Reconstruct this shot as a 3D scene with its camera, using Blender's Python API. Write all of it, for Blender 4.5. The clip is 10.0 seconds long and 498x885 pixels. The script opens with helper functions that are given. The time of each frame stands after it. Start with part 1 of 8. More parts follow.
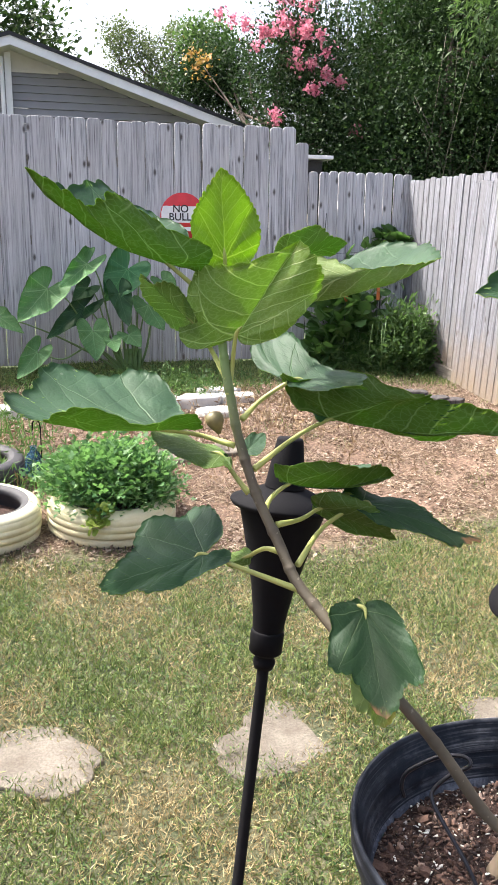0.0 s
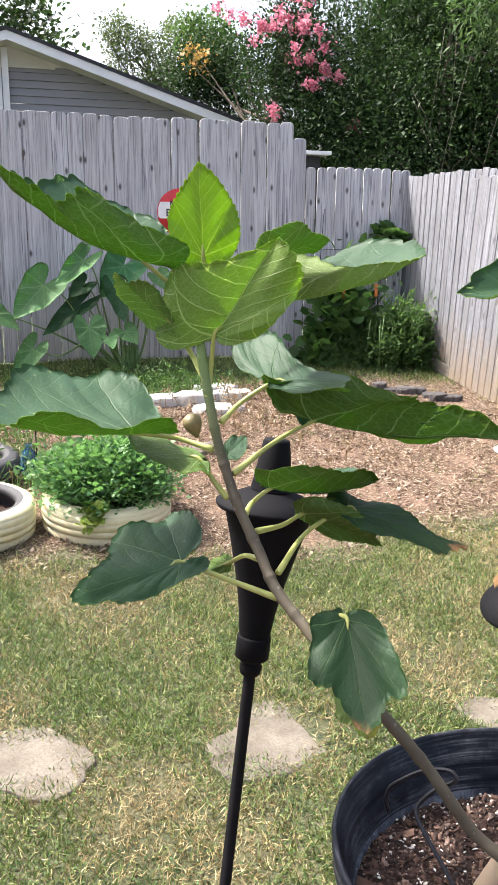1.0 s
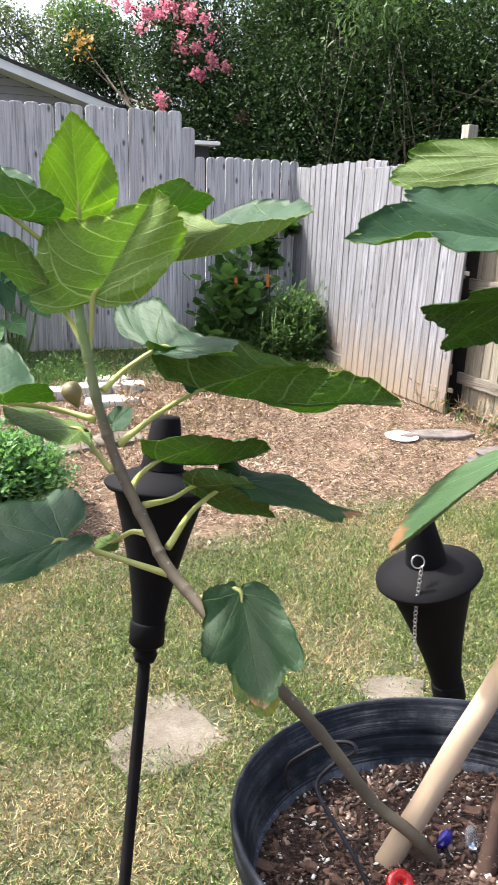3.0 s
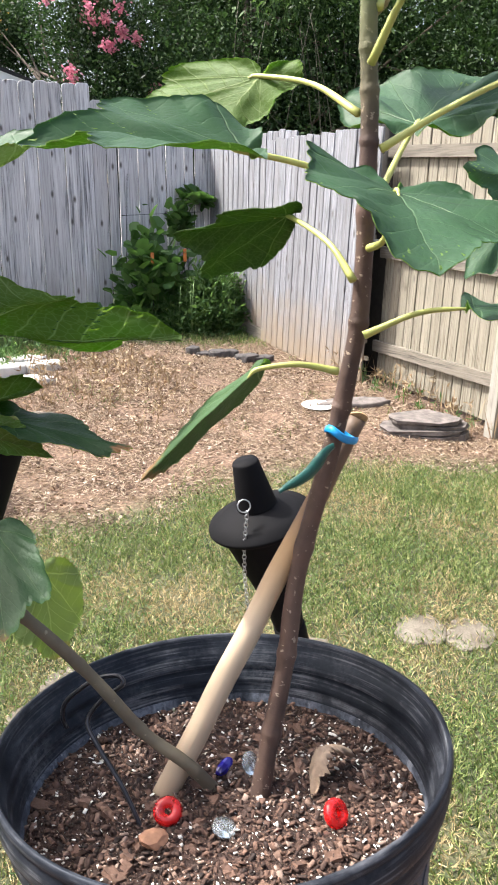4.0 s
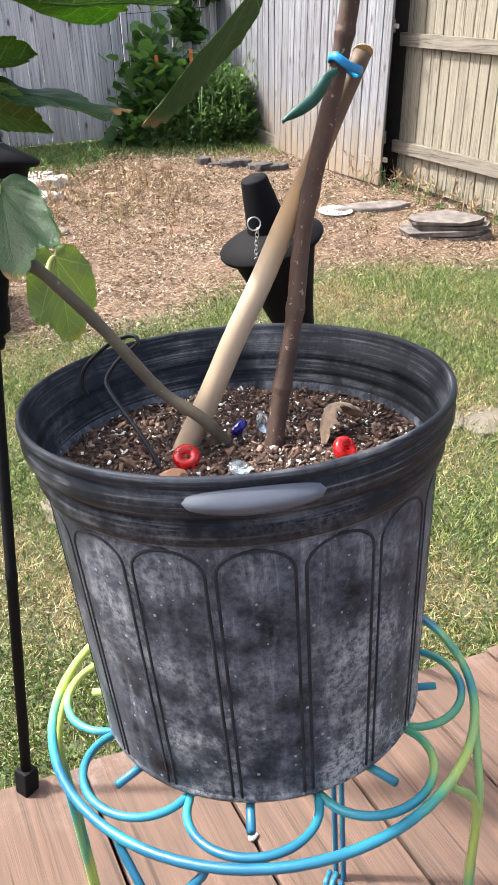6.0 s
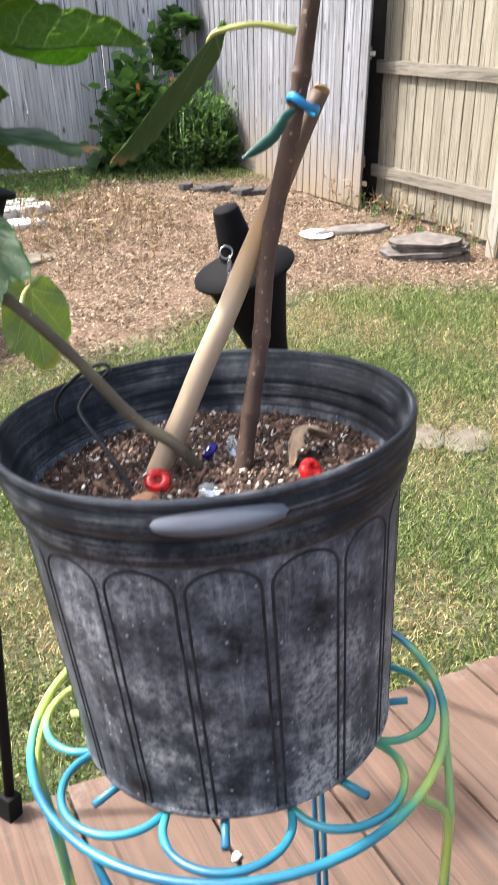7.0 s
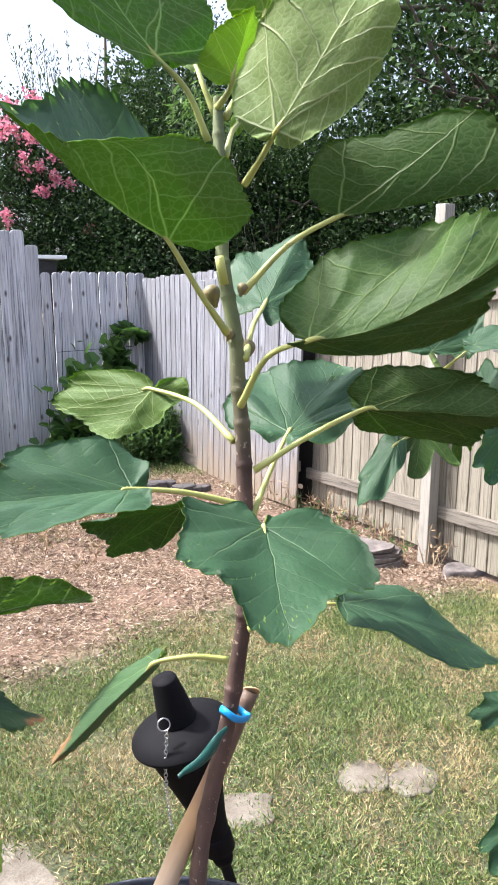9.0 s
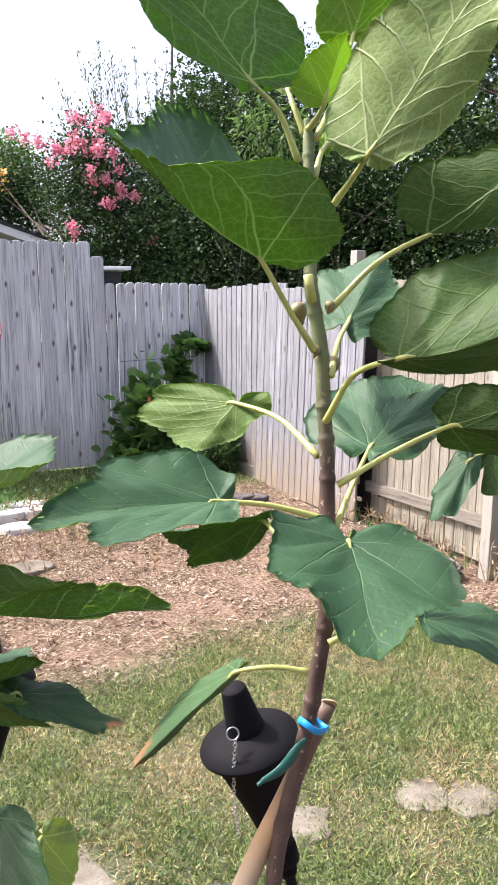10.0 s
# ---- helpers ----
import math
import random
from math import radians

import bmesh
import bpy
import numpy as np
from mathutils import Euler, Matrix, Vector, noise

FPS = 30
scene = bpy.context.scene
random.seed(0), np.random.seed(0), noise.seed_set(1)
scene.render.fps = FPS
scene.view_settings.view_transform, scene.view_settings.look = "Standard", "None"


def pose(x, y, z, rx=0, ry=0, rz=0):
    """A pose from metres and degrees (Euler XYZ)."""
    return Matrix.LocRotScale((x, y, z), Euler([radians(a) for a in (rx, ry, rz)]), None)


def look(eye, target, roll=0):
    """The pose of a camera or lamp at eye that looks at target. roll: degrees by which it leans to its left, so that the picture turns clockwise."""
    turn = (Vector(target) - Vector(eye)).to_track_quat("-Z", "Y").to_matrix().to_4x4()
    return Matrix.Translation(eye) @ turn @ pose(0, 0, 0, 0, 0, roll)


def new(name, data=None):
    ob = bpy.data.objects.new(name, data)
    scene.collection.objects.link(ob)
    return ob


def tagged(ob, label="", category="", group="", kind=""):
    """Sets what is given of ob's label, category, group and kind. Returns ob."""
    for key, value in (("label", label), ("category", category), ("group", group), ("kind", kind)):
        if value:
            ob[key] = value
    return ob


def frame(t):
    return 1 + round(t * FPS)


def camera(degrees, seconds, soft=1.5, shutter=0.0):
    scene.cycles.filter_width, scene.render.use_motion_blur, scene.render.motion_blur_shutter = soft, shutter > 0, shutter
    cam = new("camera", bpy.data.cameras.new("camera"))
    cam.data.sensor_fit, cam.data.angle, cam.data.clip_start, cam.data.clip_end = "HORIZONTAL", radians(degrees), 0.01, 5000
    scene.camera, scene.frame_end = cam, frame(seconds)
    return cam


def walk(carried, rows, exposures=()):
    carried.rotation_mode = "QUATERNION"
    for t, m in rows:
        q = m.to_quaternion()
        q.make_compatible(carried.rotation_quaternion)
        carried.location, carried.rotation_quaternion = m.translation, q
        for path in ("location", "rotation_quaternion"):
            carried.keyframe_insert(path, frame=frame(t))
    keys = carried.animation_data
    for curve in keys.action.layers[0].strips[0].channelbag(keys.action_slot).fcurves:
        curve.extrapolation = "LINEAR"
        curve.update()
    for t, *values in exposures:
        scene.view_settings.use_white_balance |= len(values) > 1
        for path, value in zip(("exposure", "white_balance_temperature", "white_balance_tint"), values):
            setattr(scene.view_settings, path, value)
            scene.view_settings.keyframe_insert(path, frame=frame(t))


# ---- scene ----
cam = camera(33.5, 10.0, 0.9, 0.2)

PATH = [
    (0, (0.6270, 0.3033, 2.0341), (1.1360, 2.1735, 1.5443), 0.65),
    (0.5, (0.6460, 0.3180, 2.0392), (1.1530, 2.1876, 1.5444), 0.66),
    (1, (0.6550, 0.3264, 2.0349), (1.1650, 2.1953, 1.5360), 0.65),
    (1.5, (0.6510, 0.3403, 2.0229), (1.1750, 2.2050, 1.5267), 0.72),
    (2, (0.6380, 0.3601, 2.0145), (1.1990, 2.2146, 1.5194), 0.93),
    (2.2, (0.6340, 0.3591, 2.0144), (1.2180, 2.2074, 1.5219), 0.87),
    (3.3, (0.7250, 0.3479, 1.9774), (1.5150, 2.1116, 1.4642), 0.86),
    (3.5, (0.7700, 0.3213, 1.9592), (1.5780, 2.0780, 1.4455), 0.51),
    (4, (0.8350, 0.2786, 1.9529), (1.7030, 1.9926, 1.3966), -0.16),
    (4.5, (0.8560, 0.2375, 1.9276), (1.7320, 1.9161, 1.2843), -1.16),
    (5, (0.8280, 0.2315, 1.8759), (1.6740, 1.8824, 1.1272), -1.38),
    (5.5, (0.8160, 0.2205, 1.8249), (1.6040, 1.8460, 0.9648), -2.05),
    (5.7, (0.8120, 0.2165, 1.8126), (1.5780, 1.8301, 0.9114), -2.35),
    (6.8, (0.8080, 0.1826, 1.7718), (1.5580, 1.7810, 0.8343), -3.35),
    (7, (0.8170, 0.1796, 1.8087), (1.6060, 1.7944, 0.9317), -3.18),
    (7.5, (0.8510, 0.1811, 1.9302), (1.7350, 1.8271, 1.2171), -2.94),
    (8, (0.8710, 0.1894, 2.0412), (1.8380, 1.8550, 1.5002), -2.50),
    (8.5, (0.8740, 0.1992, 2.0961), (1.8850, 1.8793, 1.7017), -1.90),
    (9, (0.8550, 0.2109, 2.1381), (1.8740, 1.9055, 1.8402), -1.57),
    (9.5, (0.8450, 0.2059, 2.1508), (1.8270, 1.9293, 1.8942), -1.27),
    (10, (0.8250, 0.2124, 2.1443), (1.7280, 1.9760, 1.8748), -1.09),
]
walk(cam, [(t, look(eye, target, roll)) for t, eye, target, roll in PATH],
     [(0.0, 1.47, 6400, 13), (5.5, 1.47, 6400, 10), (7.0, 1.47, 6400, 10), (8.0, 1.47, 6300, 11), (9.0, 1.47, 6050, 14), (9.5, 1.47, 6080, 15), (10.0, 1.47, 6300, 17)])

# ---- world, sun ----
world = bpy.data.worlds.new("sky")
scene.world = world
world.use_nodes = True
wn = world.node_tree
sky = wn.nodes.new("ShaderNodeTexSky")
sky.sky_type = "NISHITA"
sky.sun_disc = False
SUN_ELEV, SUN_AZ = 56.0, -52.0          # height, and degrees from north (+y), west negative
sky.sun_elevation = radians(SUN_ELEV)
sky.sun_rotation = radians(SUN_AZ)
sky.air_density, sky.dust_density, sky.ozone_density = 1.0, 8.0, 1.5
wn.nodes["Background"].inputs["Strength"].default_value = 0.15
haze = wn.nodes.new("ShaderNodeHueSaturation")      # thin bright summer haze
haze.inputs["Saturation"].default_value = 0.80
haze.inputs["Value"].default_value = 1.12
wn.links.new(sky.outputs["Color"], haze.inputs["Color"])
wn.links.new(haze.outputs["Color"], wn.nodes["Background"].inputs["Color"])
sun = new("sun", bpy.data.lights.new("sun", "SUN"))
sun.data.energy, sun.data.angle, sun.data.color = 3.5, radians(2.5), (1.0, 0.965, 0.90)
_a, _e = radians(SUN_AZ), radians(SUN_ELEV)
_d = Vector((math.sin(_a) * math.cos(_e), math.cos(_a) * math.cos(_e), math.sin(_e)))
sun.matrix_world = look(_d * 30, (0, 0, 0))

# ---- materials ----
def mat(name, rough=0.6, metal=0.0):
    m = bpy.data.materials.new(name)
    m.use_nodes = True
    b = m.node_tree.nodes["Principled BSDF"]
    b.inputs["Roughness"].default_value = rough
    b.inputs["Metallic"].default_value = metal
    return m, m.node_tree, b


def nd(nt, kind, **inputs):
    n = nt.nodes.new("ShaderNode" + kind)
    for k, v in inputs.items():
        key = k.replace("_", " ")
        if key in n.inputs:
            n.inputs[key].default_value = v
    return n


def coord(nt, space="Object", scale=(1, 1, 1)):
    c = nt.nodes.new("ShaderNodeTexCoord")
    mp = nt.nodes.new("ShaderNodeMapping")
    mp.inputs["Scale"].default_value = scale
    nt.links.new(c.outputs[space], mp.inputs["Vector"])
    return mp.outputs["Vector"]


def wcoord(nt, scale=(1, 1, 1)):
    g = nt.nodes.new("ShaderNodeNewGeometry")
    mp = nt.nodes.new("ShaderNodeMapping")
    mp.inputs["Scale"].default_value = scale
    nt.links.new(g.outputs["Position"], mp.inputs["Vector"])
    return mp.outputs["Vector"]


def tex_noise(nt, vec, scale, detail=4.0, rough=0.55, dist=0.0):
    n = nd(nt, "TexNoise", Scale=scale, Detail=detail, Roughness=rough, Distortion=dist)
    nt.links.new(vec, n.inputs["Vector"])
    return n.outputs["Fac"]


def ramp(nt, fac, stops):
    r = nt.nodes.new("ShaderNodeValToRGB")
    e = r.color_ramp.elements
    while len(e) < len(stops):
        e.new(0.5)
    for el, (p, c) in zip(e, stops):
        el.position = p
        el.color = (*c, 1) if len(c) == 3 else c
    nt.links.new(fac, r.inputs["Fac"])
    return r.outputs["Color"]


def mix(nt, fac, a, b, mode="MIX"):
    m = nt.nodes.new("ShaderNodeMix")
    m.data_type, m.blend_type = "RGBA", mode
    for sock, v in ((m.inputs[0], fac), (m.inputs[6], a), (m.inputs[7], b)):
        if hasattr(v, "is_output"):
            nt.links.new(v, sock)
        else:
            sock.default_value = v if not isinstance(v, tuple) else (*v[:3], 1)
    return m.outputs[2]


def math_n(nt, op, a, b=0.0, c=0.0, clamp=False):
    m = nt.nodes.new("ShaderNodeMath")
    m.operation, m.use_clamp = op, clamp
    for sock, v in zip(m.inputs, (a, b, c)):
        if hasattr(v, "is_output"):
            nt.links.new(v, sock)
        else:
            sock.default_value = v
    return m.outputs[0]


def bump(nt, b, height, strength=0.3, dist=0.01):
    n = nd(nt, "Bump", Strength=strength, Distance=dist)
    nt.links.new(height, n.inputs["Height"])
    nt.links.new(n.outputs["Normal"], b.inputs["Normal"])
    return n


def rand_obj(nt):
    return nt.nodes.new("ShaderNodeObjectInfo").outputs["Random"]


def rand_island(nt):
    return nt.nodes.new("ShaderNodeNewGeometry").outputs["Random Per Island"]


def simple(name, col, rough=0.6, metal=0.0, var=0.25, scale=8.0, bumps=0.15, bscale=60.0, bdist=0.003):
    m, nt, b = mat(name, rough, metal)
    v = coord(nt)
    dark = tuple(c * (1 - var) for c in col)
    lite = tuple(min(1, c * (1 + var)) for c in col)
    nt.links.new(ramp(nt, tex_noise(nt, v, scale), [(0.3, dark), (0.7, lite)]), b.inputs["Base Color"])
    bump(nt, b, tex_noise(nt, v, bscale), bumps, bdist)
    return m


def weathered_wood(name, cols, knot=0.6, grain=(70, 70, 1.9), island=False, mud=0.0, worn=False):
    """Boards: grain runs along the piece; colour differs from piece to piece."""
    m, nt, b = mat(name, 0.85)
    r = rand_island(nt) if island else rand_obj(nt)
    base = coord(nt)
    off = nt.nodes.new("ShaderNodeVectorMath")
    off.operation = "ADD"
    comb = nt.nodes.new("ShaderNodeCombineXYZ")
    for i in range(3):
        nt.links.new(math_n(nt, "MULTIPLY", r, (37.0, 91.0, 53.0)[i]), comb.inputs[i])
    nt.links.new(base, off.inputs[0])
    nt.links.new(comb.outputs[0], off.inputs[1])
    mp = nt.nodes.new("ShaderNodeMapping")
    mp.inputs["Scale"].default_value = grain
    nt.links.new(off.outputs[0], mp.inputs["Vector"])
    g = tex_noise(nt, mp.outputs[0], 1.0, 6, 0.65, 1.2)
    g2 = tex_noise(nt, mp.outputs[0], 4.0, 3, 0.6)
    blot = tex_noise(nt, off.outputs[0], 2.2, 4)
    col = ramp(nt, g, [(0.33, cols[0]), (0.48, cols[1]), (0.68, cols[2])])
    col = mix(nt, math_n(nt, "MULTIPLY", g2, 0.45), col, cols[0])
    tone = math_n(nt, "ADD", math_n(nt, "MULTIPLY", r, 0.75), math_n(nt, "MULTIPLY", blot, 0.5))
    col = mix(nt, math_n(nt, "MULTIPLY", math_n(nt, "SUBTRACT", tone, 0.25, clamp=True), 0.8), col, cols[3])
    crk = nt.nodes.new("ShaderNodeMapping")
    crk.inputs["Scale"].default_value = tuple(q * (2.6 if q > 10 else 1.2) for q in grain)
    nt.links.new(off.outputs[0], crk.inputs["Vector"])
    split = ramp(nt, tex_noise(nt, crk.outputs[0], 1.0, 3, 0.5), [(0.64, (0, 0, 0)), (0.70, (1, 1, 1))])
    col = mix(nt, math_n(nt, "MULTIPLY", split, 0.6), col, tuple(q * 0.55 for q in cols[0]))
    # knots
    vo = nd(nt, "TexVoronoi", Scale=1.0)
    mk = nt.nodes.new("ShaderNodeMapping")
    mk.inputs["Scale"].default_value = tuple(5.5 if s > 10 else 2.4 for s in grain)
    nt.links.new(off.outputs[0], mk.inputs["Vector"])
    vo.voronoi_dimensions = "2D"
    ks, kc = nt.nodes.new("ShaderNodeSeparateXYZ"), nt.nodes.new("ShaderNodeCombineXYZ")
    nt.links.new(mk.outputs[0], ks.inputs[0])
    for i, j in enumerate([j for j in range(3) if j != (2 if grain[1] < 10 else 1 if grain[2] < 10 else 1)][:2]):
        nt.links.new(ks.outputs[j], kc.inputs[i])
    nt.links.new(kc.outputs[0], vo.inputs["Vector"])
    kn = ramp(nt, vo.outputs["Distance"], [(0.035, (1, 1, 1)), (0.11, (0, 0, 0))])
    sep = nt.nodes.new("ShaderNodeSeparateColor")
    nt.links.new(kn, sep.inputs[0])
    sel = nt.nodes.new("ShaderNodeSeparateColor")
    nt.links.new(vo.outputs["Color"], sel.inputs[0])
    has = math_n(nt, "GREATER_THAN", sel.outputs[0], 0.55)
    col = mix(nt, math_n(nt, "MULTIPLY", math_n(nt, "MULTIPLY", sep.outputs[0], has), knot), col, (0.05, 0.042, 0.036))
    if mud:
        zs = nt.nodes.new("ShaderNodeSeparateXYZ")
        nt.links.new(base, zs.inputs[0])
        splash = math_n(nt, "MULTIPLY_ADD", zs.outputs[2], -1.5, math_n(nt, "ADD", 0.42, math_n(nt, "MULTIPLY", tex_noise(nt, off.outputs[0], 5.0, 5), 1.1)), clamp=True)
        col = mix(nt, math_n(nt, "MULTIPLY", splash, mud), col, (0.25, 0.185, 0.115))
    if worn:                                 # stain worn off towards the boards' ends
        es = nt.nodes.new("ShaderNodeSeparateXYZ")
        nt.links.new(base, es.inputs[0])
        bare = math_n(nt, "ADD", math_n(nt, "MULTIPLY_ADD", es.outputs[1], 1.6, -2.66), math_n(nt, "MULTIPLY", tex_noise(nt, base, 3.5, 3), 1.1))
        bare = math_n(nt, "MULTIPLY", math_n(nt, "MULTIPLY", bare, 3.0, clamp=True), ramp(nt, tex_noise(nt, base, 45.0, 5, 0.7), [(0.40, (0, 0, 0)), (0.60, (1, 1, 1))]))
        col = mix(nt, math_n(nt, "MULTIPLY", bare, 0.6), col, (0.27, 0.22, 0.20))
    nt.links.new(col, b.inputs["Base Color"])
    hb = math_n(nt, "ADD", g, math_n(nt, "MULTIPLY", g2, 0.4))
    bump(nt, b, hb, 0.7, 0.005)
    return m


# north boards lightened, east boards darkened in colour to even out the sunlight
M_picket = weathered_wood("grey_picket", [(0.085, 0.087, 0.096), (0.57, 0.575, 0.60), (0.86, 0.865, 0.885), (0.38, 0.375, 0.385)], knot=0.9, grain=(36, 36, 1.1), mud=0.35)
M_picket_e = weathered_wood("toned_down_picket", [(0.05, 0.05, 0.056), (0.225, 0.234, 0.262), (0.44, 0.455, 0.50), (0.15, 0.15, 0.155)], knot=0.75, mud=0.85)
M_picket_tan = weathered_wood("tan_picket", [(0.06, 0.05, 0.034), (0.27, 0.245, 0.19), (0.38, 0.355, 0.285), (0.18, 0.16, 0.12)], knot=0.5)
M_post = weathered_wood("post_wood", [(0.14, 0.13, 0.115), (0.34, 0.325, 0.295), (0.44, 0.42, 0.385), (0.29, 0.27, 0.23)], knot=0.2)
M_rail = weathered_wood("rail_wood", [(0.06, 0.053, 0.044), (0.19, 0.168, 0.135), (0.28, 0.25, 0.21), (0.13, 0.115, 0.09)], knot=0.3, grain=(38, 1.6, 38))
M_deck = weathered_wood("deck_board", [(0.026, 0.014, 0.009), (0.098, 0.052, 0.033), (0.170, 0.098, 0.066), (0.130, 0.088, 0.068)], knot=0.45, grain=(30, 0.9, 30), worn=True)
M_deckrim = weathered_wood("deck_rim_wood", [(0.13, 0.062, 0.04), (0.3, 0.15, 0.1), (0.38, 0.21, 0.15), (0.34, 0.22, 0.17)], knot=0.2, grain=(1.3, 45, 45))
M_black = simple("black_enamel", (0.004, 0.004, 0.005), 0.75, 0.0, 0.2, 20, 0.08, 140)
M_blackpole = simple("black_pole_paint", (0.007, 0.007, 0.008), 0.7, 0.0, 0.2, 20, 0.05, 140)
for _m in (M_black, M_blackpole):
    _m.node_tree.nodes["Principled BSDF"].inputs["Specular IOR Level"].default_value = 0.12
M_steel = simple("chain_steel", (0.45, 0.45, 0.45), 0.35, 1.0)
M_soffit = simple("white_trim", (0.72, 0.72, 0.74), 0.5, 0, 0.06, 3, 0.05)
M_roof = simple("roof_shingle", (0.03, 0.03, 0.035), 0.9, 0, 0.4, 12, 0.4, 30)
M_siding = simple("grey_siding", (0.215, 0.213, 0.232), 0.55, 0, 0.06, 1.5, 0.1, 30)
M_gable = simple("cream_gable_panel", (0.52, 0.50, 0.44), 0.6, 0, 0.1, 3, 0.1, 30)

# ---- mesh helpers ----
IN_PLACE = set()          # things whose parts are given in the world's own coordinates


def adopt(ob, parent=None, label=""):
    if parent:
        ob.parent = parent
        if parent in IN_PLACE:
            ob.matrix_parent_inverse = parent.matrix_basis.inverted()
    if label:
        ob["label"] = label
    return ob


def mesh_obj(name, verts, faces, material=None, parent=None, label="", smooth=False, mats=None, midx=None):
    me = bpy.data.meshes.new(name)
    me.from_pydata([tuple(v) for v in verts], [], [tuple(f) for f in faces])
    for m in mats or ([material] if material else []):
        me.materials.append(m)
    if midx is not None:
        me.polygons.foreach_set("material_index", midx)
    if smooth:
        me.polygons.foreach_set("use_smooth", [True] * len(me.polygons))
    me.update()
    return adopt(new(name, me), parent, label)


def part(name, bm, material, parent=None, label="", smooth=False):
    me = bpy.data.meshes.new(name)
    bm.normal_update()
    bm.to_mesh(me)
    bm.free()
    me.materials.append(material)
    if smooth:
        me.polygons.foreach_set("use_smooth", [True] * len(me.polygons))
    return adopt(new(name, me), parent, label)


def thing(name, at=(0, 0, 0), label="", category="", group="", kind="", rz=0.0):
    e = new(name)
    e.matrix_basis = pose(*at, 0, 0, rz)
    e.empty_display_size = 0.05
    IN_PLACE.add(e)
    return tagged(e, label, category, group, kind)


def box_bm(x0, x1, y0, y1, z0, z1, bevel=0.0):
    bm = bmesh.new()
    bmesh.ops.create_cube(bm, size=1)
    bmesh.ops.scale(bm, vec=(x1 - x0, y1 - y0, z1 - z0), verts=bm.verts)
    bmesh.ops.translate(bm, vec=((x0 + x1) / 2, (y0 + y1) / 2, (z0 + z1) / 2), verts=bm.verts)
    if bevel:
        bmesh.ops.bevel(bm, geom=bm.edges[:], offset=bevel, segments=2, affect="EDGES", profile=0.6)
    return bm


def lathe(name, profile, material, parent=None, label="", seg=48, smooth=True, closed=False):
    """profile: (radius, z) from one end to the other, turned about z."""
    v, f = [], []
    n = len(profile)
    for i in range(seg):
        a = 2 * math.pi * i / seg
        for r, z in profile:
            v.append((r * math.cos(a), r * math.sin(a), z))
    for i in range(seg):
        j = (i + 1) % seg
        for k in range(n - 1 + (1 if closed else 0)):
            l = (k + 1) % n
            f.append((i * n + k, j * n + k, j * n + l, i * n + l))
    return mesh_obj(name, v, f, material, parent, label, smooth)


def catmull(pts, n):
    pts = [Vector(p) for p in pts]
    p = [pts[0] * 2 - pts[1]] + pts + [pts[-1] * 2 - pts[-2]]
    out = []
    for i in range(1, len(p) - 2):
        for k in range(n):
            t = k / n
            a, b, c, d = p[i - 1], p[i], p[i + 1], p[i + 2]
            out.append(0.5 * (2 * b + (c - a) * t + (2 * a - 5 * b + 4 * c - d) * t * t + (3 * b - a - 3 * c + d) * t ** 3))
    out.append(pts[-1])
    return out


def tube_data(path, radii, seg=10, cap=True, wob=None):
    """Vertices and faces of a round tube along a path; radii: one number or one for each point."""
    path = [Vector(p) for p in path]
    if not isinstance(radii, (list, tuple)):
        radii = [radii] * len(path)
    if len(radii) != len(path):
        radii = list(np.interp(np.linspace(0, 1, len(path)), np.linspace(0, 1, len(radii)), radii))
    v, f = [], []
    up = Vector((0.13, 0.31, 0.94))
    side = None
    for i, p in enumerate(path):
        t = (path[min(i + 1, len(path) - 1)] - path[max(i - 1, 0)]).normalized()
        side = (t.cross(up) if side is None else side - t * side.dot(t))
        if side.length < 1e-4:
            side = t.cross(Vector((1, 0, 0)))
        side.normalize()
        other = t.cross(side)
        for k in range(seg):
            a = 2 * math.pi * k / seg
            r = radii[i] * (1 + (wob(p, a) if wob else 0))
            v.append(p + (side * math.cos(a) + other * math.sin(a)) * r)
    for i in range(len(path) - 1):
        for k in range(seg):
            l = (k + 1) % seg
            f.append((i * seg + k, i * seg + l, (i + 1) * seg + l, (i + 1) * seg + k))
    if cap:
        f.append(tuple(range(seg))[::-1])
        f.append(tuple(range((len(path) - 1) * seg, len(path) * seg)))
    return v, f


def tube(name, pts, radii, material, parent=None, label="", seg=10, sub=6, wob=None):
    path = catmull(pts, sub) if len(pts) > 2 else [Vector(p) for p in pts]
    v, f = tube_data(path, radii, seg, True, wob)
    return mesh_obj(name, v, f, material, parent, label, True)


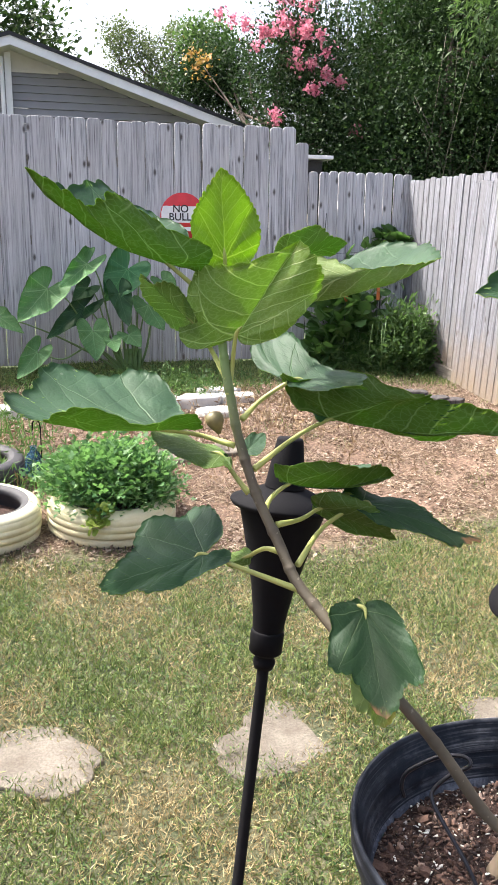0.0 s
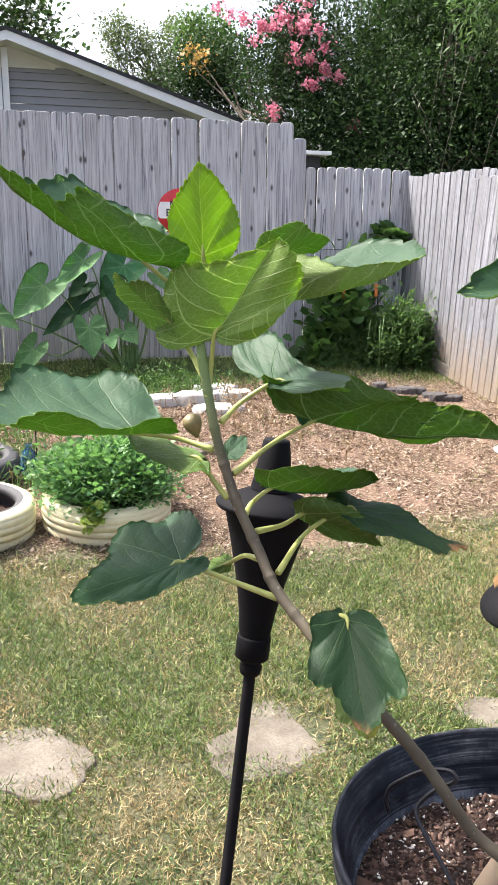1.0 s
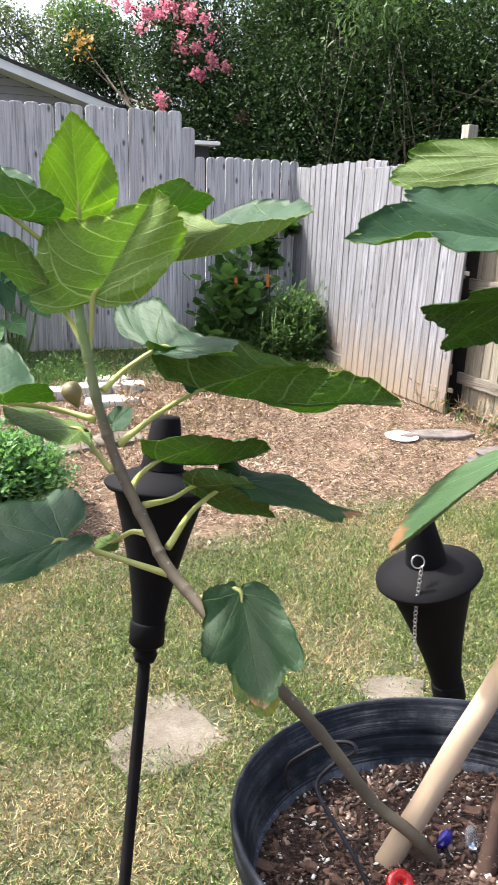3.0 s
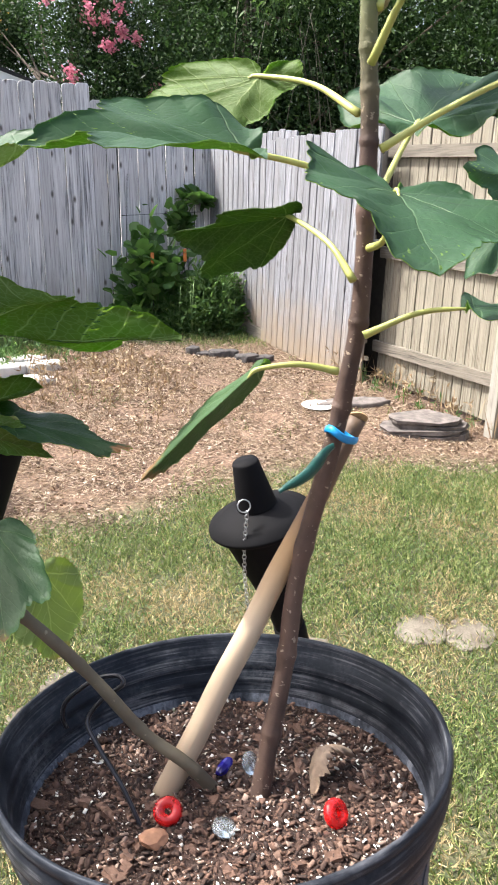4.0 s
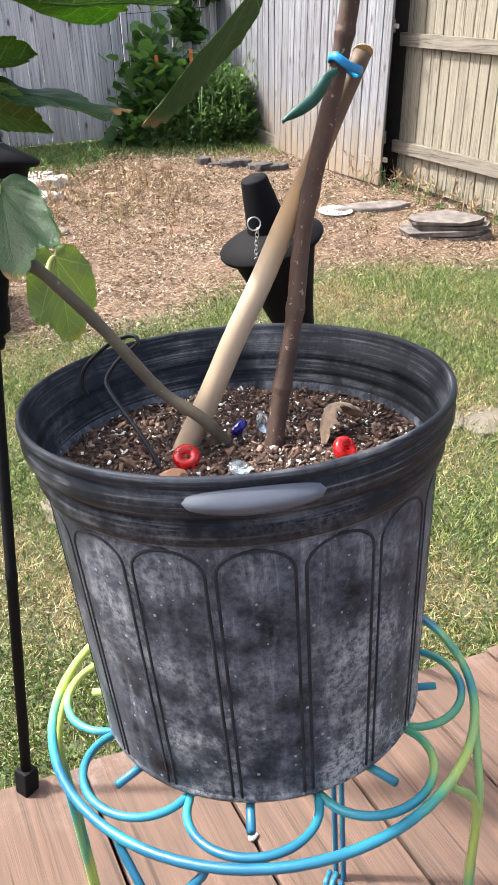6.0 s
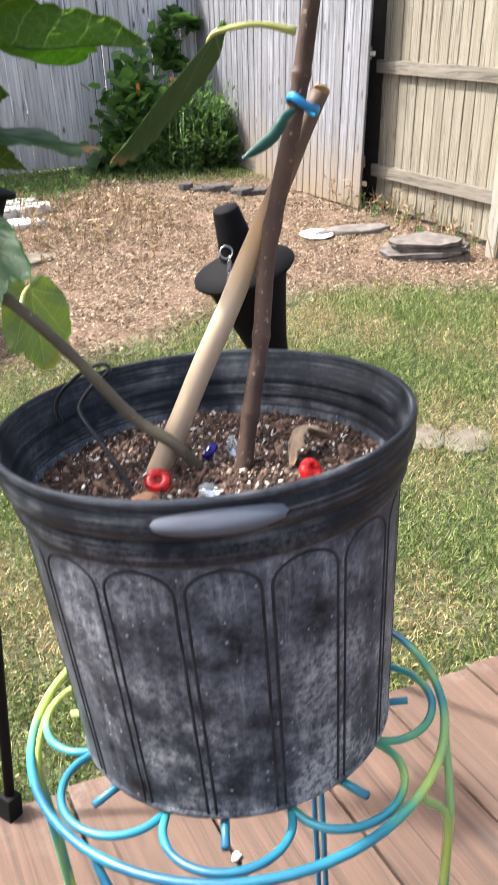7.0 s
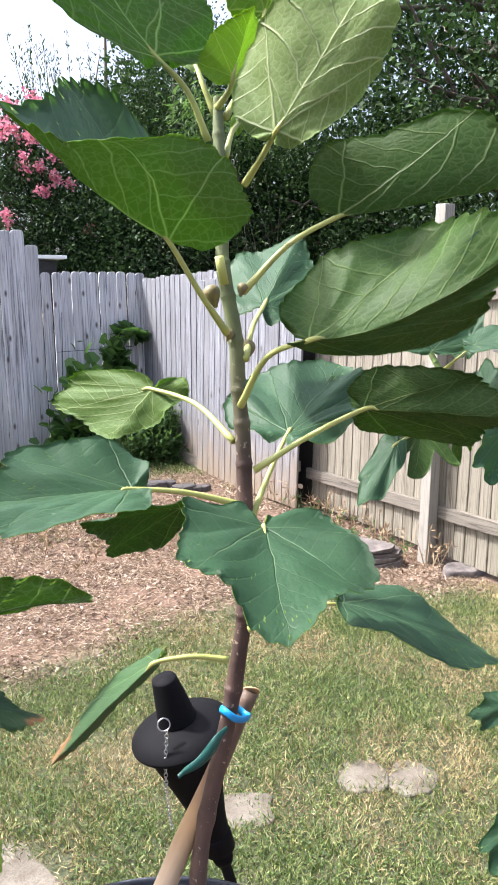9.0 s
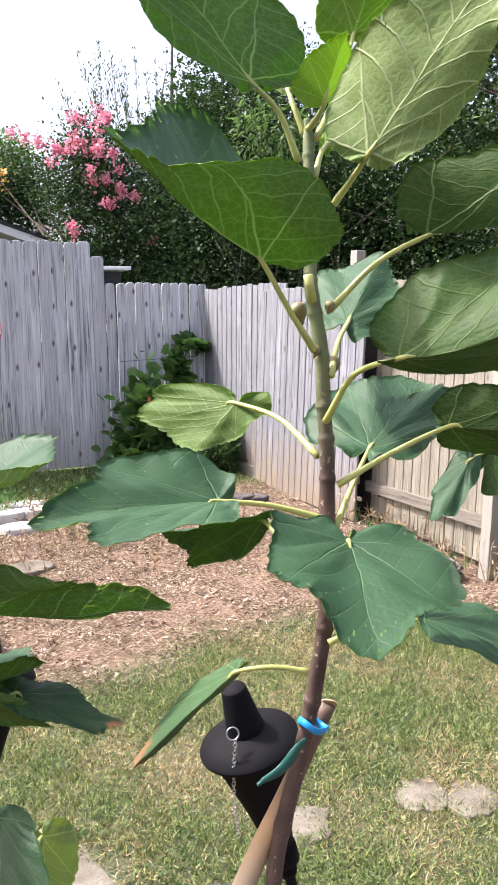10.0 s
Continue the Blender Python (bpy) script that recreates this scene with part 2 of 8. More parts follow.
def cluster(name, pos, ax, side, nrm, shape, material, parent=None, label="", kind=""):
    """Many small copies of one flat shape (u, v, w) in one mesh: at pos, with the axes given (arrays n x 3)."""
    sh = np.array(shape[0], float)
    fc = np.array(shape[1], int)
    n, k = len(pos), len(sh)
    v = (pos[:, None, :] + sh[None, :, 0:1] * ax[:, None, :] + sh[None, :, 1:2] * side[:, None, :] + sh[None, :, 2:3] * nrm[:, None, :]).reshape(-1, 3)
    f = (fc[None] + (np.arange(n) * k)[:, None, None]).reshape(-1, fc.shape[1])
    me = bpy.data.meshes.new(name)
    me.vertices.add(len(v))
    me.vertices.foreach_set("co", v.astype(np.float32).ravel())
    c = fc.shape[1]
    me.loops.add(f.size)
    me.loops.foreach_set("vertex_index", f.astype(np.int32).ravel())
    me.polygons.add(len(f))
    me.polygons.foreach_set("loop_start", np.arange(0, f.size, c, dtype=np.int32))
    me.polygons.foreach_set("loop_total", np.full(len(f), c, dtype=np.int32))
    me.materials.append(material)
    me.update(calc_edges=True)
    ob = adopt(new(name, me), parent, label)
    if kind:
        ob["kind"] = kind
    return ob


def frames(d, rng, spin=math.pi):
    """Unit axes from directions d (n x 3): along, side, normal, spun at random."""
    d = d / np.linalg.norm(d, axis=1, keepdims=True)
    up = np.tile([[0.02, 0.03, 1.0]], (len(d), 1))
    s = np.cross(d, up)
    s /= np.linalg.norm(s, axis=1, keepdims=True) + 1e-9
    n = np.cross(s, d)
    a = rng.uniform(-spin, spin, (len(d), 1))
    return d, s * np.cos(a) + n * np.sin(a), n * np.cos(a) - s * np.sin(a)

# ---- ground ----
def lawn_edge(x):
    """Where the mown lawn ends and the dry straw bed begins (y for each x)."""
    return 4.34 + 0.12 * np.sin(x * 2.1 + 0.6) + 0.07 * np.sin(x * 5.3) - 0.045 * np.maximum(x - 3.0, 0) ** 2 * 2.2 + 0.02 * np.sin(x * 13)


m, nt, b = mat("ground_soil_and_grass", 0.95)
v = wcoord(nt)
sepv = nt.nodes.new("ShaderNodeSeparateXYZ")
nt.links.new(v, sepv.inputs[0])
X, Y = sepv.outputs[0], sepv.outputs[1]
n_big = tex_noise(nt, v, 1.3, 5)
n_mid = tex_noise(nt, v, 7.0, 5)
n_fine = tex_noise(nt, v, 55.0, 4)
edge = math_n(nt, "ADD", 4.34, math_n(nt, "MULTIPLY", math_n(nt, "SINE", math_n(nt, "MULTIPLY_ADD", X, 2.1, 0.6)), 0.12))
edge = math_n(nt, "SUBTRACT", edge, math_n(nt, "MULTIPLY", math_n(nt, "POWER", math_n(nt, "MAXIMUM", math_n(nt, "SUBTRACT", X, 3.0), 0.0), 2.0), 0.1))
edge = math_n(nt, "ADD", edge, math_n(nt, "MULTIPLY", math_n(nt, "SUBTRACT", n_mid, 0.5), 0.7))
in_straw = math_n(nt, "MULTIPLY", math_n(nt, "SUBTRACT", Y, edge), 3.5, clamp=True)
back = math_n(nt, "ADD", Y, math_n(nt, "MULTIPLY", math_n(nt, "SUBTRACT", n_mid, 0.5), 1.2))
in_back = math_n(nt, "MULTIPLY", math_n(nt, "SUBTRACT", back, 7.75), 4.0, clamp=True)
grass = ramp(nt, n_fine, [(0.3, (0.012, 0.016, 0.007)), (0.5, (0.035, 0.045, 0.018)), (0.72, (0.12, 0.11, 0.055))])
dry = ramp(nt, n_mid, [(0.4, (0.06, 0.075, 0.03)), (0.7, (0.24, 0.20, 0.115))])
grass = mix(nt, math_n(nt, "MULTIPLY", n_big, 0.6), grass, dry)
straw = ramp(nt, n_fine, [(0.3, (0.030, 0.018, 0.012)), (0.5, (0.115, 0.072, 0.047)), (0.72, (0.30, 0.21, 0.145))])
straw = mix(nt, math_n(nt, "MULTIPLY", n_mid, 0.5), straw, (0.21, 0.135, 0.088))
bgrass = ramp(nt, n_fine, [(0.3, (0.02, 0.035, 0.012)), (0.7, (0.09, 0.12, 0.035))])
c = mix(nt, in_straw, grass, straw)
c = mix(nt, in_back, c, bgrass)
nt.links.new(c, b.inputs["Base Color"])
bump(nt, b, math_n(nt, "ADD", n_fine, n_mid), 0.8, 0.02)
M_ground = m

gx = np.concatenate([[-400, -120, -40, -14, -7, -4], np.arange(-2, 7.01, 0.18), [8, 10, 14, 30, 90, 400]])
gy = np.concatenate([[-400, -100, -30, -8, -3], np.arange(-1, 11.01, 0.18), [13, 18, 30, 90, 400]])
GXX, GYY = np.meshgrid(gx, gy, indexing="ij")


def ground_z(x, y):
    x, y = np.asarray(x, float), np.asarray(y, float)
    near = (np.abs(x - 2.5) < 6) & (np.abs(y - 5) < 7)
    wob = 0.012 * np.sin(x * 2.3 + 1.1) * np.sin(y * 1.9) + 0.008 * np.sin(x * 5.1 + y * 3.7)
    return 0.0787 * np.clip(y, -3.0, 13.0) + np.where(near, wob, 0.0)


GZ = ground_z(GXX, GYY)
gv = np.stack([GXX, GYY, GZ], -1).reshape(-1, 3)
ny = len(gy)
gf = [(i * ny + j, (i + 1) * ny + j, (i + 1) * ny + j + 1, i * ny + j + 1) for i in range(len(gx) - 1) for j in range(ny - 1)]
ground = tagged(mesh_obj("ground", gv, gf, M_ground, smooth=True), "lawn of mixed green and dry grass running into a straw bed", "ground", "", "structure")

# ---- fences ----
_picket_cache = {}


def picket_mesh(w, h, t, dog, material, rng_i):
    key = (round(w, 3), round(h, 2), dog, material.name, rng_i)
    if key in _picket_cache:
        return _picket_cache[key]
    rg = random.Random(int(w * 1e4) + int(h * 1e3) + rng_i * 77)
    d = dog
    out = [(-w / 2, 0), (w / 2, 0), (w / 2, h - d), (w / 2 - d * 0.3, h - d * 0.35), (w / 2 - d, h), (-w / 2 + d, h), (-w / 2 + d * 0.3, h - d * 0.35), (-w / 2, h - d)]
    if dog == 0:
        out = [(-w / 2, 0), (w / 2, 0), (w / 2, h), (-w / 2, h)]
    e = 0.003
    vs, fs = [], []
    n = len(out)
    bow = rg.uniform(-0.006, 0.006)
    for y, k in ((0.0, 1), (-t, 1), (-t - e, 0)):
        for x, z in out:
            sx = 1 if k else (1 - 2 * e / w)
            vs.append((x * sx + bow * math.sin(math.pi * z / h), y, z if k else (z - e if z > h / 2 else z + e)))
    for r in range(2):
        for i in range(n):
            j = (i + 1) % n
            fs.append((r * n + i, r * n + j, (r + 1) * n + j, (r + 1) * n + i))
    fs.append(tuple(range(n)))
    fs.append(tuple(range(2 * n, 3 * n))[::-1])
    me = bpy.data.meshes.new("picket")
    me.from_pydata(vs, [], fs)
    me.materials.append(material)
    me.update()
    _picket_cache[key] = me
    return me


def picket(parent, material, x, y, z, w, h, t=0.016, dog=0.02, rz=0.0, lean=0.0, variant=0):
    ob = new("picket", picket_mesh(w, h, t, dog, material, variant))
    adopt(ob, parent)
    ob.matrix_basis = pose(x, y, z, lean, random.uniform(-0.35, 0.35), rz)
    return ob


FY = 8.944      # north fence line
FZ = 0.70       # ground at its foot
fence_n = thing("wall_north", (2.0, FY, FZ), "tall weathered grey wooden picket fence with rounded board tops", "fence", "", "structure")
PW = 0.1428
x, k = 3.59, 0
while x > -1.2:
    h = 2.385 + random.uniform(-0.012, 0.012)
    if k == 0:
        h = 2.24
    picket(fence_n, M_picket, x - PW / 2, FY + random.uniform(-0.004, 0.004), FZ + 0.01, PW - random.uniform(0.002, 0.006), round(h, 2), dog=0.03, variant=k % 5)
    x -= PW
    k += 1
for z in (0.5, 1.25, 2.0):
    part("rail", box_bm(-1.2, 3.58, FY + 0.004, FY + 0.045, FZ + z - 0.045, FZ + z + 0.045), M_rail, fence_n)

fence_ne = thing("wall_north_low", (4.1, FY, FZ), "lower weathered grey picket fence with rounded board tops", "fence", "", "structure")
LW = 0.1065
x, k = 3.597, 0
while x < 4.74:
    picket(fence_ne, M_picket, x + LW / 2, FY + random.uniform(-0.005, 0.005), FZ + 0.01, LW - random.uniform(0.004, 0.009), round(1.965 + random.uniform(-0.012, 0.012), 2), dog=0.028, variant=k % 5)
    x += LW
    k += 1
for z in (0.45, 1.5):
    part("rail", box_bm(3.6, 4.74, FY + 0.004, FY + 0.045, FZ + z - 0.045, FZ + z + 0.045), M_rail, fence_ne)

# east fence, running south from the corner at a slight angle: u metres along it, off metres outward
EO, ED = Vector((4.745, 8.914, 0)), Vector((0.035, -1, 0)).normalized()
EN = Vector((-ED.y, ED.x, 0))
LEAN = 3.6


def epos(u, off, z):
    p = EO + ED * u + EN * off
    return (p.x, p.y, z)


def eground(u):
    return 0.0787 * (8.914 - u)


def e_bar(parent, name, u0, u1, o0, o1, za0, za1, zb0, zb1, material, label=""):
    """A bar along the east fence: from u0 (heights za) to u1 (heights zb), above the ground."""
    vs = []
    for u, lo, hi in ((u0, za0, za1), (u1, zb0, zb1)):
        for o, z in ((o0, lo), (o1, lo), (o1, hi), (o0, hi)):
            vs.append(epos(u, o, eground(u) + z))
    return mesh_obj(name, vs, [(0, 1, 2, 3), (7, 6, 5, 4), (0, 4, 5, 1), (1, 5, 6, 2), (2, 6, 7, 3), (3, 7, 4, 0)], material, parent, label)


def e_picket(parent, material, u, off, z0, w, h, dog, k, lean=LEAN, t=0.016):
    ob = new("picket", picket_mesh(w, h, t, dog, material, k))
    adopt(ob, parent)
    p = epos(u, off, eground(u) + z0)
    ob.matrix_basis = pose(*p, 0, 0, -90 + 2.0) @ pose(0, 0, 0, 0, lean + random.uniform(-0.3, 0.3), 0)
    return ob


fence_e = thing("wall_east", epos(0.8, 0, eground(0.8)), "pale sunlit weathered picket fence panel, muddy at its foot", "fence", "", "structure")
u, k = 0.0, 0
while u < 1.62:
    h = 1.90 + 0.07 * u + random.uniform(-0.014, 0.014)
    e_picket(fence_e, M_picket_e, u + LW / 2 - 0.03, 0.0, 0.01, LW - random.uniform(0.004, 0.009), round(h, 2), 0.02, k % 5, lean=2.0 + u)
    u += LW
    k += 1
for z in (0.4, 1.5):
    e_bar(fence_e, "rail", 0.0, 1.6, 0.004, 0.045, z - 0.045, z + 0.045, z - 0.045, z + 0.045, M_rail)
e_bar(fence_e, "bottom_board", 0.75, 1.25, -0.06, -0.03, 0.0, 0.13, 0.0, 0.12, M_rail, "low weathered board at the fence foot")

gate = thing("wall_east_gate", epos(2.0, -0.06, eground(2.0)), "weathered pale picket gate panel standing in the fence line", "gate", "", "structure")
u, k = 1.22, 0
while u < 2.90:
    h = 1.96 + 0.04 * (u - 1.22) + random.uniform(-0.008, 0.008)
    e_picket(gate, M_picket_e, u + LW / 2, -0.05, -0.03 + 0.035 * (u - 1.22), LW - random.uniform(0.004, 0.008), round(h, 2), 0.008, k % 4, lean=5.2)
    u += LW
    k += 1
for z in (0.35, 1.15, 1.85):
    sh = 0.09 * z
    e_bar(gate, "rail", 1.25 + sh, 2.9 + sh, -0.046, -0.01, z - 0.045, z + 0.045, z, z + 0.09, M_rail)
for z in (0.24, 1.2):
    e_bar(gate, "hinge", 2.95 + 0.09 * z, 2.99 + 0.09 * z, -0.07, -0.05, z - 0.015, z + 0.015, z - 0.015, z + 0.015, M_steel, "weathered metal latch plate")

# tan fence with its rails toward the yard
fence_t = thing("wall_east_tan", epos(4.5, 0.1, eground(4.5)), "tan wooden fence showing its rails and posts", "fence", "", "structure")
u, k = 2.90, 0
while u < 12.0:
    h = 2.02 + 0.055 * (u - 2.9) * (u < 6) + random.uniform(-0.015, 0.015) + 0.17 * (u >= 6)
    e_picket(fence_t, M_picket_tan, u + 0.05, 0.14, 0.05, 0.103 - random.uniform(0.003, 0.007), round(h, 2), 0.014, k % 5, lean=4.0)
    u += 0.103
    k += 1
for za, zb in ((0.33, 0.41), (1.11, 1.15), (1.89, 1.95)):
    sh = 0.07 * za
    e_bar(fence_t, "rail", 2.86 + sh, 12.0, 0.083, 0.121, za - 0.06, za + 0.03, zb + 0.2, zb + 0.29, M_rail)
for pu, hgt in ((2.70, 2.30), (4.373, 2.50), (6.8, 2.5), (9.2, 2.5)):
    ob = part("fence_post", box_bm(-0.045, 0.045, -0.045, 0.045, -0.05, hgt, 0.006), M_post, fence_t)
    ob.matrix_basis = pose(*epos(pu, 0.036, eground(pu)), 0, 0, -88) @ pose(0, 0, 0, 0, 3.8, 0)
# dark board added behind the gap to stand for its shade
e_bar(fence_t, "end_board", 2.55, 2.95, 0.17, 0.19, 0.0, 2.05, 0.0, 2.1, simple("gap_shade", (0.02, 0.018, 0.016), 0.9, 0, 0.3, 20, 0.4, 60), "dark board standing in for the shade in the gap")
# west fence and house wall behind, out of view, to close the place
fence_w = tagged(part("wall_west", box_bm(-3.02, -3.0, -3.0, FY, -0.3, 2.9), M_rail), "plain weathered wooden fence", "fence", "", "structure")
wall_s = tagged(part("wall_south", box_bm(-8, 12, -8.1, -8.0, -0.4, 3.0), M_siding), "plain grey house wall across the yard", "wall", "", "structure")

# ---- neighbour's house ----
HY = 13.5
house = thing("house", (0.6, HY, 0), "grey-sided neighbour's house with white eaves and dark roof", "house")
AX, AZ, SL = 0.640, 4.662, 0.3190          # apex, its height, slope of the roof
HW = 4.6
part("wall", box_bm(AX - HW, AX + HW - 0.4, HY, HY + 0.2, 0.8, 3.3), M_siding, house)
for i in range(16):                        # lap siding
    z0 = 2.6 + 0.105 * i
    half = min(HW - 0.4, (AZ - 0.07 - z0 - 0.1) / SL)
    if half < 0.2 or z0 + 0.1 > 4.284:
        break
    vs = [(AX - half, HY - 0.012, z0 + 0.1), (AX + half, HY - 0.012, z0 + 0.1), (AX + half, HY - 0.034, z0), (AX - half, HY - 0.034, z0), (AX - half, HY, z0), (AX + half, HY, z0)]
    mesh_obj("siding_board", vs, [(0, 3, 2, 1), (3, 4, 5, 2)], M_siding, house)
hv = [(AX - (AZ - 0.1 - 4.254) / SL, HY - 0.03, 4.254), (AX + (AZ - 0.1 - 4.254) / SL, HY - 0.03, 4.254), (AX, HY - 0.03, AZ - 0.1)]
mesh_obj("gable_panel", hv + [(a, HY + 0.02, c) for a, _, c in hv], [(0, 1, 2), (3, 5, 4), (0, 3, 4, 1)], M_gable, house, "cream gable panel")
part("gable_trim", box_bm(AX - (AZ - 0.2 - 4.254) / SL, AX + (AZ - 0.2 - 4.254) / SL, HY - 0.06, HY - 0.036, 4.224, 4.266, 0.003), M_gable, house)
part("corner_trim", box_bm(AX - 0.09, AX + 0.0, HY - 0.09, HY - 0.062, 2.0, AZ - 0.19, 0.004), M_soffit, house)
part("downpipe", box_bm(AX - 0.16, AX - 0.1, HY - 0.13, HY - 0.064, 2.0, AZ - 0.25, 0.02), M_soffit, house)
for s in (-1, 1):
    L = HW
    vs = [(AX, HY - 0.45, AZ + 0.02), (AX + s * L, HY - 0.45, AZ + 0.02 - SL * L), (AX + s * L, HY + 6, AZ + 0.02 - SL * L), (AX, HY + 6, AZ + 0.02)]
    lo = [(a, b2, c - 0.05) for a, b2, c in vs]
    mesh_obj("roof", vs + lo, [(0, 1, 2, 3), (7, 6, 5, 4), (0, 4, 5, 1), (1, 5, 6, 2)], M_roof, house)
    vs = [(AX, HY - 0.43, AZ - 0.03), (AX + s * L * 0.985, HY - 0.43, AZ - 0.03 - SL * L * 0.985), (AX + s * L * 0.985, HY - 0.43, AZ - 0.15 - SL * L * 0.985), (AX, HY - 0.43, AZ - 0.15)]
    bk = [(a, HY - 0.40, c) for a, _, c in vs]
    mesh_obj("fascia", vs + bk, [(0, 1, 2, 3), (7, 6, 5, 4), (3, 2, 6, 7), (0, 4, 5, 1), (1, 5, 6, 2)], M_soffit, house, "white painted barge board")
    vs = [(AX, HY - 0.42, AZ - 0.15), (AX + s * L * 0.98, HY - 0.42, AZ - 0.15 - SL * L * 0.98), (AX + s * L * 0.98, HY, AZ - 0.15 - SL * L * 0.98), (AX, HY, AZ - 0.15)]
    mesh_obj("soffit", vs + [(a, b2, c + 0.02) for a, b2, c in vs], [(0, 1, 2, 3), (7, 6, 5, 4)], M_gable, house, "cream soffit")
# low shed roof glimpsed past the fence
shed = thing("shed", (4.5, 10.2, 0.8), "low shed with a pale roof edge behind the fence", "shed")
part("wall", box_bm(4.0, 4.25, 10.35, 11.3, 0.6, 2.90), M_roof, shed)
part("roof", box_bm(3.930, 4.339, 10.2, 11.4, 2.912, 2.954, 0.006), M_soffit, shed)

# ---- deck ----
DZ = 0.50
deck = thing("deck", (1.2, 0.2, DZ), "red-brown stained wooden deck with worn boards", "deck", "", "structure")
BW = 0.2255


def deck_end(x):
    return 1.43 - 0.137 * (x - 0.82)


for i in range(-10, 18):
    xa = 1.20 + BW * i + 0.003
    xb = xa + BW - 0.0065
    bm = box_bm(xa, xb, -2.4, 1.0, DZ - 0.035, DZ, 0.004)
    for vtx in bm.verts:
        if vtx.co.y > 0.5:
            vtx.co.y = deck_end(vtx.co.x) + (0.006 if i % 2 else -0.004) - (1.0 - vtx.co.y)
    part("deck_board", bm, M_deck, deck)
bm = box_bm(-1.2, 5.3, -0.02, 0.02, 0.02, DZ - 0.04, 0.003)
for vtx in bm.verts:
    vtx.co.y += deck_end(vtx.co.x) - 0.05
part("rim_joist", bm, M_deckrim, deck)
for jx in (-0.9, 0.6, 2.1, 3.6):
    part("joist", box_bm(jx, jx + 0.04, -2.4, 1.0, 0.05, DZ - 0.04), M_deckrim, deck)

# ---- torches ----
def torch(foot, collar, label, flat_foot=True):
    """Garden torch: pole, collar, tapering bowl, flat lid, snuffer cone with ring and chain. Stands along foot to collar."""
    foot, collar = Vector(foot), Vector(collar)
    ax = (collar - foot).normalized()
    q = ax.to_track_quat("Z", "Y").to_matrix().to_4x4()
    e = new("garden_torch")
    e.matrix_world = Matrix.Translation(foot) @ q
    tagged(e, label, "torch", "torches on the deck edge")
    L = (collar - foot).length
    lathe("pole", [(0.0, 0.0), (0.0095, 0.0), (0.0095, L * 0.5), (0.0105, L * 0.5 + 0.002), (0.0105, L * 0.5 + 0.012), (0.0095, L * 0.5 + 0.014), (0.0095, L - 0.03)], M_blackpole, e, seg=20)
    lathe("collar", [(0.0095, L - 0.05), (0.0155, L - 0.05), (0.0178, L - 0.042), (0.0178, L - 0.036), (0.0145, L - 0.031), (0.0235, L - 0.024), (0.0268, L - 0.021), (0.0268, L + 0.011), (0.0258, L + 0.014), (0.024, L + 0.015)], M_black, e, seg=32)
    H = 0.225
    lathe("bowl", [(0.0242, L + 0.012), (0.0285, L + 0.05), (0.0355, L + 0.09), (0.0450, L + 0.13), (0.0560, L + 0.172), (0.0660, L + 0.208), (0.0700, L + H - 0.004), (0.0700, L + H), (0.0, L + H)], M_black, e, seg=48)
    lathe("lid", [(0.080, L + H - 0.007), (0.083, L + H - 0.003), (0.0825, L + H + 0.001), (0.058, L + H + 0.012), (0.036, L + H + 0.022), (0.0, L + H + 0.026)], M_black, e, seg=48)
    lathe("snuffer", [(0.032, L + H + 0.024), (0.030, L + H + 0.035), (0.0205, L + H + 0.098), (0.019, L + H + 0.101), (0.0, L + H + 0.102)], M_black, e, "dark tapered snuffer cap", seg=40)
    if flat_foot:
        part("foot", box_bm(-0.016, 0.016, -0.016, 0.016, -0.004, 0.05, 0.004), M_blackpole, e)
    return e, L + H


torch((0.866, 1.402, DZ), (0.976, 1.463, 1.405), "black metal garden torch with a tapered bowl on a thin pole")
t2, t2h = torch((1.788, 1.383, 0.09), (1.458, 1.356, 1.264), "black metal garden torch leaning, its snuffer cap on a chain", False)

# ---- plant stand ----
m, nt, b = mat("teal_and_lime_enamel", 0.38)
v = wcoord(nt)
sxy = nt.nodes.new("ShaderNodeSeparateXYZ")
nt.links.new(v, sxy.inputs[0])
cross = math_n(nt, "MULTIPLY", math_n(nt, "SUBTRACT", sxy.outputs[0], 1.12), math_n(nt, "SUBTRACT", sxy.outputs[1], 0.86))
f = math_n(nt, "ADD", math_n(nt, "MULTIPLY", cross, -7.5), tex_noise(nt, v, 6.5, 2, 0.5, 0.4))
nt.links.new(ramp(nt, f, [(0.36, (0.012, 0.105, 0.19)), (0.47, (0.025, 0.215, 0.29)), (0.55, (0.085, 0.33, 0.19)), (0.69, (0.38, 0.50, 0.12))]), b.inputs["Base Color"])
bump(nt, b, tex_noise(nt, v, 300, 2), 0.1, 0.001)
M_stand = m
SC = Vector((1.115, 0.862, 1.098))
TILT_M = pose(0, 0, 0, -4.2, 0, 0)
stand = new("plant_stand")
stand.matrix_world = Matrix.Translation(SC) @ TILT_M
tagged(stand, "round wrought metal plant stand in teal and lime enamel", "plant stand")
SR, RT = 0.240, 0.0051


def torus(name, R, r, material, parent, seg=72):
    prof = [(R + r * math.cos(2 * math.pi * i / 10), r * math.sin(2 * math.pi * i / 10)) for i in range(10)]
    return lathe(name, prof, material, parent, seg=seg, closed=True)


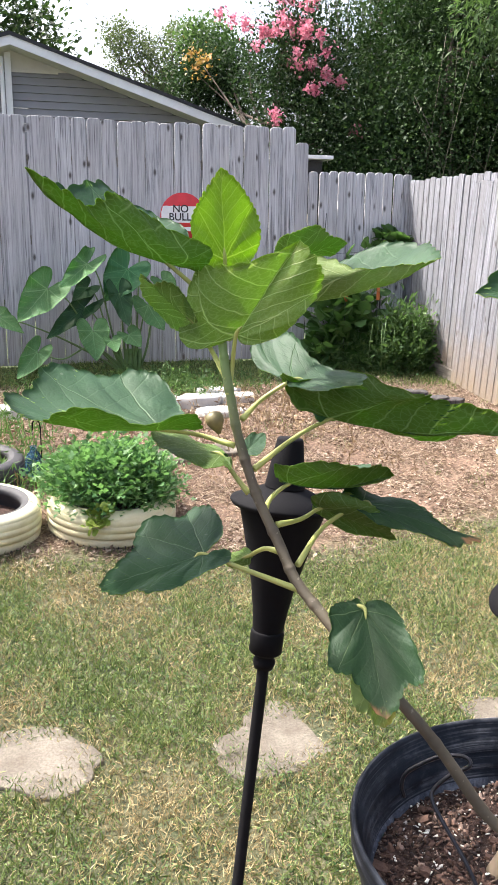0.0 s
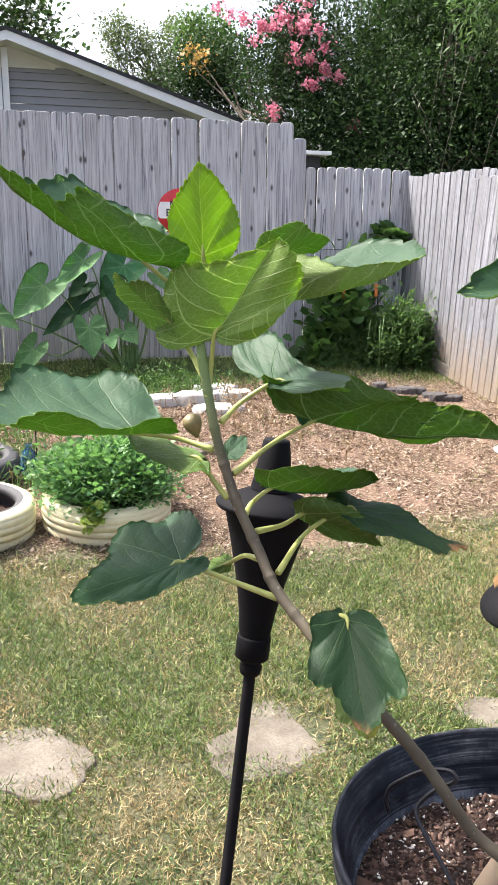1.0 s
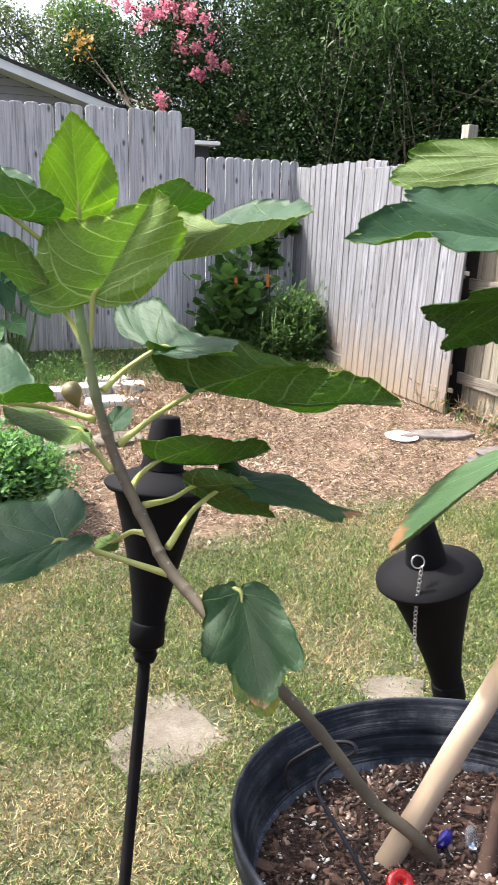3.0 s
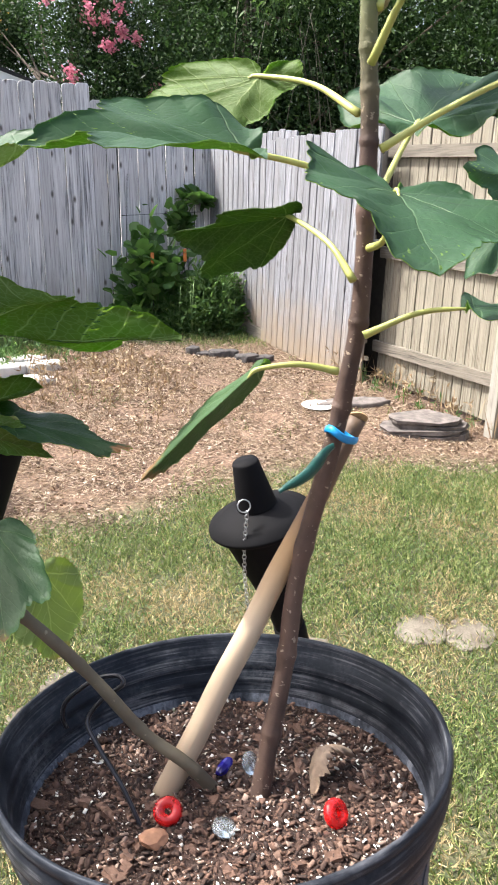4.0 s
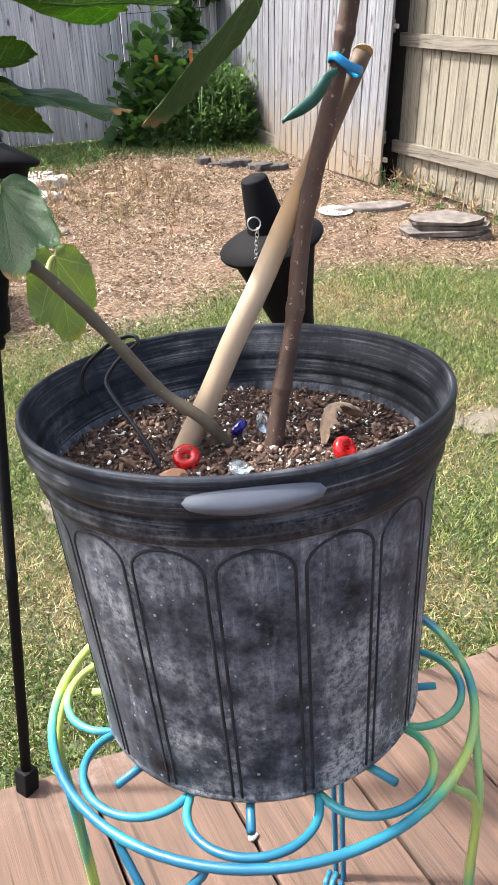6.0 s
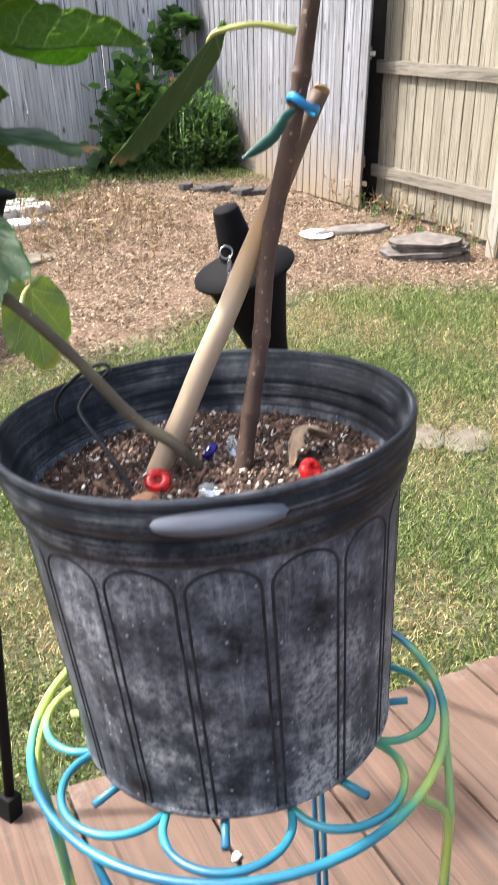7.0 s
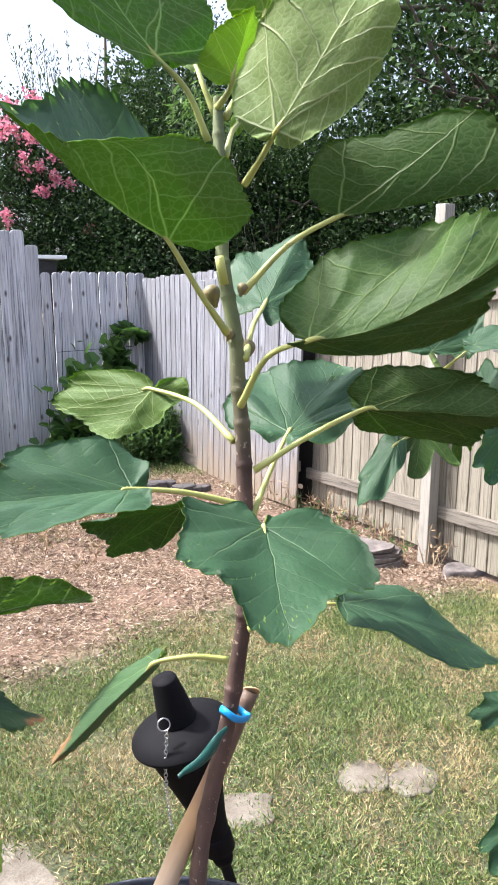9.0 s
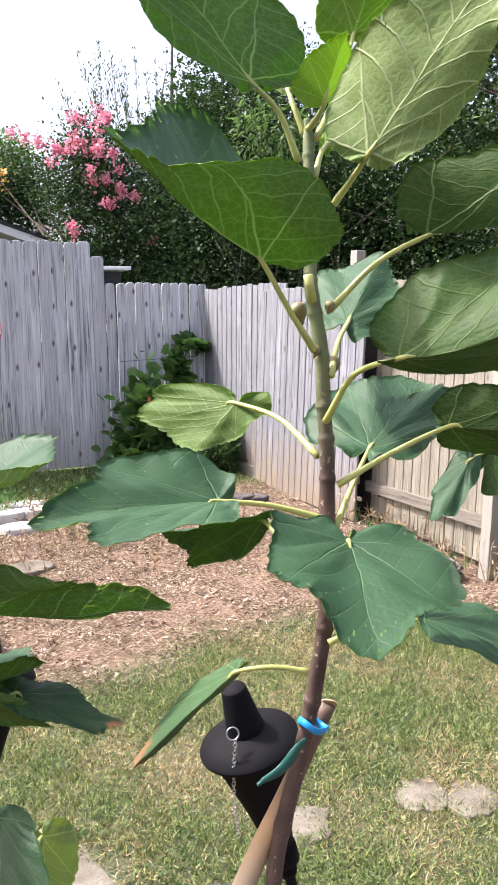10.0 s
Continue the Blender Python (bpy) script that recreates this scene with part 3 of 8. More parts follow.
torus("ring", SR, RT, M_stand, stand)
for i in range(8):
    a = radians(-119.5 + i * 45)
    ca, sa = math.cos(a), math.sin(a)

    def loc(u, w):
        return Vector((ca * u - sa * w, sa * u + ca * w, 0.0))
    rr = 0.058
    cen = SR - 0.012 - rr
    arc = [loc(cen + rr * math.cos(t), rr * 1.12 * math.sin(t)) for t in np.linspace(-1.75, 1.75, 13)]
    tube("scroll", [arc[0] + loc(-0.03, 0.0)] + arc + [arc[-1] + loc(-0.03, 0.0)], RT * 0.9, M_stand, stand, seg=8, sub=3)
    tube("finial", [loc(cen - 0.03, -0.005), loc(cen + 0.03, 0.0)], RT * 0.9, M_stand, stand, seg=8)
LEGH = SC.z - DZ - 0.004
for a in (-140.5, -53.5, 153.0, 40.0):
    for s in (-1, 1):
        a1 = radians(a + s * 10.5)
        top = Vector((SR * math.cos(a1), SR * math.sin(a1), 0))
        am = radians(a + s * 1.6)
        d = Vector((math.cos(am), math.sin(am), 0))
        tube("leg", [top, top * 1.005 + Vector((0, 0, -0.012)), d * (SR + 0.012) + Vector((0, 0, -0.07)), d * (SR + 0.006) + Vector((0, 0, -0.2)), d * (SR - 0.005) + Vector((0, 0, -LEGH + 0.03)), d * (SR - 0.02) + Vector((0, 0, -LEGH + 0.008)), d * (SR - 0.05) + Vector((0, 0, -LEGH + 0.012)), d * (SR - 0.058) + Vector((0, 0, -LEGH + 0.05)), d * (SR - 0.035) + Vector((0, 0, -LEGH + 0.052))], RT * 0.9, M_stand, stand, seg=8, sub=5)

# ---- pot ----
m, nt, b = mat("black_nursery_plastic", 0.45)
b.inputs["Specular IOR Level"].default_value = 0.15
b.inputs["Specular Tint"].default_value = (0.75, 0.86, 1.0, 1.0)
v = coord(nt)
sx = nt.nodes.new("ShaderNodeSeparateXYZ")
nt.links.new(v, sx.inputs[0])
Z = sx.outputs[2]
wall = math_n(nt, "LESS_THAN", Z, 0.3)                                   # the ribbed wall below the rim
low = math_n(nt, "MULTIPLY_ADD", Z, -2.6, 0.95, clamp=True)              # dried mud and lime, thicker on the lower wall
broad = tex_noise(nt, v, 5.0, 3, 0.5)
cloud = tex_noise(nt, v, 19.0, 6, 0.65)
grit = tex_noise(nt, v, 140.0, 6, 0.75)
run = tex_noise(nt, coord(nt, "Object", (75, 75, 9)), 1.0, 7, 0.7, 0.5)     # marks that ran down the wall
hoop = tex_noise(nt, coord(nt, "Object", (7, 7, 260)), 1.0, 5, 0.65)        # scuffs round the rim
col = ramp(nt, broad, [(0.35, (0.0055, 0.0063, 0.0088)), (0.65, (0.012, 0.0138, 0.0190))])
film = math_n(nt, "MULTIPLY", ramp(nt, math_n(nt, "ADD", math_n(nt, "MULTIPLY", cloud, 0.7), math_n(nt, "MULTIPLY", broad, 0.3)), [(0.34, (0, 0, 0)), (0.60, (1, 1, 1))]), math_n(nt, "MULTIPLY_ADD", grit, 2.1, -0.46, clamp=True))
col = mix(nt, math_n(nt, "MULTIPLY", film, math_n(nt, "MULTIPLY_ADD", wall, 0.86, 0.10)), col, (0.190, 0.213, 0.262))
marks = math_n(nt, "MULTIPLY", math_n(nt, "MULTIPLY", ramp(nt, run, [(0.52, (0, 0, 0)), (0.66, (1, 1, 1))]), wall), ramp(nt, cloud, [(0.40, (0, 0, 0)), (0.60, (1, 1, 1))]))
col = mix(nt, math_n(nt, "MULTIPLY", math_n(nt, "MULTIPLY", marks, grit), 1.1), col, (0.31, 0.325, 0.36))
lime = math_n(nt, "MULTIPLY", math_n(nt, "MULTIPLY", ramp(nt, grit, [(0.43, (0, 0, 0)), (0.58, (1, 1, 1))]), ramp(nt, broad, [(0.42, (0, 0, 0)), (0.55, (1, 1, 1))])), math_n(nt, "MULTIPLY", low, ramp(nt, cloud, [(0.42, (0, 0, 0)), (0.58, (1, 1, 1))])))
col = mix(nt, math_n(nt, "MULTIPLY", lime, 0.95), col, (0.44, 0.44, 0.43))
scuff = math_n(nt, "MULTIPLY", math_n(nt, "MULTIPLY", ramp(nt, hoop, [(0.50, (0, 0, 0)), (0.66, (1, 1, 1))]), math_n(nt, "SUBTRACT", 1.0, wall)), ramp(nt, cloud, [(0.42, (0.1, 0.1, 0.1)), (0.62, (1, 1, 1))]))
col = mix(nt, math_n(nt, "MULTIPLY", scuff, 0.8), col, (0.165, 0.170, 0.186))
spots = nd(nt, "TexVoronoi", Scale=150.0)
nt.links.new(v, spots.inputs["Vector"])
ssel = nt.nodes.new("ShaderNodeSeparateColor")
nt.links.new(spots.outputs["Color"], ssel.inputs[0])
speck = math_n(nt, "MULTIPLY", math_n(nt, "MULTIPLY", math_n(nt, "LESS_THAN", math_n(nt, "ADD", spots.outputs["Distance"], math_n(nt, "MULTIPLY", cloud, 0.3)), math_n(nt, "MULTIPLY_ADD", ssel.outputs[1], 0.30, 0.12)), math_n(nt, "GREATER_THAN", math_n(nt, "ADD", ssel.outputs[0], math_n(nt, "MULTIPLY", broad, 0.5)), 1.02)), wall)
col = mix(nt, math_n(nt, "MULTIPLY", speck, grit), col, (0.46, 0.47, 0.48))
nt.links.new(col, b.inputs["Base Color"])
nt.links.new(math_n(nt, "MULTIPLY_ADD", film, 0.35, 0.36), b.inputs["Roughness"])
bump(nt, b, math_n(nt, "ADD", math_n(nt, "MULTIPLY", grit, 0.5), cloud), 0.25, 0.0018)
M_pot = m
PH = 0.368
RIM = Vector((1.117, 0.893, 1.474))
pot = new("plant_pot")
pot.matrix_world = Matrix.Translation(RIM) @ TILT_M @ Matrix.Translation((0, 0, -PH))
tagged(pot, "large black plastic nursery pot, dusty and stained, with arched ribs", "plant pot")


def sstep(a, b_, x):
    t = min(1.0, max(0.0, (x - a) / (b_ - a)))
    return t * t * (3 - 2 * t)


NS, NZ = 320, 40
RB, RTOP, ZTOP = 0.1755, 0.1945, 0.300
vs, fs = [], []
for i in range(NS):
    a = 2 * math.pi * i / NS
    ph = (i % 20) / 20 - 0.5                 # across one panel
    for j in range(NZ):
        z = ZTOP * j / (NZ - 1)
        r = RB + (RTOP - RB) * (z / ZTOP)
        wpan = 2 * math.pi * r / 16
        x = abs(ph) * wpan
        lift = 0.0012 * sstep(0.0, 0.006, wpan / 2 - x)          # shallow flutes between the ribs
        vs.append(((r + lift) * math.cos(a), (r + lift) * math.sin(a), z))
for i in range(NS):
    i2 = (i + 1) % NS
    for j in range(NZ - 1):
        fs.append((i * NZ + j, i2 * NZ + j, i2 * NZ + j + 1, i * NZ + j + 1))
mesh_obj("body", vs, fs, M_pot, pot, smooth=True)
M_rib = simple("black_rib_plastic", (0.026, 0.028, 0.035), 0.5, 0, 0.5, 30, 0.15, 160)
M_rib.node_tree.nodes["Principled BSDF"].inputs["Specular IOR Level"].default_value = 0.15
RIB_W = 2 * math.pi * 0.188 / 16 / 2 - 0.0045
for k in range(16):                          # arched ribs moulded on the wall
    a0 = 2 * math.pi * k / 16
    rib = []
    spring = ZTOP - 0.008 - RIB_W * 0.75
    for q in [(-1.0, 0.006 + (spring - 0.006) * i / 9) for i in range(9)] + [(-math.cos(math.pi * i / 12), spring + RIB_W * 0.75 * math.sin(math.pi * i / 12)) for i in range(13)] + [(1.0, spring - (spring - 0.006) * i / 9) for i in range(1, 10)]:
        rr = RB + (RTOP - RB) * (q[1] / ZTOP)
        aa = a0 + q[0] * RIB_W / 0.188
        rib.append(Vector(((rr + 0.0006) * math.cos(aa), (rr + 0.0006) * math.sin(aa), q[1])))
    mesh_obj("rib", *tube_data(rib, 0.0019, 6), M_rib, pot, "", True)
lathe("base", [(0.0, 0.004), (RB - 0.006, 0.004), (RB + 0.002, 0.0), (RB + 0.0035, 0.004), (RB + 0.002, 0.008)], M_pot, pot, seg=72)
lathe("collar", [(RTOP - 0.002, ZTOP - 0.006), (RTOP + 0.0035, ZTOP - 0.003), (RTOP + 0.0065, ZTOP + 0.002), (RTOP + 0.0085, ZTOP + 0.008), (RTOP + 0.0090, ZTOP + 0.018), (RTOP + 0.0070, ZTOP + 0.0225), (RTOP + 0.0062, ZTOP + 0.026), (RTOP + 0.0105, ZTOP + 0.0285), (RTOP + 0.0150, ZTOP + 0.033), (RTOP + 0.0170, ZTOP + 0.040), (RTOP + 0.0172, PH - 0.016), (RTOP + 0.0155, PH - 0.0135), (RTOP + 0.0155, PH - 0.011), (RTOP + 0.0185, PH - 0.006), (RTOP + 0.0172, PH - 0.001), (RTOP + 0.014, PH), (RTOP + 0.0115, PH - 0.004), (RTOP + 0.010, PH - 0.02), (RTOP + 0.0055, PH - 0.022), (RTOP + 0.0055, PH - 0.034), (RTOP + 0.0030, PH - 0.036), (RTOP + 0.0055, PH - 0.040), (RTOP + 0.0015, PH - 0.043), (RTOP + 0.0015, PH - 0.052), (RTOP - 0.001, PH - 0.054), (RTOP + 0.001, PH - 0.058), (RTOP - 0.003, PH - 0.061), (RTOP - 0.003, PH - 0.068), (RTOP - 0.005, PH - 0.070), (RTOP - 0.006, PH - 0.1), (RTOP - 0.008, PH - 0.14)], M_pot, pot, seg=128)
# smooth grip on the rim; the sky's sheen is put into its pale colour
gv, gf = [], []
for i in range(25):
    t = i / 24
    a = radians(-127 + 31 * t)
    s = math.sin(math.pi * t) ** 0.35
    for j in range(7):
        q = j / 6
        r = RTOP + 0.0172 + 0.0085 * s * math.sin(math.pi * q ** 0.75)
        gv.append((r * math.cos(a), r * math.sin(a), PH - 0.034 + 0.024 * q * s + 0.012 * (1 - s)))
for i in range(24):
    for j in range(6):
        gf.append((i * 7 + j, (i + 1) * 7 + j, (i + 1) * 7 + j + 1, i * 7 + j + 1))
mesh_obj("grip", gv, gf, simple("sky_sheen_plastic", (0.082, 0.093, 0.120), 0.33, 0, 0.2, 14, 0.03), pot, "smooth shiny thumb grip on the rim", True)


# ---- fig plant ----
def leaf_material(name, base, vein, trans, rough, vein_w, tfac, vein_amt, bumpy, spots=0.0, burn=False, side=0.7):
    m, nt, b = mat(name, rough)
    b.inputs["Specular IOR Level"].default_value = 0.24
    uv = coord(nt, "UV")
    dn = nd(nt, "TexNoise", Scale=5.0, Detail=2.0)
    nt.links.new(uv, dn.inputs["Vector"])
    off = nt.nodes.new("ShaderNodeVectorMath")
    off.operation = "MULTIPLY_ADD"
    nt.links.new(dn.outputs["Color"], off.inputs[0])
    off.inputs[1].default_value = (0.05, 0.05, 0.0)
    nt.links.new(uv, off.inputs[2])
    s = nt.nodes.new("ShaderNodeSeparateXYZ")
    nt.links.new(off.outputs[0], s.inputs[0])
    u = math_n(nt, "SUBTRACT", s.outputs[0], 0.025)
    vv = math_n(nt, "ABSOLUTE", math_n(nt, "SUBTRACT", s.outputs[1], 0.025))
    lines = None
    for ang in (0.0, 41.0, 84.0):
        ca, sa = math.cos(radians(ang)), math.sin(radians(ang))
        perp = math_n(nt, "ABSOLUTE", math_n(nt, "SUBTRACT", math_n(nt, "MULTIPLY", u, sa), math_n(nt, "MULTIPLY", vv, ca)))
        along = math_n(nt, "ADD", math_n(nt, "MULTIPLY", u, ca), math_n(nt, "MULTIPLY", vv, sa))
        w = math_n(nt, "MAXIMUM", math_n(nt, "MULTIPLY_ADD", along, -vein_w * 0.75, vein_w), vein_w * 0.2)
        ln = math_n(nt, "SUBTRACT", 1.0, math_n(nt, "DIVIDE", perp, w), clamp=True)
        ln = math_n(nt, "MULTIPLY", ln, math_n(nt, "GREATER_THAN", along, 0.0))
        lines = ln if lines is None else math_n(nt, "MAXIMUM", lines, ln)
    sec = None
    for slope, dens, wd, shift in ((1.05, 6.4, 0.055, 0.0), (-1.9, 4.6, 0.05, 0.4)):
        arc = math_n(nt, "MULTIPLY", math_n(nt, "MULTIPLY", vv, vv), 0.9 if slope > 0 else -0.9)
        q = math_n(nt, "MULTIPLY", math_n(nt, "ADD", math_n(nt, "SUBTRACT", u, math_n(nt, "MULTIPLY", vv, slope)), arc), dens)
        fr = math_n(nt, "ABSOLUTE", math_n(nt, "SUBTRACT", math_n(nt, "FRACT", math_n(nt, "ADD", q, shift)), 0.5))
        ln = math_n(nt, "SUBTRACT", 1.0, math_n(nt, "DIVIDE", fr, wd * (1.1 if bumpy < 0 else 1.0)), clamp=True)
        if slope < 0:
            ln = math_n(nt, "MULTIPLY", ln, math_n(nt, "MULTIPLY", math_n(nt, "GREATER_THAN", vv, math_n(nt, "MULTIPLY", u, 0.9)), 0.8))
        else:
            ln = math_n(nt, "MULTIPLY", ln, math_n(nt, "LESS_THAN", vv, math_n(nt, "MULTIPLY", u, 0.95)))
        sec = ln if sec is None else math_n(nt, "MAXIMUM", sec, ln)
    vo = nt.nodes.new("ShaderNodeTexVoronoi")
    vo.feature = "DISTANCE_TO_EDGE"
    vo.inputs["Scale"].default_value = 23.0
    nt.links.new(uv, vo.inputs["Vector"])
    ret = math_n(nt, "SUBTRACT", 1.0, math_n(nt, "DIVIDE", vo.outputs["Distance"], 0.09), clamp=True)
    allv = math_n(nt, "MAXIMUM", lines, math_n(nt, "MULTIPLY", sec, side))
    ribs = allv
    allv = math_n(nt, "MAXIMUM", allv, math_n(nt, "MULTIPLY", ret, 0.26 if bumpy < 0 else 0.08))
    r = rand_obj(nt)
    wv = coord(nt)
    blot = tex_noise(nt, wv, 16.0, 4)
    c = ramp(nt, blot, [(0.3, tuple(x * 0.78 for x in base)), (0.7, tuple(x * 1.22 for x in base))])
    c = mix(nt, math_n(nt, "MULTIPLY", r, 0.35), c, tuple(x * 0.7 for x in base))
    if spots:
        sp = nd(nt, "TexVoronoi", Scale=60.0)
        nt.links.new(wv, sp.inputs["Vector"])
        dot = math_n(nt, "MULTIPLY", math_n(nt, "LESS_THAN", sp.outputs["Distance"], 0.12), math_n(nt, "GREATER_THAN", blot, 0.58))
        c = mix(nt, math_n(nt, "MULTIPLY", dot, spots), c, (0.36, 0.38, 0.26))
    c = mix(nt, math_n(nt, "MULTIPLY", allv, vein_amt), c, vein)
    if burn:
        far = math_n(nt, "ADD", math_n(nt, "SQRT", math_n(nt, "ADD", math_n(nt, "MULTIPLY", u, u), math_n(nt, "MULTIPLY", math_n(nt, "MULTIPLY", vv, vv), 1.25))), math_n(nt, "MULTIPLY", math_n(nt, "SUBTRACT", tex_noise(nt, uv, 3.2, 4), 0.5), 0.6))
        c = mix(nt, math_n(nt, "MULTIPLY", math_n(nt, "SUBTRACT", far, 0.91), 14.0, clamp=True), c, (0.24, 0.13, 0.06))
    nt.links.new(c, b.inputs["Base Color"])
    relief = math_n(nt, "ADD", math_n(nt, "MULTIPLY", blot, 0.4), math_n(nt, "ADD", math_n(nt, "MULTIPLY", vo.outputs["Distance"], 0.35), math_n(nt, "MULTIPLY", tex_noise(nt, uv, 45.0, 3), 0.14)))
    bump(nt, b, math_n(nt, "SUBTRACT", relief, math_n(nt, "MULTIPLY", ribs, bumpy)), 0.6, 0.003)
    t = nt.nodes.new("ShaderNodeBsdfTranslucent")
    tc = mix(nt, math_n(nt, "MULTIPLY", allv, 0.85), trans, tuple(min(1, x * 1.5 + 0.12) for x in trans))
    nt.links.new(tc, t.inputs["Color"])
    ms = nt.nodes.new("ShaderNodeMixShader")
    ms.inputs[0].default_value = tfac
    nt.links.new(b.outputs[0], ms.inputs[1])
    nt.links.new(t.outputs[0], ms.inputs[2])
    nt.links.new(ms.outputs[0], nt.nodes["Material Output"].inputs["Surface"])
    return m


LT = leaf_material("fig_leaf_upper", (0.032, 0.076, 0.036), (0.15, 0.23, 0.11), (0.12, 0.29, 0.03), 0.52, 0.010, 0.25, 0.55, 0.7, 0.25, side=0.26)
BT = leaf_material("scorched_leaf_upper", (0.020, 0.052, 0.020), (0.17, 0.25, 0.11), (0.09, 0.22, 0.025), 0.52, 0.009, 0.22, 0.6, 0.5, 0.3, True, side=0.22)
DT = leaf_material("dry_tipped_leaf_upper", (0.060, 0.118, 0.050), (0.24, 0.33, 0.16), (0.16, 0.34, 0.04), 0.50, 0.011, 0.30, 0.6, 0.6, 0.3, True, side=0.25)
# LB retoned: shade put into KB and DB, light into MB and partly PB
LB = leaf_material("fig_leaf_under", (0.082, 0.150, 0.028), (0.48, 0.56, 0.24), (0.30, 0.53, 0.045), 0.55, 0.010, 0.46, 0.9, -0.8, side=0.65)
KB = leaf_material("half_shaded_leaf_under", (0.046, 0.096, 0.020), (0.28, 0.36, 0.13), (0.19, 0.38, 0.030), 0.55, 0.0090, 0.42, 0.8, -0.8, side=0.5)
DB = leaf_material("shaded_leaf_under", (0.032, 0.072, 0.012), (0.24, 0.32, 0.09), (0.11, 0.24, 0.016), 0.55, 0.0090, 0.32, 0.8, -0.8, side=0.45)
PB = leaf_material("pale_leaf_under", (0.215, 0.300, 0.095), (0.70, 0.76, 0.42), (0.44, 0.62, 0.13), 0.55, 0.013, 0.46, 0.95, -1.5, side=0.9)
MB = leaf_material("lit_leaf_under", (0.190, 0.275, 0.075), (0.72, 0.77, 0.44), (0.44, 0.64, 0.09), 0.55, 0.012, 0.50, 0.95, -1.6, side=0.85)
YT = leaf_material("young_leaf_upper", (0.115, 0.235, 0.030), (0.34, 0.50, 0.11), (0.40, 0.64, 0.09), 0.45, 0.014, 0.45, 0.7, 0.9, side=0.6)
YB = leaf_material("young_leaf_under", (0.170, 0.275, 0.040), (0.46, 0.56, 0.18), (0.50, 0.72, 0.05), 0.55, 0.015, 0.50, 0.85, -1.2)
OT = leaf_material("old_leaf_upper", (0.20, 0.27, 0.10), (0.42, 0.46, 0.22), (0.42, 0.52, 0.12), 0.55, 0.02, 0.4, 0.6, 0.6, 0.5, True)
M_petiole = simple("pale_petiole", (0.37, 0.39, 0.11), 0.45, 0, 0.15, 25, 0.1, 90)
m, nt, b = mat("fig_bark", 0.75)
v = coord(nt, "Object", (1, 1, 1))
n1 = tex_noise(nt, v, 18, 5)
n2 = tex_noise(nt, v, 160, 3)
geo = nt.nodes.new("ShaderNodeNewGeometry")
sz = nt.nodes.new("ShaderNodeSeparateXYZ")
nt.links.new(geo.outputs["Position"], sz.inputs[0])
bark = ramp(nt, n1, [(0.3, (0.040, 0.022, 0.016)), (0.7, (0.105, 0.062, 0.045))])
bark = mix(nt, math_n(nt, "MULTIPLY", math_n(nt, "GREATER_THAN", n2, 0.66), 0.55), bark, (0.42, 0.34, 0.25))
green = ramp(nt, n1, [(0.3, (0.09, 0.11, 0.045)), (0.7, (0.17, 0.20, 0.08))])
young = math_n(nt, "MULTIPLY", math_n(nt, "SUBTRACT", sz.outputs[2], 2.0), 7.0, clamp=True)      # the shoot is still green towards its tip
nt.links.new(mix(nt, young, bark, green), b.inputs["Base Color"])
bump(nt, b, math_n(nt, "ADD", n1, n2), 0.35, 0.003)
M_bark = m
m, nt, b = mat("olive_shoot_bark", 0.7)
v = coord(nt)
n1, n2 = tex_noise(nt, v, 22, 5), tex_noise(nt, v, 150, 3)
bk = ramp(nt, n1, [(0.3, (0.065, 0.052, 0.036)), (0.7, (0.14, 0.115, 0.075))])
bk = mix(nt, math_n(nt, "MULTIPLY", math_n(nt, "GREATER_THAN", n2, 0.68), 0.4), bk, (0.4, 0.36, 0.26))
geo = nt.nodes.new("ShaderNodeNewGeometry")
sz = nt.nodes.new("ShaderNodeSeparateXYZ")
nt.links.new(geo.outputs["Position"], sz.inputs[0])
nt.links.new(mix(nt, math_n(nt, "MULTIPLY", math_n(nt, "SUBTRACT", sz.outputs[2], 1.80), 9.0, clamp=True), bk, (0.17, 0.25, 0.08)), b.inputs["Base Color"])
bump(nt, b, math_n(nt, "ADD", n1, n2), 0.3, 0.002)
M_shoot = m

R_OVAL = ([0, 10, 20, 30, 40, 50, 60, 75, 90, 105, 120, 135, 150, 162], [1.0, 0.96, 0.92, 0.90, 0.88, 0.84, 0.78, 0.71, 0.64, 0.53, 0.42, 0.31, 0.20, 0.10])
R_LOBE = ([0, 10, 20, 30, 40, 50, 60, 75, 90, 105, 120, 135, 150, 162], [1.0, 0.87, 0.70, 0.64, 0.78, 0.83, 0.68, 0.52, 0.62, 0.56, 0.40, 0.30, 0.20, 0.10])
R_DEEP = ([0, 10, 20, 30, 40, 50, 60, 75, 90, 105, 120, 135, 150, 162], [1.0, 0.92, 0.55, 0.36, 0.72, 0.82, 0.46, 0.30, 0.56, 0.52, 0.36, 0.26, 0.18, 0.10])

R_HEART = ([0, 10, 20, 30, 45, 60, 75, 90, 105, 120, 135, 150, 162], [1.0, 0.87, 0.79, 0.73, 0.67, 0.62, 0.56, 0.51, 0.45, 0.38, 0.31, 0.23, 0.14])
R_TARO = ([0, 8, 16, 30, 45, 60, 75, 90, 105, 120, 135, 150, 157, 162], [1.0, 0.86, 0.75, 0.62, 0.54, 0.49, 0.465, 0.46, 0.475, 0.50, 0.52, 0.50, 0.40, 0.24])
R_WEDGE = ([0, 10, 20, 30, 45, 60, 75, 90, 105, 120, 150, 162], [1.0, 0.94, 0.89, 0.84, 0.72, 0.53, 0.37, 0.26, 0.20, 0.15, 0.10, 0.08])


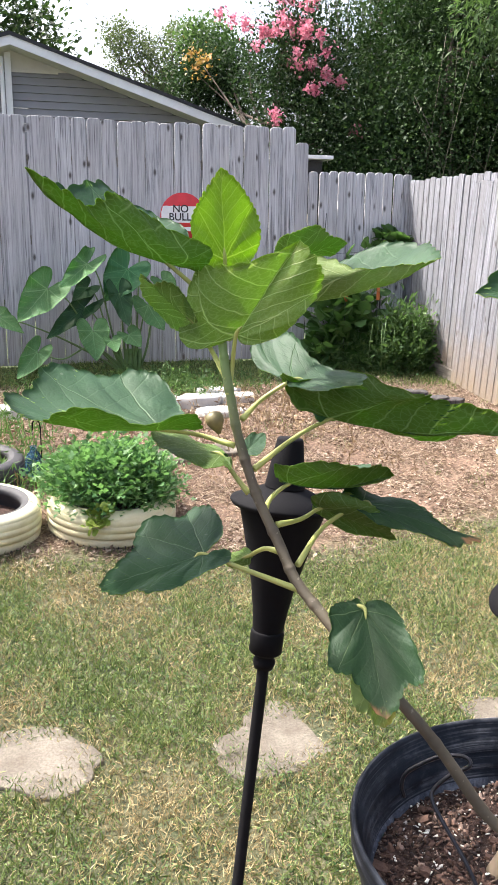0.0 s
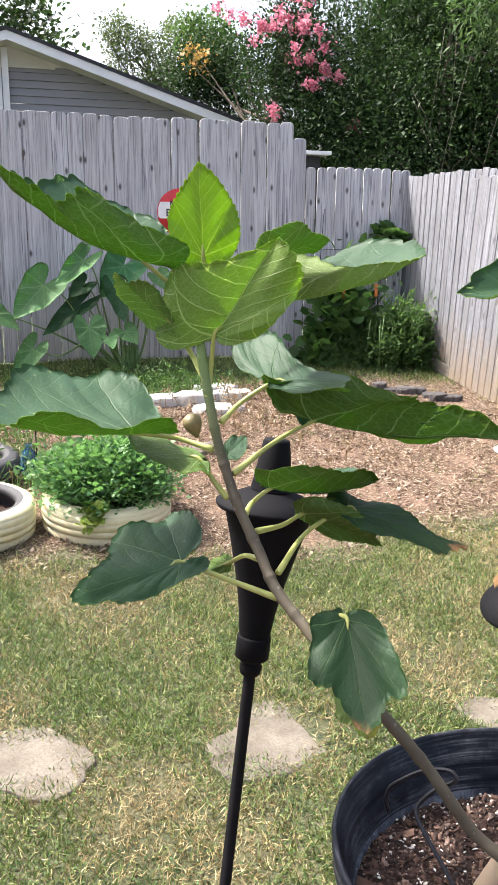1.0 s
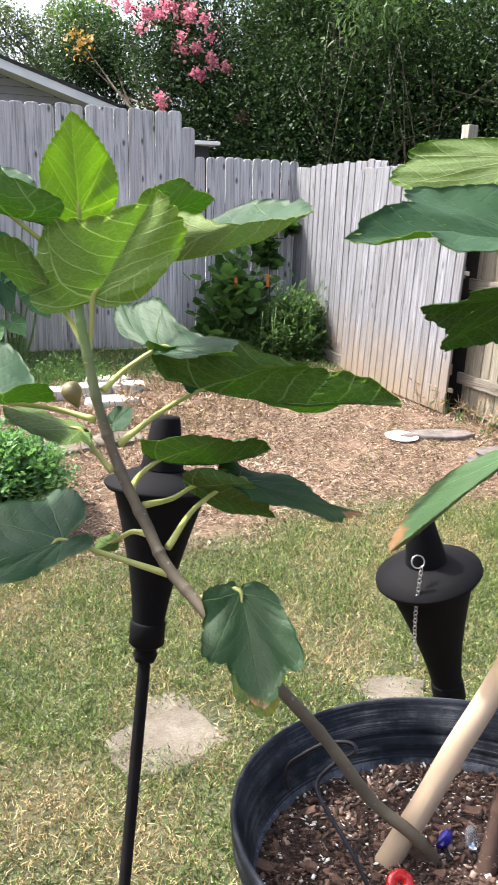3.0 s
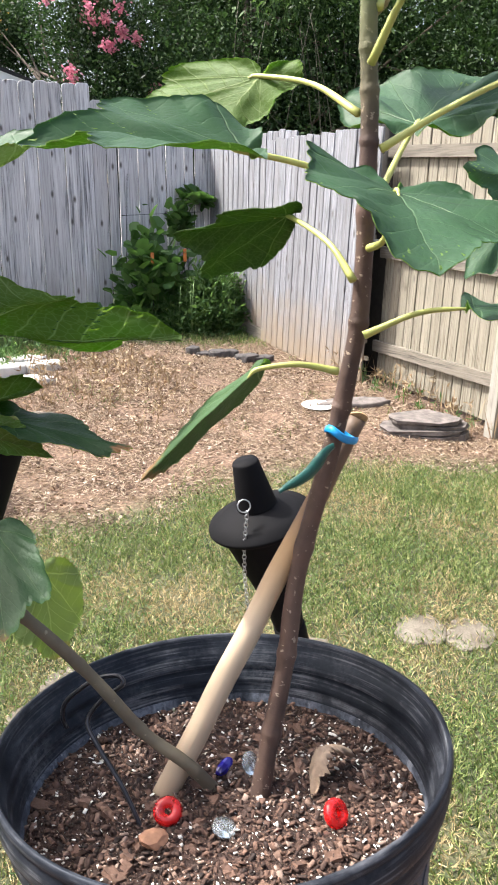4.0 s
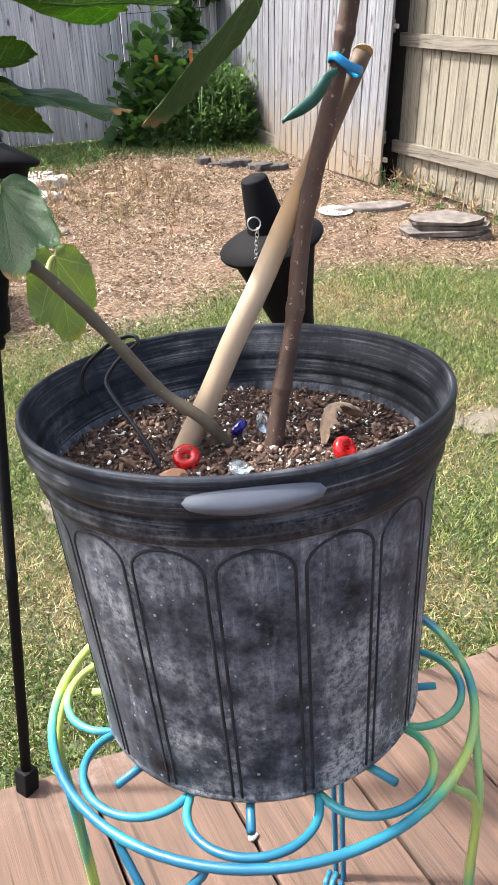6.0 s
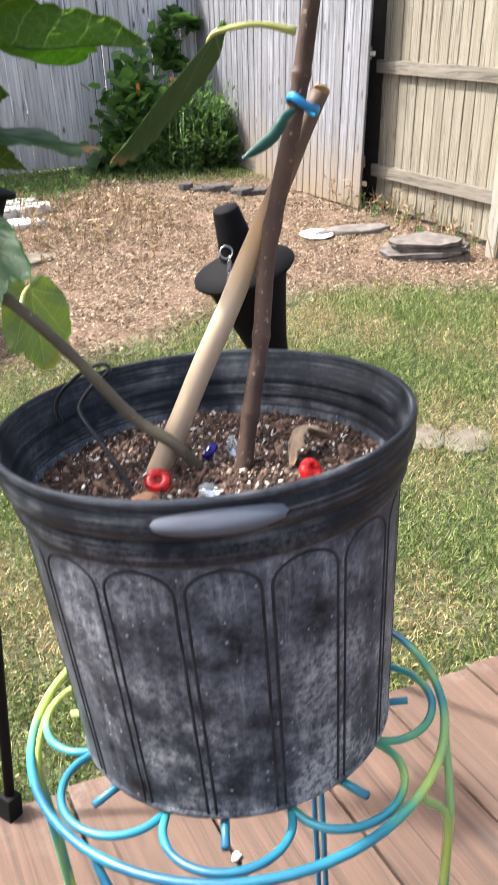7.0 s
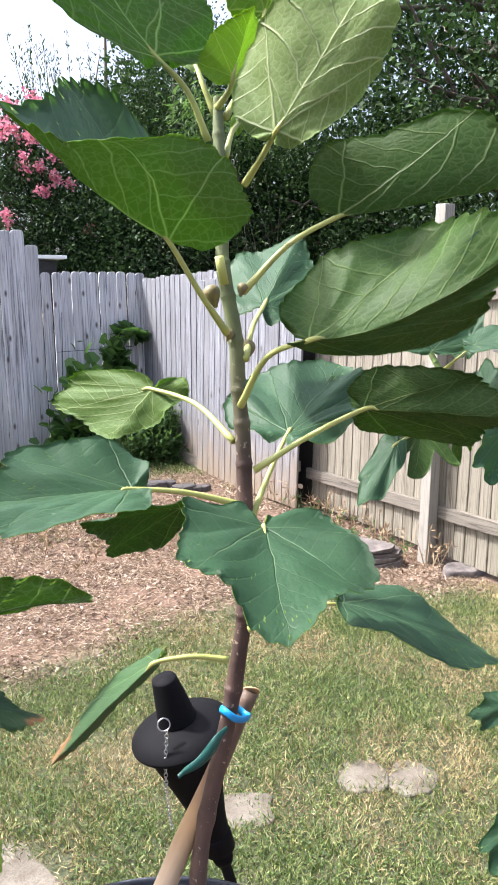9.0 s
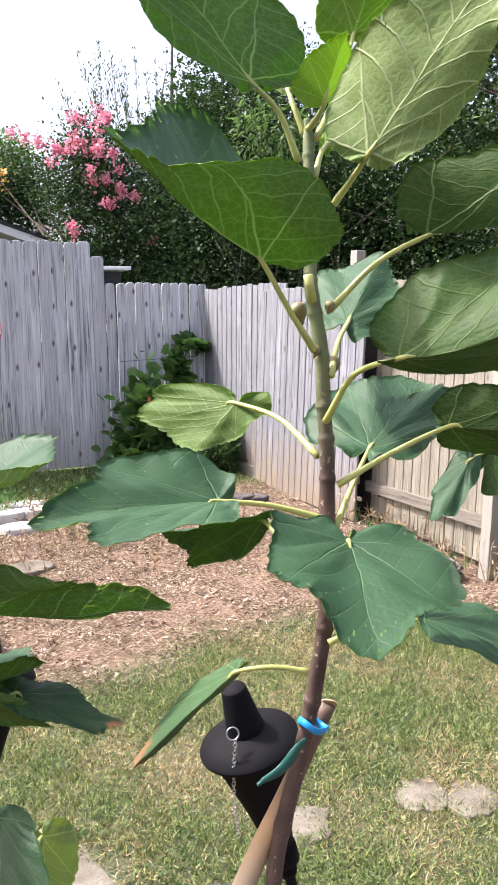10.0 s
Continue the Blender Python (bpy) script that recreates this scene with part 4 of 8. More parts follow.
def fig_leaf(plant, base, tip, side_a, side_b, lobe=0.4, droop=0.0, curl=0.0, ruffle=1.0, mats=None, seed=0, label="", deep=False, uw=0.36, wave=0.0, heart=0.0, wedge=0.0, rib=None, fold_a=None, fold_b=None, taper=(0.0, 0.0), base_lobe=0.8, fine=True, outline=None):
    """One leaf: its blade from the end of its stalk to the tip, with the widest point of each half; upper face on the side where a, tip, b turn to the left. rib: middle of the midrib; fold_a, fold_b: middle of each half."""
    mats = mats or (LT, LB)
    J, T, A, B = Vector(base), Vector(tip), Vector(side_a), Vector(side_b)
    X = T - J
    La, Lb = A - (J + X * uw), B - (J + X * uw)
    N = X.cross(La - Lb)
    N = N.normalized() if N.length > 1e-8 else Vector((0, 0, 1))
    size = X.length
    rg = np.random.RandomState(seed + 11)
    nt_, nr = (181, 10) if fine else (91, 8)
    mid_rib = (Vector(rib) - (J + T) / 2) * 4 if rib else Vector()

    def bow(u):
        return mid_rib * (u * (1 - u)) if u > 0 else mid_rib * u
    La, Lb = La - bow(uw), Lb - bow(uw)
    halves = []
    for edge, fold in ((La, fold_a), (Lb, fold_b)):
        m_ = Vector(fold) - (J + X * uw) - bow(uw) if fold else edge * 0.5
        halves.append((m_ * 4 - edge, edge * 2 - m_ * 4))
    th = np.linspace(-162, 162, nt_)
    other = R_DEEP if deep else R_LOBE
    r = np.interp(np.abs(th), *R_OVAL) * (1 - lobe) + np.interp(np.abs(th), *other) * lobe
    r = r * (1 - heart) + np.interp(np.abs(th), *R_HEART) * heart
    r = r * (1 - wedge) + np.interp(np.abs(th), *R_WEDGE) * wedge
    r = r * np.interp(np.abs(th), [80, 125], [1.0, base_lobe])
    if outline:
        r = np.interp(np.abs(th), *outline)
    tooth = np.abs(np.sin(np.arange(nt_) * math.pi / rg.uniform(3.8, 4.8) + rg.uniform(0, 3))) ** 0.6
    r = r * (1 + (0.015 if outline else 0.052) * (tooth - 0.6) * (np.abs(th) > 4) + 0.042 * np.interp(th, np.linspace(-162, 162, 14), rg.uniform(-1, 1, 14)))
    vmax = float(np.max(r * np.sin(np.radians(np.abs(th)))))
    ph = rg.uniform(0, 6.28, 4)
    pts, uvs = [], []
    for k in range(nr + 1):
        rho = (k / nr) ** 0.85
        for i in range(nt_):
            a = radians(th[i])
            u, v = rho * r[i] * math.cos(a), rho * r[i] * math.sin(a)
            vn = v / vmax
            h1, h2 = halves[0] if vn > 0 else halves[1]
            vn *= 1 - taper[0 if vn > 0 else 1] * min(1.0, max(0.0, (u - 0.25) / 0.4))
            p = J + X * u + bow(u) + h1 * abs(vn) + h2 * vn * vn
            # soften the fold at the midrib, droop along it, roll the edges
            p += N * size * (-droop * u * abs(u) - curl * vn * vn * 0.5)
            p += N * size * ruffle * (0.030 * rho ** 2 * math.sin(7 * a + ph[0]) + 0.014 * rho * math.sin(13 * u + ph[1]) * math.sin(9 * v + ph[2]))
            p += N * size * wave * abs(vn) * math.sin(11 * u + ph[3])
            # quilting between the side veins
            q = (u - abs(v) * 1.05 + 0.9 * v * v) * 6.4 + 0.5
            p += N * size * 0.011 * abs(math.sin(math.pi * q)) ** 0.8 * min(1, rho * 2)
            pts.append(p)
            uvs.append((u, v))
    n = len(pts)
    arr = np.array([tuple(p) for p in pts])
    grid = arr.reshape(nr + 1, nt_, 3)
    du = np.gradient(grid, axis=0)
    dv = np.gradient(grid, axis=1)
    nn = np.cross(dv, du)
    nn /= np.linalg.norm(nn, axis=2, keepdims=True) + 1e-12
    sgn = 1.0 if float((nn.reshape(-1, 3) @ np.array(N)).mean()) > 0 else -1.0
    nn = (nn * sgn).reshape(-1, 3)
    half = 0.00032
    verts = np.concatenate([arr + nn * half, arr - nn * half])
    faces, midx = [], []
    for k in range(nr):
        for i in range(nt_ - 1):
            q = (k * nt_ + i, k * nt_ + i + 1, (k + 1) * nt_ + i + 1, (k + 1) * nt_ + i)
            faces.append(q if sgn > 0 else q[::-1])
            midx.append(0)
            w = tuple(x + n for x in q)
            faces.append(w[::-1] if sgn > 0 else w)
            midx.append(1)
    for i in range(nt_ - 1):
        a0, a1 = nr * nt_ + i, nr * nt_ + i + 1
        faces.append((a0, a1, a1 + n, a0 + n))
        midx.append(1)
    ob = mesh_obj("leaf", verts, faces, None, plant, label, True, list(mats), midx)
    uvl = ob.data.uv_layers.new(name="UVMap")
    alluv = np.array(uvs + uvs)
    li = np.empty(len(ob.data.loops), dtype=np.int32)
    ob.data.loops.foreach_get("vertex_index", li)
    uvl.data.foreach_set("uv", alluv[li].astype(np.float32).ravel())
    return ob


def petiole(leaf, pts, r0=0.0027, r1=0.0021):
    return tube("petiole", pts, [r0 * 1.35, r0, (r0 + r1) / 2, r1, r1 * 0.3], M_petiole, leaf, seg=10, sub=6)


def shoot(plant, name, pts, radii, material, nodes=(), sub=8):
    """A woody stem with swollen rings where leaves grew."""
    path = catmull(pts, sub)
    rad = np.interp(np.linspace(0, 1, len(path)), np.linspace(0, 1, len(radii)), radii)
    s = np.linspace(0, 1, len(path))
    fine_s = np.sort(np.concatenate([np.linspace(0, 1, 160)] + [np.array([q - 0.006, q - 0.003, q, q + 0.003, q + 0.006]) for q in nodes]))
    fine_s = np.clip(fine_s, 0, 1)
    P = np.array([tuple(p) for p in path])
    pp = np.stack([np.interp(fine_s, s, P[:, i]) for i in range(3)], -1)
    rr = np.interp(fine_s, s, rad)
    for q in nodes:
        rr *= 1 + 0.16 * np.exp(-((fine_s - q) / 0.0045) ** 2)
    rr *= 1 + 0.03 * np.sin(fine_s * 90)
    v, f = tube_data([Vector(p) for p in pp], list(rr), 16)
    return mesh_obj(name, v, f, material, plant, "", True)


fig = thing("fig_tree", (1.13, 0.89, 1.40), "young potted fig with two stems and broad lobed leaves", "fig tree")

def fruit(at, r, up):
    q = Vector(up).normalized().to_track_quat("Z", "Y").to_matrix().to_4x4()
    prof = [(0.0, -1.25), (0.22, -1.2), (0.3, -1.0), (0.62, -0.55), (0.92, -0.05), (1.0, 0.35), (0.86, 0.75), (0.5, 0.98), (0.15, 1.04), (0.0, 1.03)]
    ob = lathe("fruit", [(a * r, c * r * 1.15) for a, c in prof], M_fruit, fig, "small unripe green fig", seg=20)
    ob.data.transform(Matrix.Translation(at) @ q)
    return ob


M_fruit = simple("unripe_fig_skin", (0.17, 0.14, 0.055), 0.5, 0, 0.35, 60, 0.1, 200)
lf = fig_leaf(fig, (1.189, 0.907, 2.367), (1.067, 0.896, 2.487), (1.257, 0.943, 2.440), (1.079, 0.876, 2.401), seed=1, lobe=0.1, uw=0.35, wedge=0.7, mats=(LT, LB), base_lobe=0.55)
petiole(lf, [(1.237, 0.904, 2.299), (1.217, 0.904, 2.341), (1.190, 0.907, 2.366), (1.181, 0.906, 2.375)])
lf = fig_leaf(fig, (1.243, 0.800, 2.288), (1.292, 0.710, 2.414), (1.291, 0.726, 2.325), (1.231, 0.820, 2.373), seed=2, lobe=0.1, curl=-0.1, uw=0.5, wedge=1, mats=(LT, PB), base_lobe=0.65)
petiole(lf, [(1.260, 0.879, 2.259), (1.254, 0.839, 2.276), (1.243, 0.801, 2.287), (1.247, 0.794, 2.297)])
lf = fig_leaf(fig, (1.254, 0.885, 2.353), (1.265, 0.864, 2.408), (1.285, 0.895, 2.385), (1.227, 0.892, 2.374), seed=3, lobe=0.0, heart=0.9, uw=0.25, mats=(YT, YB))
petiole(lf, [(1.252, 0.912, 2.331), (1.255, 0.894, 2.343), (1.254, 0.885, 2.352), (1.256, 0.881, 2.364)])
lf = fig_leaf(fig, (1.353, 0.983, 2.453), (1.369, 0.922, 2.573), (1.433, 0.935, 2.515), (1.317, 0.998, 2.495), seed=4, lobe=0.1, wedge=0.6, uw=0.35, mats=(LT, YB), base_lobe=0.55)
petiole(lf, [(1.261, 0.912, 2.324), (1.310, 0.950, 2.380), (1.353, 0.983, 2.452), (1.354, 0.977, 2.464)])
lf = fig_leaf(fig, (1.286, 0.932, 2.324), (1.346, 0.975, 2.376), (1.325, 0.947, 2.341), (1.313, 0.968, 2.357), seed=5, lobe=0.0, heart=0.5, mats=(YT, YB))
petiole(lf, [(1.257, 0.908, 2.287), (1.271, 0.920, 2.311), (1.285, 0.932, 2.323), (1.294, 0.938, 2.331)])
lf = fig_leaf(fig, (1.246, 0.939, 2.375), (1.246, 0.979, 2.407), (1.257, 0.961, 2.403), (1.238, 0.969, 2.388), seed=6, lobe=0.0, heart=0.5, mats=(LT, LB))
petiole(lf, [(1.252, 0.917, 2.327), (1.245, 0.925, 2.354), (1.246, 0.939, 2.374), (1.246, 0.949, 2.382)])
lf = fig_leaf(fig, (1.164, 0.844, 2.202), (1.028, 0.844, 2.306), (1.172, 0.804, 2.275), (1.168, 0.981, 2.355), seed=7, lobe=0.1, uw=0.2, heart=1, ruffle=0.8, taper=(0.85, 0), fold_a=(1.147, 0.809, 2.250), fold_b=(1.168, 0.922, 2.273), rib=(1.090, 0.841, 2.246), mats=(LT, LB), base_lobe=1.25)
petiole(lf, [(1.231, 0.870, 2.125), (1.196, 0.854, 2.161), (1.164, 0.844, 2.202), (1.154, 0.844, 2.209)])
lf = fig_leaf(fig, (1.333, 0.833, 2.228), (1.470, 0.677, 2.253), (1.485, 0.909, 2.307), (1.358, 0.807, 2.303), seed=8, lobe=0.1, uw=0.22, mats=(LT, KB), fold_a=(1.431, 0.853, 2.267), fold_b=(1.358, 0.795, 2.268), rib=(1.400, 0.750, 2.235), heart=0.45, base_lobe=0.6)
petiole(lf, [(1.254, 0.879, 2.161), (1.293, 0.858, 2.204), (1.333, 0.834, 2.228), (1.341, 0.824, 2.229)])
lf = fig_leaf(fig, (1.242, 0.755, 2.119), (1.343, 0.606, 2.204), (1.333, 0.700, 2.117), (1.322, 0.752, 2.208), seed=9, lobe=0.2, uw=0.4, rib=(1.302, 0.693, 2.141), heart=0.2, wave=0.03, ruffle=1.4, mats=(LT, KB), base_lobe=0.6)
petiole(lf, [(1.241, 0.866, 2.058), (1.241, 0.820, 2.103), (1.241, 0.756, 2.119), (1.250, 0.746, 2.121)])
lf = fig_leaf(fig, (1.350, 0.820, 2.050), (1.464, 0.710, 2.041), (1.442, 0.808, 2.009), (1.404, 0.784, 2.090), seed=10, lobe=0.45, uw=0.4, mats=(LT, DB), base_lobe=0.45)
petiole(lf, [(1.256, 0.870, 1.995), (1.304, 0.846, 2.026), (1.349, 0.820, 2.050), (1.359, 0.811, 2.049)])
lf = fig_leaf(fig, (1.325, 0.914, 2.020), (1.465, 1.003, 2.084), (1.359, 1.050, 2.069), (1.454, 0.923, 2.052), seed=11, uw=0.4, lobe=0.55, ruffle=1.4)
petiole(lf, [(1.254, 0.871, 1.952), (1.289, 0.892, 1.989), (1.325, 0.914, 2.020), (1.335, 0.920, 2.024)])
lf = fig_leaf(fig, (1.221, 1.015, 2.066), (1.180, 1.041, 2.012), (1.151, 1.128, 2.060), (1.233, 0.990, 2.045), seed=12, uw=0.3, lobe=0.35, ruffle=1.6, base_lobe=1.3, wave=0.03, mats=(LT, LB))
petiole(lf, [(1.242, 0.883, 2.023), (1.240, 0.953, 2.053), (1.221, 1.015, 2.066), (1.213, 1.025, 2.065)])
lf = fig_leaf(fig, (1.134, 0.881, 1.991), (0.960, 0.877, 2.002), (1.014, 0.795, 1.991), (1.068, 0.933, 2.035), seed=13, lobe=0.65, uw=0.45, droop=0.05, base_lobe=0.55)
petiole(lf, [(1.240, 0.868, 1.964), (1.186, 0.876, 1.982), (1.135, 0.881, 1.991), (1.123, 0.877, 1.992)])
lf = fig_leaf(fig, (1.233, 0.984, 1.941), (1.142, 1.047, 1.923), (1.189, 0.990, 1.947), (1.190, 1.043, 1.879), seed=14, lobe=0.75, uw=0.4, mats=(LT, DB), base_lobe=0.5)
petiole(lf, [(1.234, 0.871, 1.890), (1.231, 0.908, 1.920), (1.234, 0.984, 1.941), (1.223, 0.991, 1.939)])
lf = fig_leaf(fig, (1.221, 0.799, 1.960), (1.158, 0.662, 1.923), (1.282, 0.729, 1.942), (1.122, 0.769, 1.979), seed=15, uw=0.3, droop=0.08, lobe=0.6)
petiole(lf, [(1.249, 0.874, 1.915), (1.236, 0.831, 1.926), (1.221, 0.800, 1.960), (1.216, 0.788, 1.957)])
lf = fig_leaf(fig, (1.317, 0.814, 1.868), (1.383, 0.677, 1.852), (1.386, 0.827, 1.868), (1.304, 0.711, 1.863), seed=16, lobe=0.2, uw=0.4, droop=0.1, wedge=0.75, base_lobe=0.35)
petiole(lf, [(1.237, 0.857, 1.845), (1.277, 0.835, 1.864), (1.317, 0.814, 1.868)])
lf = fig_leaf(fig, (1.161, 0.904, 1.815), (1.070, 0.959, 1.716), (1.146, 0.976, 1.743), (1.140, 1.006, 1.751), seed=17, lobe=0.0, droop=0.06, ruffle=0.6, uw=0.5, wedge=0.85, mats=(DT, LB), label='drooping fig leaf with a dry brown tip')
petiole(lf, [(1.224, 0.875, 1.812), (1.192, 0.887, 1.819), (1.162, 0.904, 1.815), (1.153, 0.909, 1.807)])
lf = fig_leaf(fig, (1.314, 0.937, 2.151), (1.403, 1.001, 2.224), (1.338, 1.046, 2.196), (1.385, 0.945, 2.163), seed=18, lobe=0.2, uw=0.4)
petiole(lf, [(1.251, 0.872, 2.100), (1.281, 0.906, 2.130), (1.314, 0.936, 2.151), (1.322, 0.943, 2.158)])
lf = fig_leaf(fig, (0.774, 1.163, 2.002), (0.631, 1.095, 2.083), (0.721, 1.136, 2.067), (0.731, 1.226, 2.074), seed=19, lobe=0.2, uw=0.33, heart=0.6, fold_a=(0.741, 1.136, 2.029), fold_b=(0.723, 1.167, 2.045), rib=(0.693, 1.129, 2.032), base_lobe=0.5, mats=(LT, LB))
petiole(lf, [(0.825, 1.165, 1.940), (0.811, 1.176, 1.970), (0.775, 1.163, 2.001), (0.764, 1.158, 2.007)])
lf = fig_leaf(fig, (0.839, 1.189, 2.007), (0.833, 1.184, 2.102), (0.878, 1.184, 2.047), (0.804, 1.203, 2.044), seed=20, lobe=0.0, uw=0.29, heart=1, curl=0.12, mats=(YT, YB))
petiole(lf, [(0.832, 1.169, 1.939), (0.842, 1.200, 1.968), (0.839, 1.189, 2.006), (0.838, 1.189, 2.019)])
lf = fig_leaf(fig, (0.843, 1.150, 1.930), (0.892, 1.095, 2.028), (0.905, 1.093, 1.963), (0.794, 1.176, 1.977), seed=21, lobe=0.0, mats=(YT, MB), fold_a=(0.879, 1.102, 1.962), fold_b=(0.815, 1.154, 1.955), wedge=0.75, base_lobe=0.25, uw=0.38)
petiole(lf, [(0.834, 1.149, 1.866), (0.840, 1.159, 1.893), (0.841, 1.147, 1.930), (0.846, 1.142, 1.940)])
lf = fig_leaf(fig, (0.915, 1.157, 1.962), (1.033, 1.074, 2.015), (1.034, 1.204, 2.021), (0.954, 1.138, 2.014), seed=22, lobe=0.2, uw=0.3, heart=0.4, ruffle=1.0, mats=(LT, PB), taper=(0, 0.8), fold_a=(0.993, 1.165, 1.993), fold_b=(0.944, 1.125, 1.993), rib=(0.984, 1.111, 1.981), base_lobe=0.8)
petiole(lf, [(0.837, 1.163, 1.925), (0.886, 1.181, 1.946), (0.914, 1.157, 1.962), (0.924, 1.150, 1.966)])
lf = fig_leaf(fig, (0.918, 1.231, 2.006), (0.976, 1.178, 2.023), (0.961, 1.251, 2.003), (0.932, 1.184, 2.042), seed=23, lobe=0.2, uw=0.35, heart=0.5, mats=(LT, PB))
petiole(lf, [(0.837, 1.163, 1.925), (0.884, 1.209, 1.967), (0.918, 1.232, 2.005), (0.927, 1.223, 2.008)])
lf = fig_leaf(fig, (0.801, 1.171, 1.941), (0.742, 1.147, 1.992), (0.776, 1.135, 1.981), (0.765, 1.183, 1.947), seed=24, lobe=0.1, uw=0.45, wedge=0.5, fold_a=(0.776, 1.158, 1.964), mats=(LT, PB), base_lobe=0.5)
petiole(lf, [(0.833, 1.154, 1.883), (0.821, 1.179, 1.912), (0.802, 1.172, 1.940), (0.792, 1.168, 1.949)])
lf = fig_leaf(fig, (0.755, 1.121, 1.839), (0.601, 1.097, 1.874), (0.688, 1.048, 1.872), (0.671, 1.241, 1.890), seed=25, uw=0.42, fold_a=(0.684, 1.071, 1.856), fold_b=(0.676, 1.176, 1.864), rib=(0.674, 1.111, 1.848), lobe=0.35, base_lobe=1.1, ruffle=1.0)
petiole(lf, [(0.837, 1.134, 1.814), (0.801, 1.156, 1.823), (0.756, 1.124, 1.838), (0.743, 1.121, 1.840)])
lf = fig_leaf(fig, (0.823, 1.141, 1.803), (0.758, 1.204, 1.814), (0.789, 1.227, 1.810), (0.782, 1.120, 1.805), seed=26, lobe=0.2, uw=0.4)
petiole(lf, [(0.848, 1.114, 1.766), (0.835, 1.127, 1.784), (0.824, 1.140, 1.803), (0.814, 1.149, 1.805)])
lf = fig_leaf(fig, (0.912, 1.167, 1.877), (0.982, 1.123, 1.887), (0.914, 1.263, 1.919), (0.946, 1.104, 1.877), seed=27, lobe=0.6, uw=0.25, ruffle=1.3, fold_a=(0.915, 1.213, 1.892), fold_b=(0.937, 1.122, 1.875))
petiole(lf, [(0.847, 1.139, 1.842), (0.878, 1.171, 1.856), (0.912, 1.167, 1.877), (0.923, 1.160, 1.878)])
lf = fig_leaf(fig, (0.958, 1.168, 1.830), (1.180, 1.142, 1.816), (1.073, 1.199, 1.800), (1.006, 1.151, 1.875), seed=28, lobe=0.6, uw=0.33, ruffle=1.6, fold_a=(1.056, 1.163, 1.811), fold_b=(0.999, 1.147, 1.853), rib=(1.063, 1.151, 1.812))
petiole(lf, [(0.856, 1.123, 1.790), (0.914, 1.160, 1.813), (0.957, 1.168, 1.830), (0.970, 1.167, 1.829)])
lf = fig_leaf(fig, (0.905, 1.149, 1.762), (1.025, 1.138, 1.766), (1.006, 1.226, 1.755), (0.941, 1.115, 1.792), seed=29, lobe=0.2, uw=0.4, wedge=0.5, fold_a=(0.959, 1.154, 1.757), fold_b=(0.937, 1.123, 1.778), rib=(0.960, 1.138, 1.756))
petiole(lf, [(0.863, 1.105, 1.748), (0.882, 1.141, 1.751), (0.904, 1.149, 1.762), (0.917, 1.148, 1.762)])
lf = fig_leaf(fig, (0.945, 1.150, 1.730), (1.030, 1.129, 1.694), (0.982, 1.143, 1.698), (0.990, 1.121, 1.744), seed=30, lobe=0.2, uw=0.5, wedge=0.6, fold_b=(0.977, 1.121, 1.731))
petiole(lf, [(0.875, 1.098, 1.734), (0.915, 1.136, 1.724), (0.944, 1.151, 1.730), (0.956, 1.148, 1.725)])
lf = fig_leaf(fig, (0.990, 1.137, 1.737), (1.092, 1.052, 1.710), (1.049, 1.154, 1.729), (1.026, 1.066, 1.717), seed=31, lobe=0.3, uw=0.42, mats=(BT, LB), label='dark fig leaf with a burnt brown tip')
petiole(lf, [(0.890, 1.069, 1.699), (0.938, 1.127, 1.715), (0.989, 1.138, 1.737), (0.999, 1.130, 1.735)])
lf = fig_leaf(fig, (0.794, 1.092, 1.710), (0.680, 1.037, 1.706), (0.747, 1.028, 1.703), (0.764, 1.179, 1.725), seed=32, uw=0.35, lobe=0.55, base_lobe=1.25)
petiole(lf, [(0.885, 1.054, 1.678), (0.833, 1.078, 1.696), (0.795, 1.093, 1.710), (0.783, 1.087, 1.710)])
lf = fig_leaf(fig, (0.856, 1.143, 1.683), (0.838, 1.174, 1.661), (0.856, 1.193, 1.670), (0.849, 1.151, 1.666), seed=33, lobe=0.2)
petiole(lf, [(0.875, 1.083, 1.709), (0.866, 1.113, 1.702), (0.857, 1.142, 1.683), (0.851, 1.152, 1.677)])
lf = fig_leaf(fig, (0.947, 1.022, 1.663), (0.932, 0.926, 1.597), (0.980, 0.951, 1.632), (0.890, 0.981, 1.633), seed=34, mats=(BT, LB), label='large dark fig leaf with brown scorched edges', uw=0.45, ruffle=0.9, wedge=0.3, lobe=1.0, base_lobe=0.6)
petiole(lf, [(0.910, 1.031, 1.658), (0.930, 1.040, 1.662), (0.945, 1.022, 1.666), (0.944, 1.011, 1.658)])
lf = fig_leaf(fig, (1.009, 1.118, 1.565), (1.007, 1.082, 1.480), (0.967, 1.090, 1.527), (1.057, 1.141, 1.516), seed=35, lobe=0.4, mats=(OT, OT), label='yellowing old fig leaf')
petiole(lf, [(0.992, 1.094, 1.554), (1.000, 1.106, 1.565), (1.009, 1.118, 1.566), (1.009, 1.113, 1.554)])
lf = fig_leaf(fig, (0.863, 1.172, 1.799), (0.890, 1.199, 1.808), (0.869, 1.194, 1.810), (0.875, 1.158, 1.799), seed=36, lobe=0.2)
